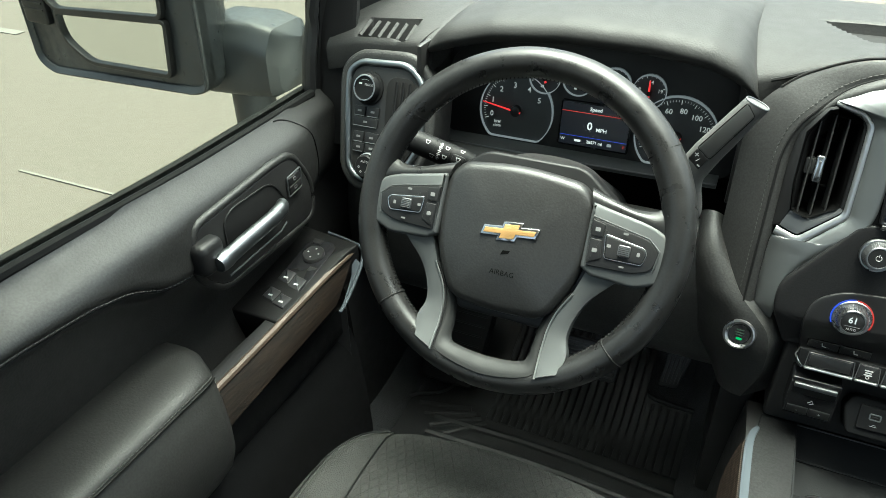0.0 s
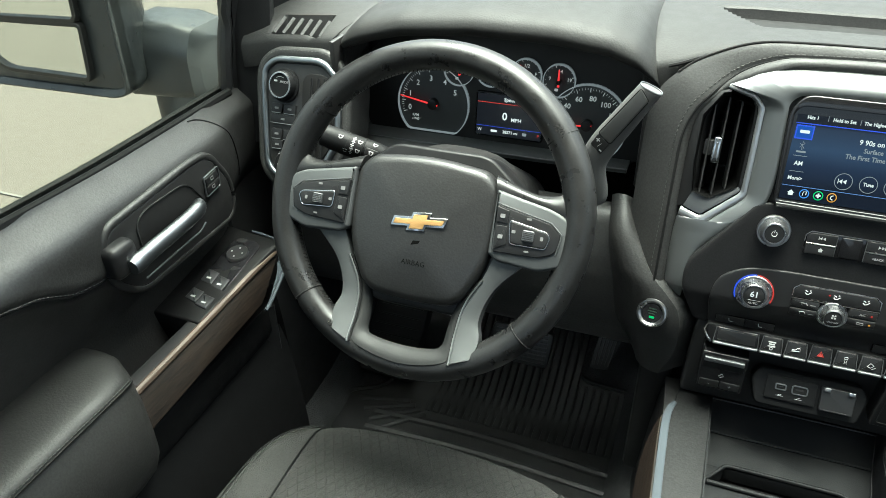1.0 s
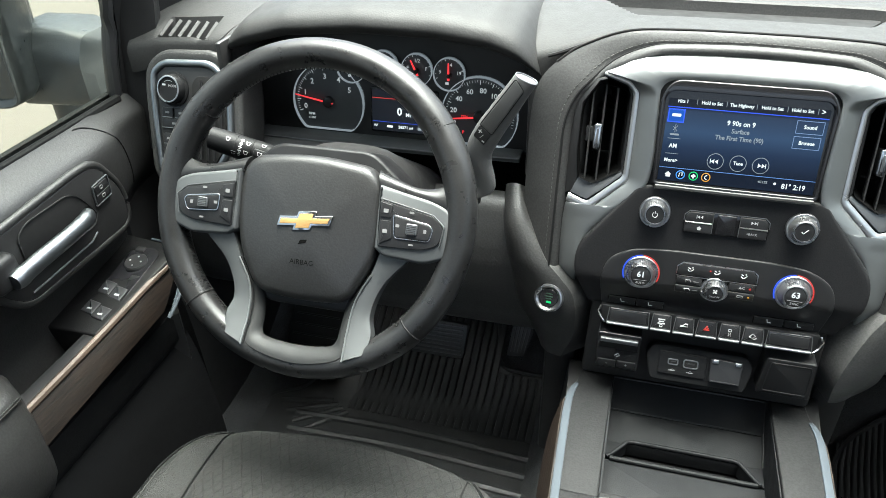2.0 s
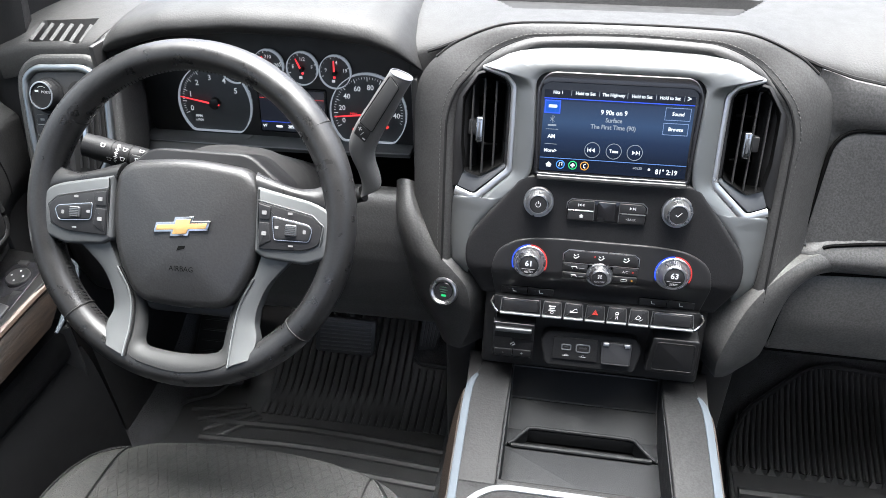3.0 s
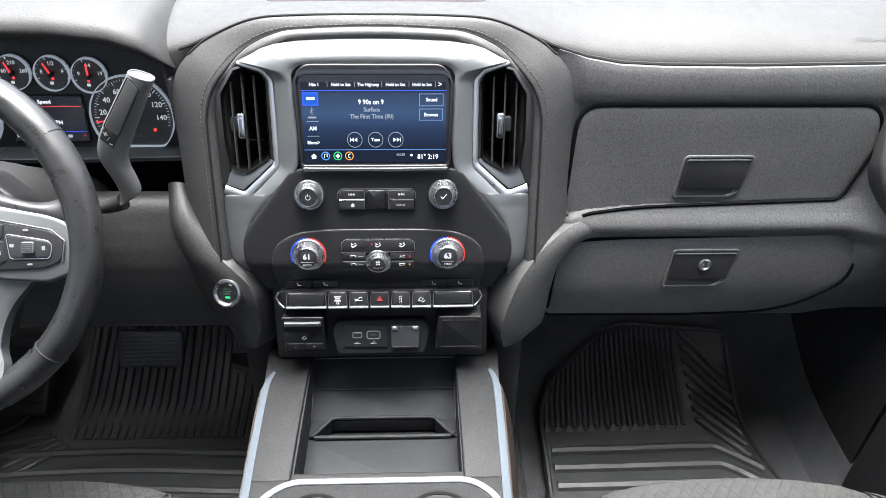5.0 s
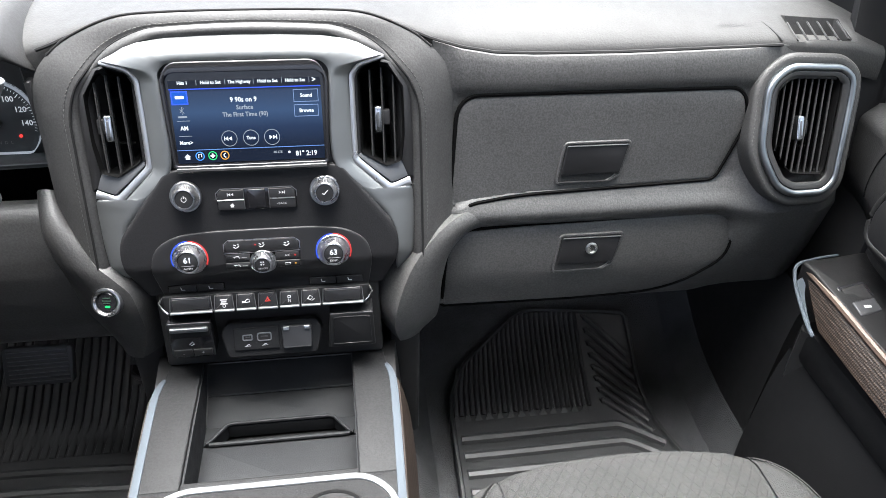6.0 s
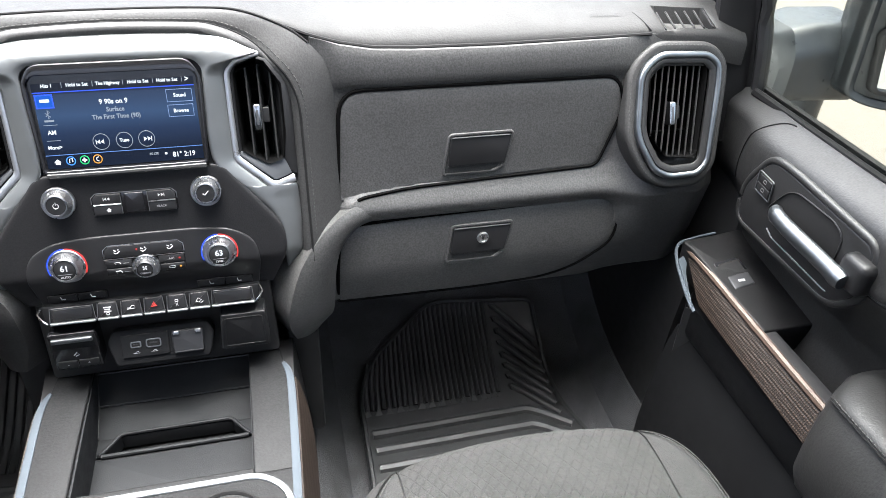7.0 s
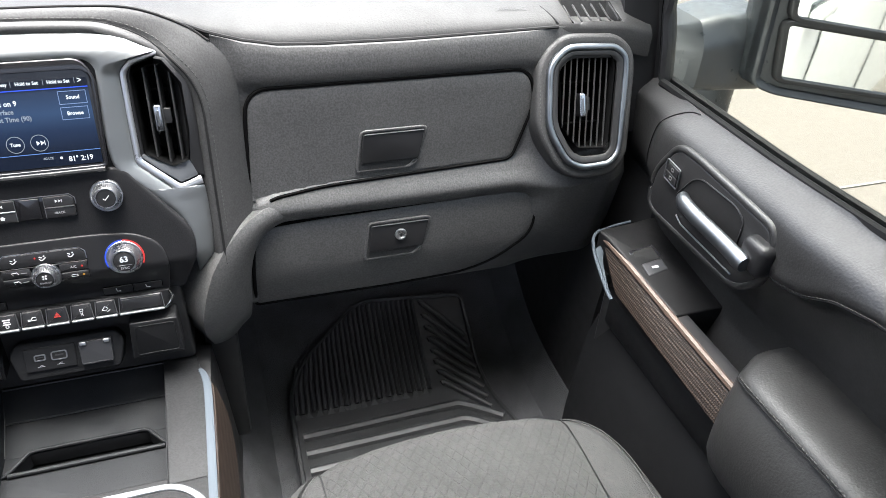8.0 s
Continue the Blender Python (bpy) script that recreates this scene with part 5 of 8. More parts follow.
    for s in (-1, 1):
        for j, z0 in enumerate((0.7415, 0.7310)):
            k = button(rpoly([(s * 0.0150, z0), (s * 0.0440, z0), (s * 0.0440, z0 + 0.0092), (s * 0.0150, z0 + 0.0092)], 0.001), BLACK, 0.0042)
            zc = z0 + 0.0046
            if s < 0:
                part("key_mark", tube([ST(-0.0325, zc - 0.0012, 0.0044), ST(-0.0340, zc + 0.0012, 0.0044), ST(-0.0285, zc + 0.0018, 0.0044), ST(-0.0270, zc - 0.0008, 0.0044)], 0.0004, seg=4), WHITE, k)
                part("key_mark", panel(rrect(-0.0215, zc, 0.006, 0.0008, 0.0001, 1), ST, 0.0003, 0, top=0.0045), GREY_INK, k)
            else:
                if j == 0:
                    lettering("A/C", 0.0040, ST, WHITE, k, at=(0.0295, zc), lift=0.0046, name="key_word")
                else:
                    part("key_mark", hollow(rrect(0.0290, zc, 0.007, 0.003, 0.001), inset(rrect(0.0290, zc, 0.007, 0.003, 0.001), 0.0005), ST, 0.0003, 0.00005, top=0.0045), WHITE, k)
                part("indicator", lathe([(0.0011, 0.004), (0.0011, 0.0047), (0, 0.0047)], ST, 12, cx=0.0385, cy=zc), LIT_RED if j == 0 else LIT_AMBER, k)
    # seat heat keys
    for s in (-1, 1):
        base = rpoly([(s * 0.0515, 0.6950), (s * 0.1185, 0.6950), (s * 0.1195, 0.7060), (s * 0.0515, 0.7060)], 0.002)
        part("key_frame", panel(base, ST, 0.005, 0.0008, top=0.0045), GLOSS, stack)
        for j in (0, 1):
            x0 = 0.0525 + 0.0333 * j
            k = button(rpoly([(s * x0, 0.6957), (s * (x0 + 0.0323), 0.6957), (s * (x0 + 0.0323), 0.7053), (s * x0, 0.7053)], 0.001), BLACK, 0.0058)
            c = s * (x0 + 0.016)
            part("key_mark", tube([ST(c - 0.002, 0.7030, 0.0061), ST(c - 0.001, 0.6990, 0.0061), ST(c + 0.003, 0.6988, 0.0061)], 0.0006, seg=4), WHITE, k)


stack_buttons()


def key_row():
    """The row of piano keys with bright lower edges."""
    to = axes((0, 0.8835, 0.690), (1, 0, 0), (0, 0.37, 1))
    body = rpoly([(-0.1240, -0.0120), (0.1240, -0.0120), (0.1260, 0.0110), (-0.1260, 0.0110)], 0.002)
    part("key_bed", panel(body, to, 0.05, 0.001, top=-0.006), MATTE, stack)
    spans = [(-0.1170, -0.0665), (-0.0645, -0.0405), (-0.0380, -0.0140), (-0.0118, 0.0122), (0.0145, 0.0385), (0.0408, 0.0648), (0.0670, 0.1180)]
    for i, (a, b) in enumerate(spans):
        k = part("piano_key", panel(rpoly([(a + 0.0006, -0.0080), (b - 0.0006, -0.0080), (b - 0.0022, 0.0098), (a + 0.0022, 0.0098)], 0.0012), to, 0.012, 0.0012, top=-0.001), GLOSS if i in (0, 6) else BLACK, stack, "black rocker key with bright lower lip")
        part("key_lip", panel(rpoly([(a, -0.0110), (b, -0.0110), (b - 0.0004, -0.0082), (a + 0.0004, -0.0082)], 0.0006), to, 0.010, 0.0010, top=0.0022), SILVER, k)
        for x, d in ((a, 1), (b, -1)):
            part("key_edge", tube([to(x, -0.009, 0.0006), to(x + d * 0.0016, 0.0100, -0.0012)], 0.0005, seg=4), DULL, k)
        c = (a + b) / 2
        if i in (0, 6):
            part("key_blank", panel(rrect(c, 0.001, b - a - 0.008, 0.0135, 0.001), to, 0.001, 0.0004, top=-0.0002), BLACK, k)
        elif i == 3:
            t = [Vector((c + 0.0042 * math.cos(radians(90 + 120 * j)), 0.0008 + 0.0042 * math.sin(radians(90 + 120 * j)))) for j in range(3)]
            part("hazard_mark", hollow(t, inset(t, 0.0006), to, 0.0005, 0.0001, top=-0.0002), LIT_REDDIM, k)
            t2 = inset(t, 0.0011)
            part("hazard_mark", hollow(t2, inset(t2, 0.00045), to, 0.0005, 0.0001, top=-0.0002), LIT_REDDIM, k)
        elif i == 1:
            for j, w in enumerate((0.0085, 0.0065, 0.0085)):
                part("key_mark", panel(rrect(c, 0.0042 - 0.0026 * j, w, 0.0014, 0.0003, 1), to, 0.0004, 0, top=-0.0003), WHITE, k)
            part("key_mark", hollow(circle(c, -0.0038, 0.0020, 14), circle(c, -0.0038, 0.0013, 14), to, 0.0004, 0.00005, top=-0.0003), WHITE, k)
        elif i == 2:
            part("key_mark", tube([to(c - 0.0045, 0.0005, -0.0003), to(c - 0.001, 0.0005, -0.0003), to(c + 0.001, 0.0030, -0.0003), to(c + 0.004, 0.0030, -0.0003), to(c + 0.0045, -0.0005, -0.0003), to(c - 0.0045, -0.0010, -0.0003)], 0.0005, seg=4), WHITE, k)
        elif i == 4:
            part("key_mark", hollow(rrect(c, 0.0028, 0.0040, 0.0034, 0.001), inset(rrect(c, 0.0028, 0.0040, 0.0034, 0.001), 0.0006), to, 0.0004, 0.00005, top=-0.0003), WHITE, k)
            for d in (-1, 1):
                part("key_mark", tube([to(c + d * 0.0012, 0.0, -0.0003), to(c + d * 0.0006, -0.0020, -0.0003), to(c + d * 0.0014, -0.0042, -0.0003)], 0.0004, seg=4), WHITE, k)
        else:
            part("key_mark", tube([to(c - 0.004, -0.0012, -0.0003), to(c - 0.001, 0.0030, -0.0003), to(c + 0.0025, 0.0005, -0.0003), to(c - 0.0005, -0.0025, -0.0003), to(c - 0.004, -0.0012, -0.0003)], 0.0005, seg=4), WHITE, k)
            part("key_mark", tube([to(c + 0.001, -0.004, -0.0003), to(c + 0.0045, -0.0015, -0.0003)], 0.0005, seg=4), WHITE, k)
    for s in (-1, 1):
        part("end_hook", tube([to(s * 0.1195, -0.0095, 0.001), to(s * 0.1250, -0.004, 0.000), to(s * 0.1290, 0.0045, -0.001), to(s * 0.1255, 0.0105, -0.003)], 0.0016, seg=6), CHROME, stack)


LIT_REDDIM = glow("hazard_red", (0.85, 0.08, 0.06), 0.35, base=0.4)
key_row()


def lower_stack():
    bm = bmesh.new()
    body = axes((0, 0.905, 0.64), (1, 0, 0), (0, 0.08, 1))
    part("lower_body", panel(rpoly([(-0.142, -0.065), (0.142, -0.065), (0.138, 0.062), (-0.138, 0.062)], 0.008), body, 0.06, 0.004, top=0.0), HARD, stack, "black lower stack moulding")
    flat = axes((0, 0.8765, 0.639), (1, 0, 0), (0, 0.05, 1))
    # trailer brake controller
    k = part("brake_controller", panel(rrect(-0.0985, 0.0, 0.0535, 0.0545, 0.003), flat, 0.04, 0.0016, top=0.0), GLOSS, stack, "gloss black trailer brake controller")
    part("slide_well", panel(rrect(-0.0985, 0.0135, 0.0475, 0.0175, 0.0015), flat, 0.002, 0.0005, top=0.0008), DARK, k)
    part("slide_bar", panel(rrect(-0.0985, 0.0185, 0.0460, 0.0060, 0.0012), flat, 0.004, 0.0012, top=0.0040), DULL, k, "grey sliding bar")
    for x, w in ((-0.1105, "-"), (-0.0865, "+")):
        part("controller_button", panel(rrect(x, -0.0185, 0.0225, 0.0105, 0.0012), flat, 0.002, 0.0006, top=0.0018), BLACK, k)
        lettering(w, 0.007, flat, WHITE, k, at=(x, -0.0185), lift=0.0022, name="button_sign")
    part("controller_mark", tube([flat(-0.1015, -0.0055, 0.001), flat(-0.0975, -0.0015, 0.001), flat(-0.0955, -0.0050, 0.001), flat(-0.0995, -0.0070, 0.001)], 0.0006, seg=4), WHITE, k)
    # cubby door
    c = part("cubby_door", panel(rpoly([(0.0700, -0.0275), (0.1310, -0.0275), (0.1290, 0.0265), (0.0740, 0.0265)], 0.003), flat, 0.04, 0.0018, top=0.0), BLACK, stack, "plain black cubby door")
    o = rpoly([(0.0760, -0.0225), (0.1265, -0.0225), (0.1250, 0.0215), (0.0790, 0.0215)], 0.004)
    part("door_ridge", hollow(o, inset(o, 0.0009), flat, 0.001, 0.0004, top=0.0007), BLACK, c)
    # sloped socket pod
    us = axes((0, 0.8780, 0.635), (1, 0, 0), (0, 0.45, 0.89))
    pod = rpoly([(-0.0560, -0.026), (0.0560, -0.026), (0.0640, 0.006), (0.0560, 0.0205), (-0.0560, 0.0205), (-0.0640, 0.006)], 0.006)
    part("socket_pod", panel(pod, us, 0.05, 0.003, top=-0.0015), MATTE, stack, "black angled socket panel")
    u = part("usb_panel", panel(rrect(-0.0195, -0.001, 0.0560, 0.0285, 0.0015), us, 0.003, 0.0008, top=0.0010), MATTE, stack, "two charging ports")
    for x, w, h in ((-0.0305, 0.0100, 0.0052), (-0.0095, 0.0155, 0.0085)):
        o = rrect(x, 0.0010, w + 0.0028, h + 0.0028, min(h, w) * 0.45)
        part("port_ring", hollow(o, inset(o, 0.0016), us, 0.002, 0.0004, top=0.0020), DULL, u)
        part("port_hole", panel(inset(o, 0.0015), us, 0.001, 0, top=0.0014), DARK, u)
        part("port_tongue", panel(rrect(x, 0.0014, w * 0.6, h * 0.22, 0.0002, 1), us, 0.001, 0, top=0.0018), HARD, u)
        part("port_mark", tube([us(x - 0.004, -0.0100, 0.0012), us(x + 0.004, -0.0100, 0.0012)], 0.0003, seg=4), WHITE, u)
        part("port_mark", tube([us(x - 0.002, -0.0100, 0.0012), us(x, -0.0082, 0.0012), us(x + 0.0024, -0.0082, 0.0012)], 0.0003, seg=4), WHITE, u)
    s = part("socket_cover", panel(rpoly([(0.0135, -0.0165), (0.0495, -0.0165), (0.0505, 0.0130), (0.0125, 0.0130)], 0.003), us, 0.006, 0.0016, top=0.0035), DULLGREY, stack, "grey flap over the power socket")
    for x in (0.0185, 0.0445):
        part("hinge", panel(rrect(x, 0.0105, 0.0075, 0.0050, 0.0012), us, 0.003, 0.0012, top=0.0058), KNURL, s)
    part("flap_lip", tube([us(0.015, -0.0145, 0.0036), us(0.048, -0.0145, 0.0036)], 0.0009, seg=5), DULLGREY, s)


DULLGREY = material("grey_translucent_plastic", (0.022, 0.0225, 0.024), 0.42, spec=0.25, blotch=0.15)
lower_stack()


def start_button():
    o = Vector((-0.1919, 0.8983, 0.6917))
    to = axes(o, (0.97, -0.16, 0.05), (0.06, 0.36, 0.93))
    b = thing("start_button", o, "round push button with chrome ring and green light", "button")
    part("ring", lathe([(0.0190, -0.022), (0.0190, 0.001), (0.0180, 0.0035), (0.0160, 0.0040), (0.0132, 0.0022), (0.0128, -0.002), (0, -0.002)], to, 44), KNURL, b)
    part("cap", lathe([(0.0124, -0.002), (0.0124, 0.0010), (0.0115, 0.0018), (0, 0.0018)], to, 36), GLOSS, b)
    part("light", panel(rrect(0.001, -0.0055, 0.0065, 0.0028, 0.0008), to, 0.0004, 0, top=0.0021), LIT_GREEN, b)
    for z, w in ((0.0055, 0.009), (0.0020, 0.011), (-0.0010, 0.008)):
        part("button_word", panel(rrect(0, z, w, 0.0013, 0.0003, 1), to, 0.0003, 0, top=0.0021), GREEN_INK, b)


GREEN_INK = glow("dim_green_print", (0.06, 0.12, 0.08), 0.03, base=0.3)
start_button()


# ---- air vents ----
def vent(name_label, outline, to, slats, knob_at, depth=0.045, lean=0.0, turn=0.003):
    """A dark duct behind a row of upright vanes, with a small bright slider."""
    c = to(*knob_at, 0)
    v = thing("air_vent", c, name_label, "air vent", group="dashboard air vents")
    bm = bmesh.new()
    small = inset(outline, 0.006)
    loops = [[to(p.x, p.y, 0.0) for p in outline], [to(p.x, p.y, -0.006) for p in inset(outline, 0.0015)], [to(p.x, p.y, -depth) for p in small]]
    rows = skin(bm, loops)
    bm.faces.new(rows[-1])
    # The duct's shade is in its near-black colour
    part("duct", bm, DEEP_SHADE, v, flip=False)
    zs = [p.y for p in outline]
    xs = [p.x for p in outline]
    for u in slats:
        # clip the vane to the outline
        lo, hi = None, None
        for k in range(200):
            z = min(zs) + (max(zs) - min(zs)) * (k + 0.5) / 200
            if inside(outline, u + lean * (z - zs[0]), z):
                lo = z if lo is None else lo
                hi = z
        if lo is None or hi - lo < 0.01:
            continue
        ul, uh = u + lean * (lo - zs[0]), u + lean * (hi - zs[0])
        st = [(to(ul, lo + 0.001, -0.008), to(ul + turn, lo + 0.001, -0.026)), (to((ul + uh) / 2, (lo + hi) / 2, -0.008), to((ul + uh) / 2 + turn, (lo + hi) / 2, -0.026)), (to(uh, hi - 0.001, -0.008), to(uh + turn, hi - 0.001, -0.026))]
        blade = part("vane", ribbon(st, thick=0.0013, bulge=0.0004, cross=3, n=2), HARD, v)
        # Lighter rod on the vane's front, painting its lit edge
        part("vane_glint", tube([to(ul, lo + 0.001, -0.0062), to((ul + uh) / 2, (lo + hi) / 2, -0.0055), to(uh, hi - 0.001, -0.0062)], 0.0011, seg=6), KNEE, blade)
    for k in (0.28, 0.72):
        z = min(zs) + (max(zs) - min(zs)) * k
        part("rear_vane", tube([to(min(xs) + 0.012, z, -0.032), to(max(xs) - 0.012, z, -0.032)], 0.0015, seg=5), DARK, v)
    kx, kz = knob_at
    sl = part("slider", panel(rrect(kx, kz, 0.0090, 0.0290, 0.0032), to, 0.014, 0.0016, top=-0.001), CHROME, v, "chrome vane slider")
    part("slider_groove", panel(rrect(kx, kz, 0.0026, 0.0175, 0.0010), to, 0.001, 0.0002, top=-0.0007), DULL, sl)
    part("slider_block", panel(rrect(kx + 0.006, kz + 0.001, 0.016, 0.0170, 0.002), to, 0.012, 0.001, top=-0.008), HARD, v)
    return v


def stack_vents():
    for s in (-1, 1):
        to = (lambda a, b, c=0.0, s=s: ST(s * a, b, c - 0.012))
        hole = rpoly([(0.1255, 0.8610), (0.1548, 0.8435), (0.1722, 0.8490), (0.1765, 0.880), (0.1762, 0.9345), (0.1585, 0.9585), (0.1285, 0.9520), (0.1250, 0.9475)], [0.005, 0.005, 0.004, 0.01, 0.01, 0.006, 0.004, 0.004], 4)
        v = vent("upright air vent with dark vanes and chrome slider", hole, to, [0.1385, 0.1520, 0.1655], (0.1560 if s < 0 else 0.1470, 0.8980))
        # dark frame outside the vanes, the dull silver foot below them and the bright rim round both
        P = [(0.1790, 0.8320, -0.006), (0.1735, 0.8490, -0.003), (0.1775, 0.880, -0.003), (0.1772, 0.9345, -0.003), (0.1600, 0.9600, -0.004), (0.1520, 0.9620, -0.004)]
        Q = [(0.1880, 0.8270, -0.010), (0.1885, 0.850, -0.010), (0.1885, 0.880, -0.010), (0.1875, 0.9330, -0.010), (0.1680, 0.9640, -0.011), (0.1560, 0.9680, -0.012)]
        part("outer_cheek", ribbon([(to(*a), to(*b)) for a, b in zip(P, Q)], thick=0.03, bulge=0.001, cross=5, n=1, out=(0, -1, 0.3)), BLACK, v)
        P = [(0.1275, 0.9530, -0.002), (0.1245, 0.9475, -0.002), (0.1250, 0.8615, -0.002)]
        Q = [(0.1245, 0.9560, -0.001), (0.1205, 0.9480, -0.001), (0.1210, 0.8590, -0.001)]
        part("inner_cheek", ribbon([(to(*a), to(*b)) for a, b in zip(P, Q)], thick=0.02, bulge=0.0004, cross=3, n=1, out=(0, -1, 0.3)), BLACK, v)
        P = [(0.1250, 0.8610, -0.003), (0.1400, 0.8520, -0.003), (0.1548, 0.8428, -0.003), (0.1640, 0.8455, -0.004), (0.1728, 0.8485, -0.005)]
        Q = [(0.1212, 0.8580, 0.000), (0.1400, 0.8410, 0.000), (0.1600, 0.8245, 0.000), (0.1700, 0.8270, -0.002), (0.1800, 0.8305, -0.004)]
        part("foot", ribbon([(to(*a), to(*b)) for a, b in zip(P, Q)], thick=0.02, bulge=0.0006, cross=5, n=1, out=(0, -1, 0.3)), DULL, v, "dull silver foot below the vanes")
        P = soften([Vector(p) for p in ((0.1556, 0.9690, -0.004), (0.1262, 0.9622, 0.002), (0.1152, 0.9505, 0.002), (0.1148, 0.905, 0.002), (0.1150, 0.8510, 0.002), (0.1565, 0.8128, 0.001), (0.1845, 0.8195, -0.005))], 0.005)
        Q = soften([Vector(p) for p in ((0.1548, 0.9650, -0.006), (0.1278, 0.9572, 0.000), (0.1212, 0.9480, 0.000), (0.1208, 0.905, 0.000), (0.1212, 0.8555, 0.000), (0.1595, 0.8215, -0.001), (0.1820, 0.8285, -0.007))], 0.005)
        part("bright_edge", ribbon([(to(*a), to(*b)) for a, b in zip(P, Q)], thick=0.012, bulge=0.0014, cross=6, n=1, power=2, out=(0, -1, 0.3)), PALE, v, "bright inner rim")
        # Dark rod along the rim's inner side, a painted line of shade
        dark = [p + (q - p) * 1.10 for p, q in zip(P, Q)]
        part("rim_shade_line", tube([to(p.x, p.y, p.z - 0.0004) for p in dark], 0.0007, seg=5), DARK, v)


stack_vents()


def PODM(u, z, w=0.0):
    return Vector((u, 0.977 + 0.42 * (z - 0.922) - w * 0.922, z + w * 0.387))


POD_OUT = rpoly([(0.6330, 0.8360), (0.6600, 0.7900), (0.6850, 0.7790), (0.7300, 0.7800), (0.7480, 0.7960), (0.7620, 0.9000), (0.7620, 0.9200), (0.7440, 0.9350), (0.6680, 0.9380), (0.6390, 0.9150)], [0.02, 0.014, 0.01, 0.01, 0.012, 0.03, 0.014, 0.014, 0.016, 0.016], 5)


def end_pods():
    for s in (-1, 1):
        to = (lambda a, b, c=0.0, s=s: PODM(s * a, b, c))
        v_in = inset(POD_OUT, 0.0085)
        bm = hollow(inset(POD_OUT, -0.0125), inset(POD_OUT, 0.003), to, 0.06, 0.006, top=-0.001)
        part("end_shroud", bm, LEATHER, dash, "stitched leather shroud at the end of the dashboard")
        th = [to(p.x, p.y, -0.0018) for p in inset(POD_OUT, -0.0075)]
        th = th[30:] + th[:12]
        part("seam_thread", stitches(th, 0.0036, 0.0018, 0.0005, (0, -0.0005, 0.0002)), DARK_THREAD, dash)
        if s > 0:
            hole = rpoly([(0.6560, 0.8380), (0.6790, 0.8090), (0.7200, 0.8060), (0.7260, 0.8120), (0.7400, 0.9080), (0.7360, 0.9210), (0.6750, 0.9235), (0.6560, 0.9120)], 0.006, 3)
            v = vent("end air vent with upright black vanes in a chrome ring", hole, lambda a, b, c=0.0: to(a, b, c + 0.0035), [0.6600 + 0.0092 * k for k in range(8)], (0.6900, 0.8620), depth=0.04, lean=0.10, turn=0.0105)
            part("inner_frame", hollow(v_in, inset(v_in, 0.0092), to, 0.006, 0.0015, top=0.0035, drop=0.002), HARD, v)
        else:
            v = thing("air_vent", to(0.69, 0.86), "end air vent beside light switches in a chrome ring", "air vent", group="dashboard air vents")
            part("switch_plate", panel(v_in, to, 0.02, 0.001, top=0.0012), HARD, v)
            # No opening here: a flat black plate paints the shade behind the vanes
            hole = rpoly([(0.6440, 0.8350), (0.6600, 0.8100), (0.6900, 0.8020), (0.6980, 0.9080), (0.6900, 0.9180), (0.6640, 0.9170), (0.6480, 0.9080)], 0.006, 3)
            part("duct_shade", panel(hole, to, 0.003, 0.0008, top=0.0030), DARK, v)
            for u in (0.6480, 0.6580, 0.6680, 0.6780):
                lo, hi = (0.815, 0.912) if u > 0.655 else (0.832, 0.904)
                part("vane", ribbon([(to(u, lo, 0.0080), to(u + 0.006, lo, 0.002)), (to(u + 0.002, hi, 0.0080), to(u + 0.008, hi, 0.002))], thick=0.001, bulge=0.0003, cross=3, n=1), BLACK, v)
            part("slider", panel(rrect(0.6690, 0.8590, 0.0075, 0.0240, 0.0028), to, 0.006, 0.0016, top=0.0120), CHROME, v)
        part("chrome_ring", hollow(POD_OUT, v_in, to, 0.014, 0.0040, top=0.0058), PALE_CHROME, v, "pale satin chrome ring")


PALE_CHROME = material("pale_satin_chrome", (0.24, 0.258, 0.272), 0.38, metal=1.0, blotch=0.03)
end_pods()


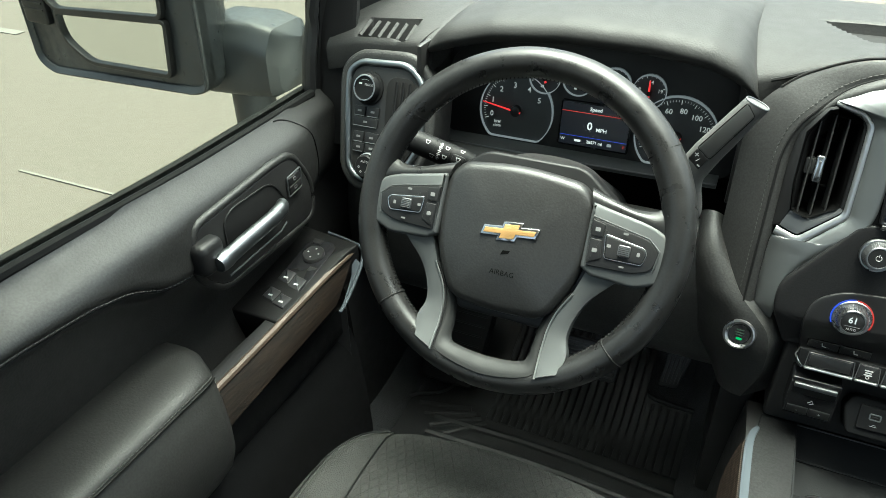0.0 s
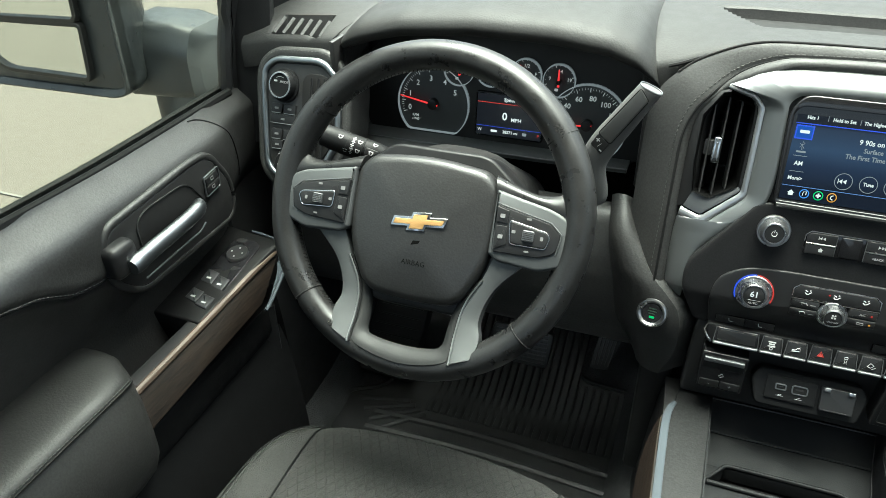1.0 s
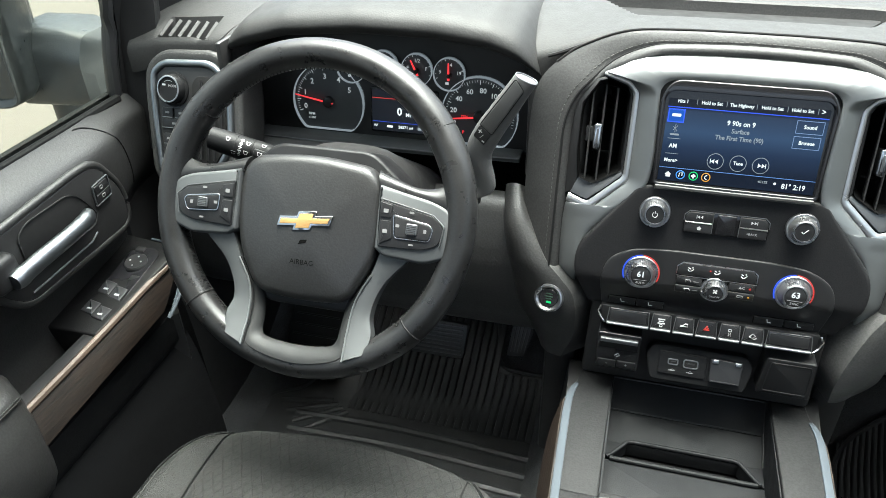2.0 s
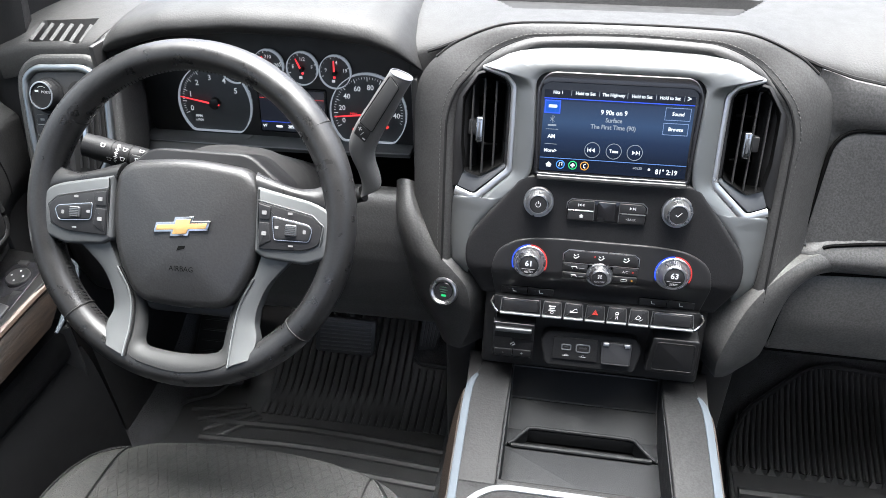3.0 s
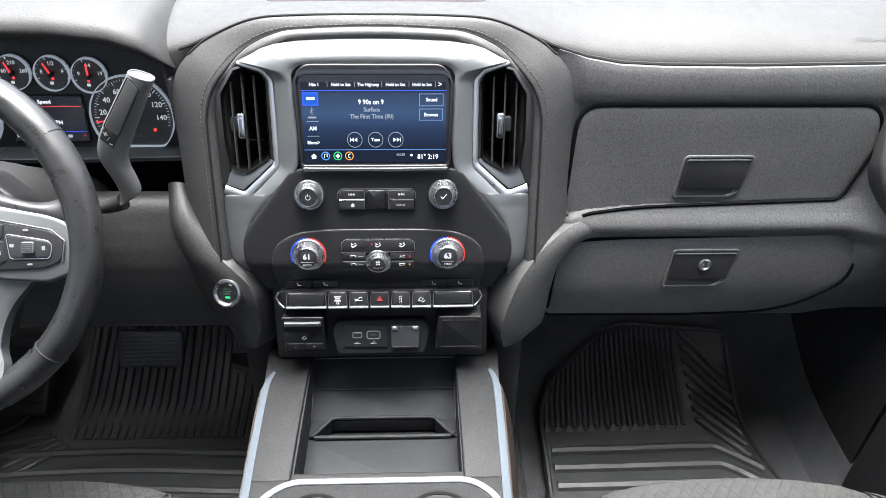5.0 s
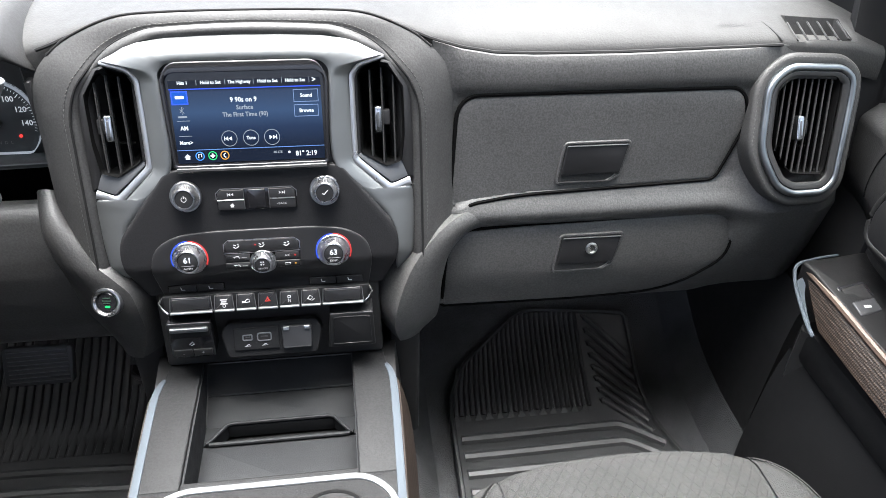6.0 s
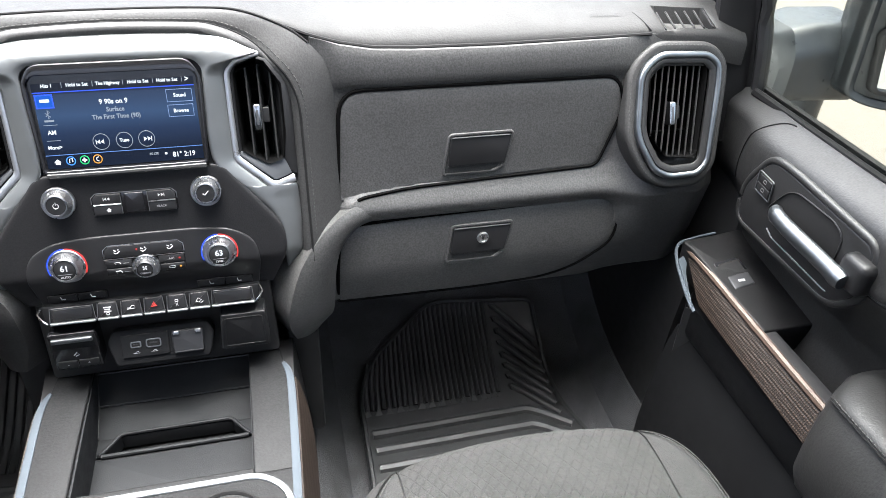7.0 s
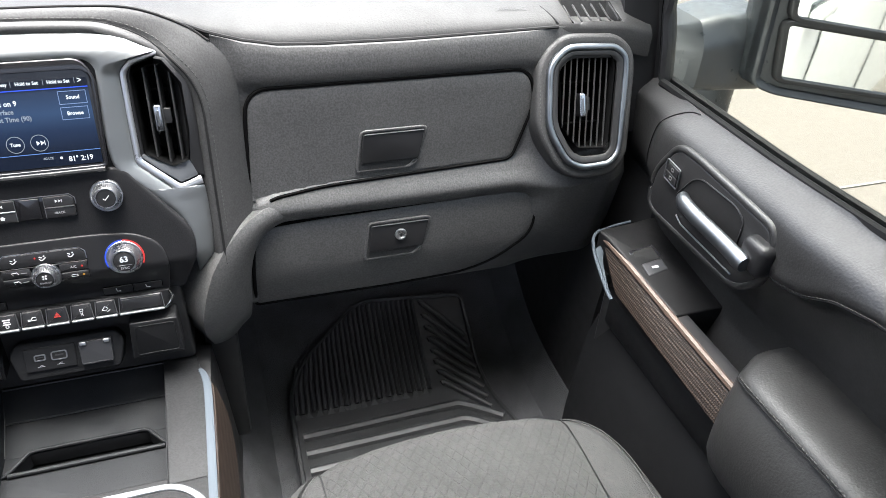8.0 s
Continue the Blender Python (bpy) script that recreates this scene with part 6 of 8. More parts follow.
def light_switches():
    to = lambda a, b, c=0.0: PODM(-a, b, c)
    t = thing("light_switch_panel", to(0.725, 0.86), "light and drive mode switches on a black panel", "switch panel")
    k = part("mode_dial", lathe([(0.0215, 0.0012), (0.0215, 0.0040), (0.0185, 0.0050), (0.0180, 0.0150), (0.0165, 0.0168), (0.0150, 0.0168), (0.0142, 0.0158), (0, 0.0158)], to, 48, cx=0.7245, cy=0.8990), MATTE, t, "black ribbed dial with silver rim")
    part("dial_rim", lathe([(0.0166, 0.0160), (0.0166, 0.0174), (0.0158, 0.0178), (0.0148, 0.0176), (0.0148, 0.0160)], to, 44, cx=0.7245, cy=0.8990, caps=False), KNURL, k)
    wt = lambda a, b, c=0.0: to(0.7245 - a, 0.8990 + b, c)
    lettering("MODE", 0.0044, wt, WHITE, k, at=(0.006, 0.004), lift=0.0161, name="dial_word")
    part("dial_mark", panel(rrect(-0.0070, 0.005, 0.005, 0.0022, 0.0006), wt, 0.0002, 0, top=0.0161), WHITE, k)
    part("dial_mark", tube([wt(0.0105 * math.cos(radians(a)), 0.0105 * math.sin(radians(a)), 0.0160) for a in range(60, 125, 8)], 0.0003, seg=4), WHITE, k)
    for x0, x1, z0, z1 in ((0.7260, 0.7430, 0.8640, 0.8760), (0.7045, 0.7235, 0.8640, 0.8760), (0.7045, 0.7430, 0.8510, 0.8622), (0.7235, 0.7400, 0.8310, 0.8440), (0.7010, 0.7215, 0.8310, 0.8440), (0.7215, 0.7385, 0.8185, 0.8295), (0.7000, 0.7200, 0.8185, 0.8295)):
        b = part("switch", panel(rpoly([(x0, z0), (x1, z0), (x1, z1), (x0, z1)], 0.0015), to, 0.003, 0.0008, top=0.0036), BLACK, t)
        part("switch_mark", panel(rrect((x0 + x1) / 2, (z0 + z1) / 2, 0.0060, 0.0026, 0.0006), to, 0.0003, 0, top=0.0040), GREY_INK, b)
        part("switch_lip", tube([to(x0 + 0.001, z0, 0.0036), to(x1 - 0.001, z0, 0.0036)], 0.0006, seg=4), DULL, b)
    k = part("headlight_dial", lathe([(0.0170, 0.0012), (0.0170, 0.0050), (0.0150, 0.0060), (0.0145, 0.0120), (0.0130, 0.0135), (0, 0.0130)], to, 44, cx=0.7120, cy=0.8010), MATTE, t, "black headlight dial")
    part("dial_rim", lathe([(0.0172, 0.0044), (0.0172, 0.0058), (0.0160, 0.0064), (0.0150, 0.0060), (0.0150, 0.0044)], to, 44, cx=0.7120, cy=0.8010, caps=False), KNURL, k)
    wt2 = lambda a, b, c=0.0: to(0.7120 - a, 0.8010 + b, c)
    lettering("AUTO", 0.0040, wt2, WHITE, k, at=(0.0, 0.006), lift=0.0136, name="dial_word")
    for a in (190, 240, 300):
        part("dial_mark", hollow(circle(0.008 * math.cos(radians(a)), 0.008 * math.sin(radians(a)), 0.0015, 10), circle(0.008 * math.cos(radians(a)), 0.008 * math.sin(radians(a)), 0.0009, 10), wt2, 0.0003, 0.00005, top=0.0137), WHITE, k)


light_switches()


# ---- instrument cluster ----
def CL(x, z, w=0.0):
    return Vector((x, 1.058 + 0.15 * (z - 0.87) - w, z - 0.005))


def cluster():
    c = thing("instrument_cluster", (-0.445, 1.05, 0.87), "lit black instrument cluster with red needles", "instrument cluster")
    face = rpoly([(-0.645, 0.818), (-0.245, 0.818), (-0.240, 0.925), (-0.29, 0.965), (-0.60, 0.965), (-0.648, 0.925)], 0.02)
    part("backing", panel(face, CL, 0.02, 0.001, top=-0.002), DIALGREY, c)
    for x, y0, y1, z0, z1 in ((-0.652, 0.975, 1.08, 0.815, 0.965), (-0.240, 0.985, 1.08, 0.815, 0.940)):
        part("side_wall", box((x - 0.004, y0, z0), (x + 0.004, y1, z1), 0.003), HARD, c)

    def dial(cx, cz, r, a0, a1, n, flat=None, ring=CHROME, w=0.0):
        o = circle(cx, cz, r, 56)
        if flat is not None:
            o = [Vector((p.x, max(p.y, flat))) for p in o]
            q = []
            for p in o:
                if not q or (p - q[-1]).length > 1e-4:
                    q.append(p)
            o = q
        d = part("dial", panel(o, CL, 0.004, 0.0005, top=0.001 + w), DIALFACE, c, "charcoal dial face with white numerals")
        part("dial_ring", hollow(o, inset(o, r * 0.014 + 0.0005), CL, 0.008, 0.0007, top=0.0060 + w), RING_GLOW, d)
        for i in range(n + 1):
            a = radians(a0 + (a1 - a0) * i / n)
            long = i % 5 == 0
            p0, p1 = r * 0.90, r * (0.80 if long else 0.85)
            part("tick", tube([CL(cx + p0 * math.cos(a), cz + p0 * math.sin(a), 0.0016 + w), CL(cx + p1 * math.cos(a), cz + p1 * math.sin(a), 0.0016 + w)], 0.0003 if not long else 0.0005, seg=4), WHITE_DIM, d)
        return d

    def needle(d, cx, cz, a, r, back=0.15, w=0.0, hub=0.006, width=0.0011):
        a = radians(a)
        part("needle", tube([CL(cx - r * back * math.cos(a), cz - r * back * math.sin(a), 0.007 + w), CL(cx + r * math.cos(a), cz + r * math.sin(a), 0.006 + w)], [width * 1.3, width * 0.7], seg=6), RED, d, "glowing red needle")
        part("needle_cap", lathe([(hub, 0.001 + w), (hub, 0.0075 + w), (hub * 0.75, 0.0085 + w), (0, 0.0085 + w)], CL, 24, cx=cx, cy=cz), BLACK, d)
    tx, tz = -0.541, 0.8675
    d = dial(tx, tz, 0.0540, 200, 100, 25, flat=0.8275)
    for i, t in enumerate("012345"):
        a = radians(196 - 33 * i)
        lettering(t, 0.0105, CL, WHITE_DIM, d, at=(tx + 0.0375 * math.cos(a), tz + 0.0345 * math.sin(a)), lift=0.0018, name="numeral", bold=0.00015)
    lettering("RPM", 0.0052, CL, WHITE_DIM, d, at=(tx - 0.027, tz - 0.020), lift=0.0018, name="dial_word", bold=0.0001)
    lettering("x1000", 0.0046, CL, WHITE_DIM, d, at=(tx - 0.027, tz - 0.0255), lift=0.0018, name="dial_word", bold=0.0001)
    needle(d, tx, tz, 171, 0.050, hub=0.0075)
    sx, sz = -0.3205, 0.8655
    d = dial(sx, sz, 0.0535, 205, -15, 48, flat=0.8260)
    for i, t in enumerate(("0", "20", "40", "60", "80", "100", "120", "140")):
        a = radians(200 - 29 * i)
        lettering(t, 0.0096, CL, WHITE_DIM, d, at=(sx + 0.0370 * math.cos(a), sz + 0.0345 * math.sin(a)), lift=0.0018, name="numeral", bold=0.00015)
    lettering("MPH", 0.0046, CL, RED, d, at=(sx - 0.021, sz - 0.002), lift=0.0018, name="dial_word")
    lettering("P", 0.0062, CL, RED, d, at=(sx - 0.022, sz - 0.024), lift=0.0018, name="gear_letter", bold=0.00015)
    lettering("R  N  D  L", 0.0056, CL, GREY_INK, d, at=(sx + 0.003, sz - 0.026), lift=0.0018, name="gear_letter")
    needle(d, sx, sz, 187, 0.047, hub=0.0075)
    part("red_lamp", lathe([(0.0022, 0.001), (0.0022, 0.002), (0, 0.002)], CL, 14, cx=sx + 0.026, cy=sz - 0.018), LIT_RED, d)
    for gx, gz, na, words in ((-0.503, 0.9200, 120, ("", "60", "120")), (-0.4565, 0.9235, 115, ("160", "210", "260")), (-0.4085, 0.9225, 118, ("E", "1/2", "F")), (-0.3630, 0.9200, 92, ("9", "14", "19"))):
        d = dial(gx, gz, 0.0218, 200, -20, 12, w=0.004)
        for t, a, rr in ((words[0], 172, 0.0130), (words[1], 88, 0.0120), (words[2], 8, 0.0135)):
            if t:
                lettering(t, 0.0066, CL, WHITE_DIM, d, at=(gx + rr * math.cos(radians(a)), gz + rr * math.sin(radians(a))), lift=0.0060, name="numeral", bold=0.0001)
        needle(d, gx, gz - 0.001, na, 0.0165, back=0.35, w=0.004, hub=0.0032, width=0.0013)
        part("gauge_mark", panel(rrect(gx - 0.003, gz - 0.0125, 0.0045, 0.0035, 0.0008), CL, 0.0003, 0, top=0.0056), WHITE_DIM, d)
    # small display between the big dials
    dp = part("trip_display", panel(rpoly([(-0.477, 0.8315), (-0.379, 0.8315), (-0.379, 0.8930), (-0.477, 0.8930)], 0.003), CL, 0.006, 0.0006, top=0.0030), GLOSS, c, "small lit trip display")
    part("display", panel(rrect(-0.428, 0.8625, 0.0930, 0.0570, 0.001), CL, 0.0003, 0, top=0.0034), TRIP_BG, dp)
    lettering("Speed", 0.0070, CL, LIT_WHITE, dp, at=(-0.428, 0.8855), lift=0.0040, name="display_text", bold=0.0001)
    lettering("0", 0.0150, CL, LIT_WHITE, dp, at=(-0.434, 0.8620), lift=0.0040, name="display_text", bold=0.0003)
    lettering("MPH", 0.0075, CL, LIT_WHITE, dp, at=(-0.4175, 0.8585), lift=0.0040, name="display_text", bold=0.0001)
    lettering("28571 mi", 0.0058, CL, LIT_WHITE, dp, at=(-0.425, 0.8405), lift=0.0040, name="display_text", bold=0.0001)
    lettering("W", 0.0060, CL, LIT_WHITE, dp, at=(-0.4695, 0.8405), lift=0.0040, name="display_text")
    lettering("P", 0.0060, CL, LIT_RED, dp, at=(-0.3850, 0.8405), lift=0.0040, name="display_text")
    part("display_line", panel(rrect(-0.428, 0.8795, 0.0930, 0.0008, 0.0002, 1), CL, 0.0002, 0, top=0.0038), LIT_RED, dp)
    part("display_line", panel(rrect(-0.428, 0.8465, 0.0930, 0.0005, 0.0002, 1), CL, 0.0002, 0, top=0.0038), LIT_BLUE, dp)
    part("display_mark", panel(rrect(-0.4485, 0.8405, 0.0090, 0.0030, 0.001), CL, 0.0002, 0, top=0.0040), LIT_WHITE, dp)
    part("display_mark", panel(rrect(-0.4045, 0.8405, 0.0060, 0.0040, 0.001), CL, 0.0002, 0, top=0.0040), LIT_GREY, dp)
    st = [((x, 1.058, 0.8175), (x, y, z)) for x, y, z in ((-0.645, 1.024, 0.8150), (-0.50, 1.024, 0.8150), (-0.38, 1.024, 0.8160), (-0.258, 1.024, 0.8190))]
    part("lower_ledge", ribbon([tuple(map(Vector, q)) for q in st], thick=0.006, bulge=0.001, out=(0, 0, 1)), LEDGEGREY, c, "grey ledge below the dials")
    part("ledge_line", tube([Vector((-0.645, 1.0225, 0.8152)), Vector((-0.38, 1.0225, 0.8162)), Vector((-0.258, 1.0225, 0.8192))], 0.0012, seg=6), DULL, c)


LEDGEGREY = material("grey_ledge_plastic", (0.060, 0.064, 0.066), 0.45, grain=0.0002, scale=500, blotch=0.08, spec=0.4)
# Chrome ring with a faint glow added in place of light falling on it
RING_GLOW = material("chrome_ring_with_glow", (0.35, 0.35, 0.37), 0.3, metal=0.6, blotch=0.0, emit=(0.9, 0.93, 1.0), strength=0.20)
DIALGREY = material("cluster_dark", (0.014, 0.0145, 0.015), 0.5, blotch=0.08)
DIALFACE = material("dial_charcoal", (0.046, 0.050, 0.053), 0.55, grain=0.0001, scale=2000, blotch=0.05)
WHITE_DIM = material("backlit_white", (0.6, 0.6, 0.6), 0.5, blotch=0.0, emit=(1, 1, 1), strength=0.30)
TRIP_BG = glow("trip_glow", (0.010, 0.011, 0.016), 1.0)
cluster()


# ---- column, levers, pedals ----
def column():
    c = thing("steering_column", (-0.438, 0.88, 0.82), "black steering column shroud", "steering column")
    ax = Vector((0, 0.876, -0.482))
    loops = []
    for d, w, h, up in ((0.030, 0.030, 0.028, 0.028), (0.045, 0.055, 0.045, 0.050), (0.060, 0.068, 0.052, 0.062), (0.085, 0.073, 0.054, 0.074), (0.11, 0.076, 0.056, 0.079), (0.14, 0.078, 0.058, 0.079), (0.17, 0.079, 0.060, 0.075), (0.30, 0.080, 0.060, 0.066)):
        o = HUB + ax * d + Vector((0.0, 0.0, -0.004))
        loops.append([o + Vector((1, 0, 0)) * (w * math.copysign(abs(math.cos(t)) ** 0.7, math.cos(t))) + Vector((0, 0.482, 0.876)) * ((up if math.sin(t) > 0 else h) * math.copysign(abs(math.sin(t)) ** 0.8, math.sin(t))) for t in [2 * math.pi * k / 40 for k in range(40)]])
    bm = bmesh.new()
    rows = skin(bm, loops)
    bm.faces.new(rows[0][::-1])
    part("shroud", bm, HARD, c)
    # gear lever on the right of the column
    g = thing("gear_lever", (-0.31, 0.90, 0.82), "dark grey column gear lever with plus and minus buttons", "gear lever")
    neck = curve([(-0.352, 0.915, 0.808), (-0.322, 0.900, 0.818), (-0.300, 0.892, 0.826), (-0.285, 0.890, 0.833)], 6)
    part("neck", tube(neck, [0.0068 + 0.0022 * (i / len(neck)) ** 2 for i in range(len(neck))], seg=16, up=(0, 1, 0), wide=1.1), HARD, g, "black lever neck")
    a, b = Vector((-0.2830, 0.892, 0.9020)), Vector((-0.2325, 0.890, 0.9800))
    v = (b - a).normalized()
    u = v.cross(Vector((0, -1, 0.25))).normalized()
    u = -u if u.x < 0 else u
    to = axes(a, u, v)
    # one smooth body: slanted round tip, broad grip, waist and bent root
    spine = [(-0.2900, 0.8310, 0.0075, 0.008, 0.9), (-0.2830, 0.8330, 0.0100, 0.010, 0.6), (-0.2765, 0.8385, 0.0112, 0.0108, 0.3), (-0.2745, 0.8500, 0.0112, 0.011, 0.0), (-0.2770, 0.8640, 0.0120, 0.0115, -0.1), (-0.2812, 0.8780, 0.0132, 0.012, -0.15), (-0.2825, 0.8910, 0.0146, 0.0125, -0.2), (-0.2790, 0.9035, 0.0158, 0.013, -0.3), (-0.2695, 0.9222, 0.0157, 0.013, -0.4),
             (-0.2580, 0.9405, 0.0149, 0.0128, -0.4), (-0.2455, 0.9612, 0.0138, 0.0124, -0.4), (-0.2380, 0.9730, 0.0132, 0.0122, -0.4), (-0.2335, 0.9800, 0.0130, 0.0120, -0.42), (-0.2325, 0.9818, 0.0122, 0.0112, -0.42)]
    C = curve([Vector((x, 0.891, z)) for x, z, w, d, k in spine], 4)
    D = curve([Vector((w, d, k)) for x, z, w, d, k in spine], 4)
    loops = []
    for c0, (w, d, k) in zip(C, D):
        e = Vector((1, 0, k)).normalized()
        loops.append([c0 + e * (w * math.copysign(abs(math.cos(q)) ** 0.8, math.cos(q))) + Vector((0, -1, 0.12)) * (d * math.copysign(abs(math.sin(q)) ** 0.75, math.sin(q))) for q in [2 * math.pi * k2 / 32 for k2 in range(32)]])
    bm = bmesh.new()
    rows = skin(bm, loops)
    bm.faces.new(rows[0][::-1])
    bm.faces.new(rows[-1])
    gr = part("grip", bm, GRIPGREY, g)
    tip = [p + (C[-1] - C[-2]).normalized() * 0.0004 for p in loops[-1]]
    part("tip_ring", tube(tip, 0.0009, closed=True, seg=6), DULL, gr)
    spn = rpoly([(-0.0105, 0.0262), (0.0062, 0.0250), (0.0055, 0.0880), (-0.0085, 0.0930)], 0.0025)
    part("grip_inlay", panel(spn, to, 0.006, 0.0012, top=0.0142), GRIPGREY, gr)
    edge = inset(spn, -0.0005)
    part("inlay_gap", tube([to(p.x, p.y, 0.0134) for p in edge], 0.0006, closed=True, seg=5), DARK, gr)
    face = rpoly([(-0.0100, 0.0100), (0.0066, 0.0080), (0.0064, 0.0240), (-0.0108, 0.0252)], 0.002)
    part("button_plate", panel(face, to, 0.006, 0.0010, top=0.0140), HARD, gr)
    lettering("+", 0.010, to, WHITE, gr, at=(-0.0062, 0.0195), lift=0.0143, name="lever_sign", bold=0.0002)
    lettering("-", 0.012, to, WHITE, gr, at=(0.0032, 0.0130), lift=0.0143, name="lever_sign", bold=0.0003)
    part("lever_line", tube([to(-0.0022, 0.0135, 0.0142), to(-0.0008, 0.0190, 0.0142)], 0.0003, seg=4), WHITE, gr)
    # wiper and signal stalk on the left
    s = thing("signal_stalk", (-0.53, 0.88, 0.87), "black wiper and signal stalk with printed symbols", "stalk")
    p0, p1, p2 = Vector((-0.5100, 0.872, 0.861)), Vector((-0.560, 0.862, 0.876)), Vector((-0.6075, 0.858, 0.890))
    path = curve([p0, p1, p2], 8)
    part("arm", tube(path, [0.0095 + 0.0050 * ease(i, 1, 6) - 0.0008 * (i > 14) for i in range(len(path))], seg=24), MATTE, s)
    d = (p2 - p1).normalized()
    # The print's normal is chosen so that it faces the camera's view
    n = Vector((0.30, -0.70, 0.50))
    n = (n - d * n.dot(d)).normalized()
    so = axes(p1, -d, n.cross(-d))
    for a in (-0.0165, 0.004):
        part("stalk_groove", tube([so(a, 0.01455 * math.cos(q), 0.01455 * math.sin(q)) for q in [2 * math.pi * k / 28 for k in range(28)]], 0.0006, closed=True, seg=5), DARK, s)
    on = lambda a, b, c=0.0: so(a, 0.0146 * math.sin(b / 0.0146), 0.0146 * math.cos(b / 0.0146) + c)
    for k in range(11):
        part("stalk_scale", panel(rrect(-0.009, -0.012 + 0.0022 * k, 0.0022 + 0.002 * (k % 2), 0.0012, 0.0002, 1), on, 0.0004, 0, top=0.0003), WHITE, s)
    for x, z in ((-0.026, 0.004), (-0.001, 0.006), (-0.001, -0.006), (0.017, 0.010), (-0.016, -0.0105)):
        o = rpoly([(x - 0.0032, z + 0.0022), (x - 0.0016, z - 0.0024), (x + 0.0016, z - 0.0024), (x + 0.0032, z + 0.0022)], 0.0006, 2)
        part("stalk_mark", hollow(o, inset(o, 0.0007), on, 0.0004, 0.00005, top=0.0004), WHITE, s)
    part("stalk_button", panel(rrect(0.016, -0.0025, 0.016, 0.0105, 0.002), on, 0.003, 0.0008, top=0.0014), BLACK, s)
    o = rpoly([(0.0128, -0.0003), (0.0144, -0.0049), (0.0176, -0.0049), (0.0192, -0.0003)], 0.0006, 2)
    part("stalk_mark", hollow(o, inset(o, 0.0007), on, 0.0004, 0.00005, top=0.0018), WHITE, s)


GRIPGREY = material("dark_grey_lever", (0.075, 0.075, 0.074), 0.45, grain=0.0003, scale=900, blotch=0.1)
column()


# Worn treads, with a base raised to make up for missing footwell light
PEDAL = material("lightened_pedal_rubber", (0.050, 0.048, 0.046), 0.40, spec=0.5, grain=0.00012, scale=600, blotch=0.35, rough_var=0.1)


def pedals():
    b = thing("brake_pedal", (-0.40, 1.09, 0.42), "black ribbed rubber brake pedal", "pedal")
    to = axes((-0.401, 1.085, 0.424), (1, 0.0, 0.02), (0, 0.45, 1))
    part("pad", panel(rpoly([(-0.055, -0.032), (0.051, -0.034), (0.055, 0.030), (-0.053, 0.032)], 0.009), to, 0.012, 0.003, top=0.0), RUBBER, b)
    for k in range(8):
        z = -0.025 + 0.0072 * k
        part("tread", tube([to(-0.046, z, 0.0005), to(0.046, z, 0.0005)], 0.0016, seg=6), PEDAL, b)
    part("arm", tube([to(0.0, 0.0, -0.012), to(0.01, 0.10, -0.06), to(0.01, 0.25, -0.05)], 0.010, seg=8), HARD, b)
    a = thing("accelerator_pedal", (-0.255, 1.15, 0.40), "black ribbed accelerator pedal", "pedal")
    to = axes((-0.262, 1.155, 0.402), (1, 0.02, 0.02), (0.10, 0.50, 1))
    part("pad", panel(rpoly([(-0.019, -0.044), (0.013, -0.042), (0.026, 0.042), (-0.017, 0.042)], 0.005), to, 0.012, 0.002, top=0.0), RUBBER, a)
    for k in range(5):
        x = -0.012 + 0.006 * k
        part("tread", tube([to(x, -0.036, 0.0004), to(x * 1.2 + 0.003, 0.038, 0.0004)], 0.0013, seg=6), PEDAL, a)
    part("arm", tube([to(0.0, 0.02, -0.012), to(0.02, 0.12, -0.05), to(0.02, 0.25, -0.02)], 0.009, seg=8), HARD, a)


pedals()

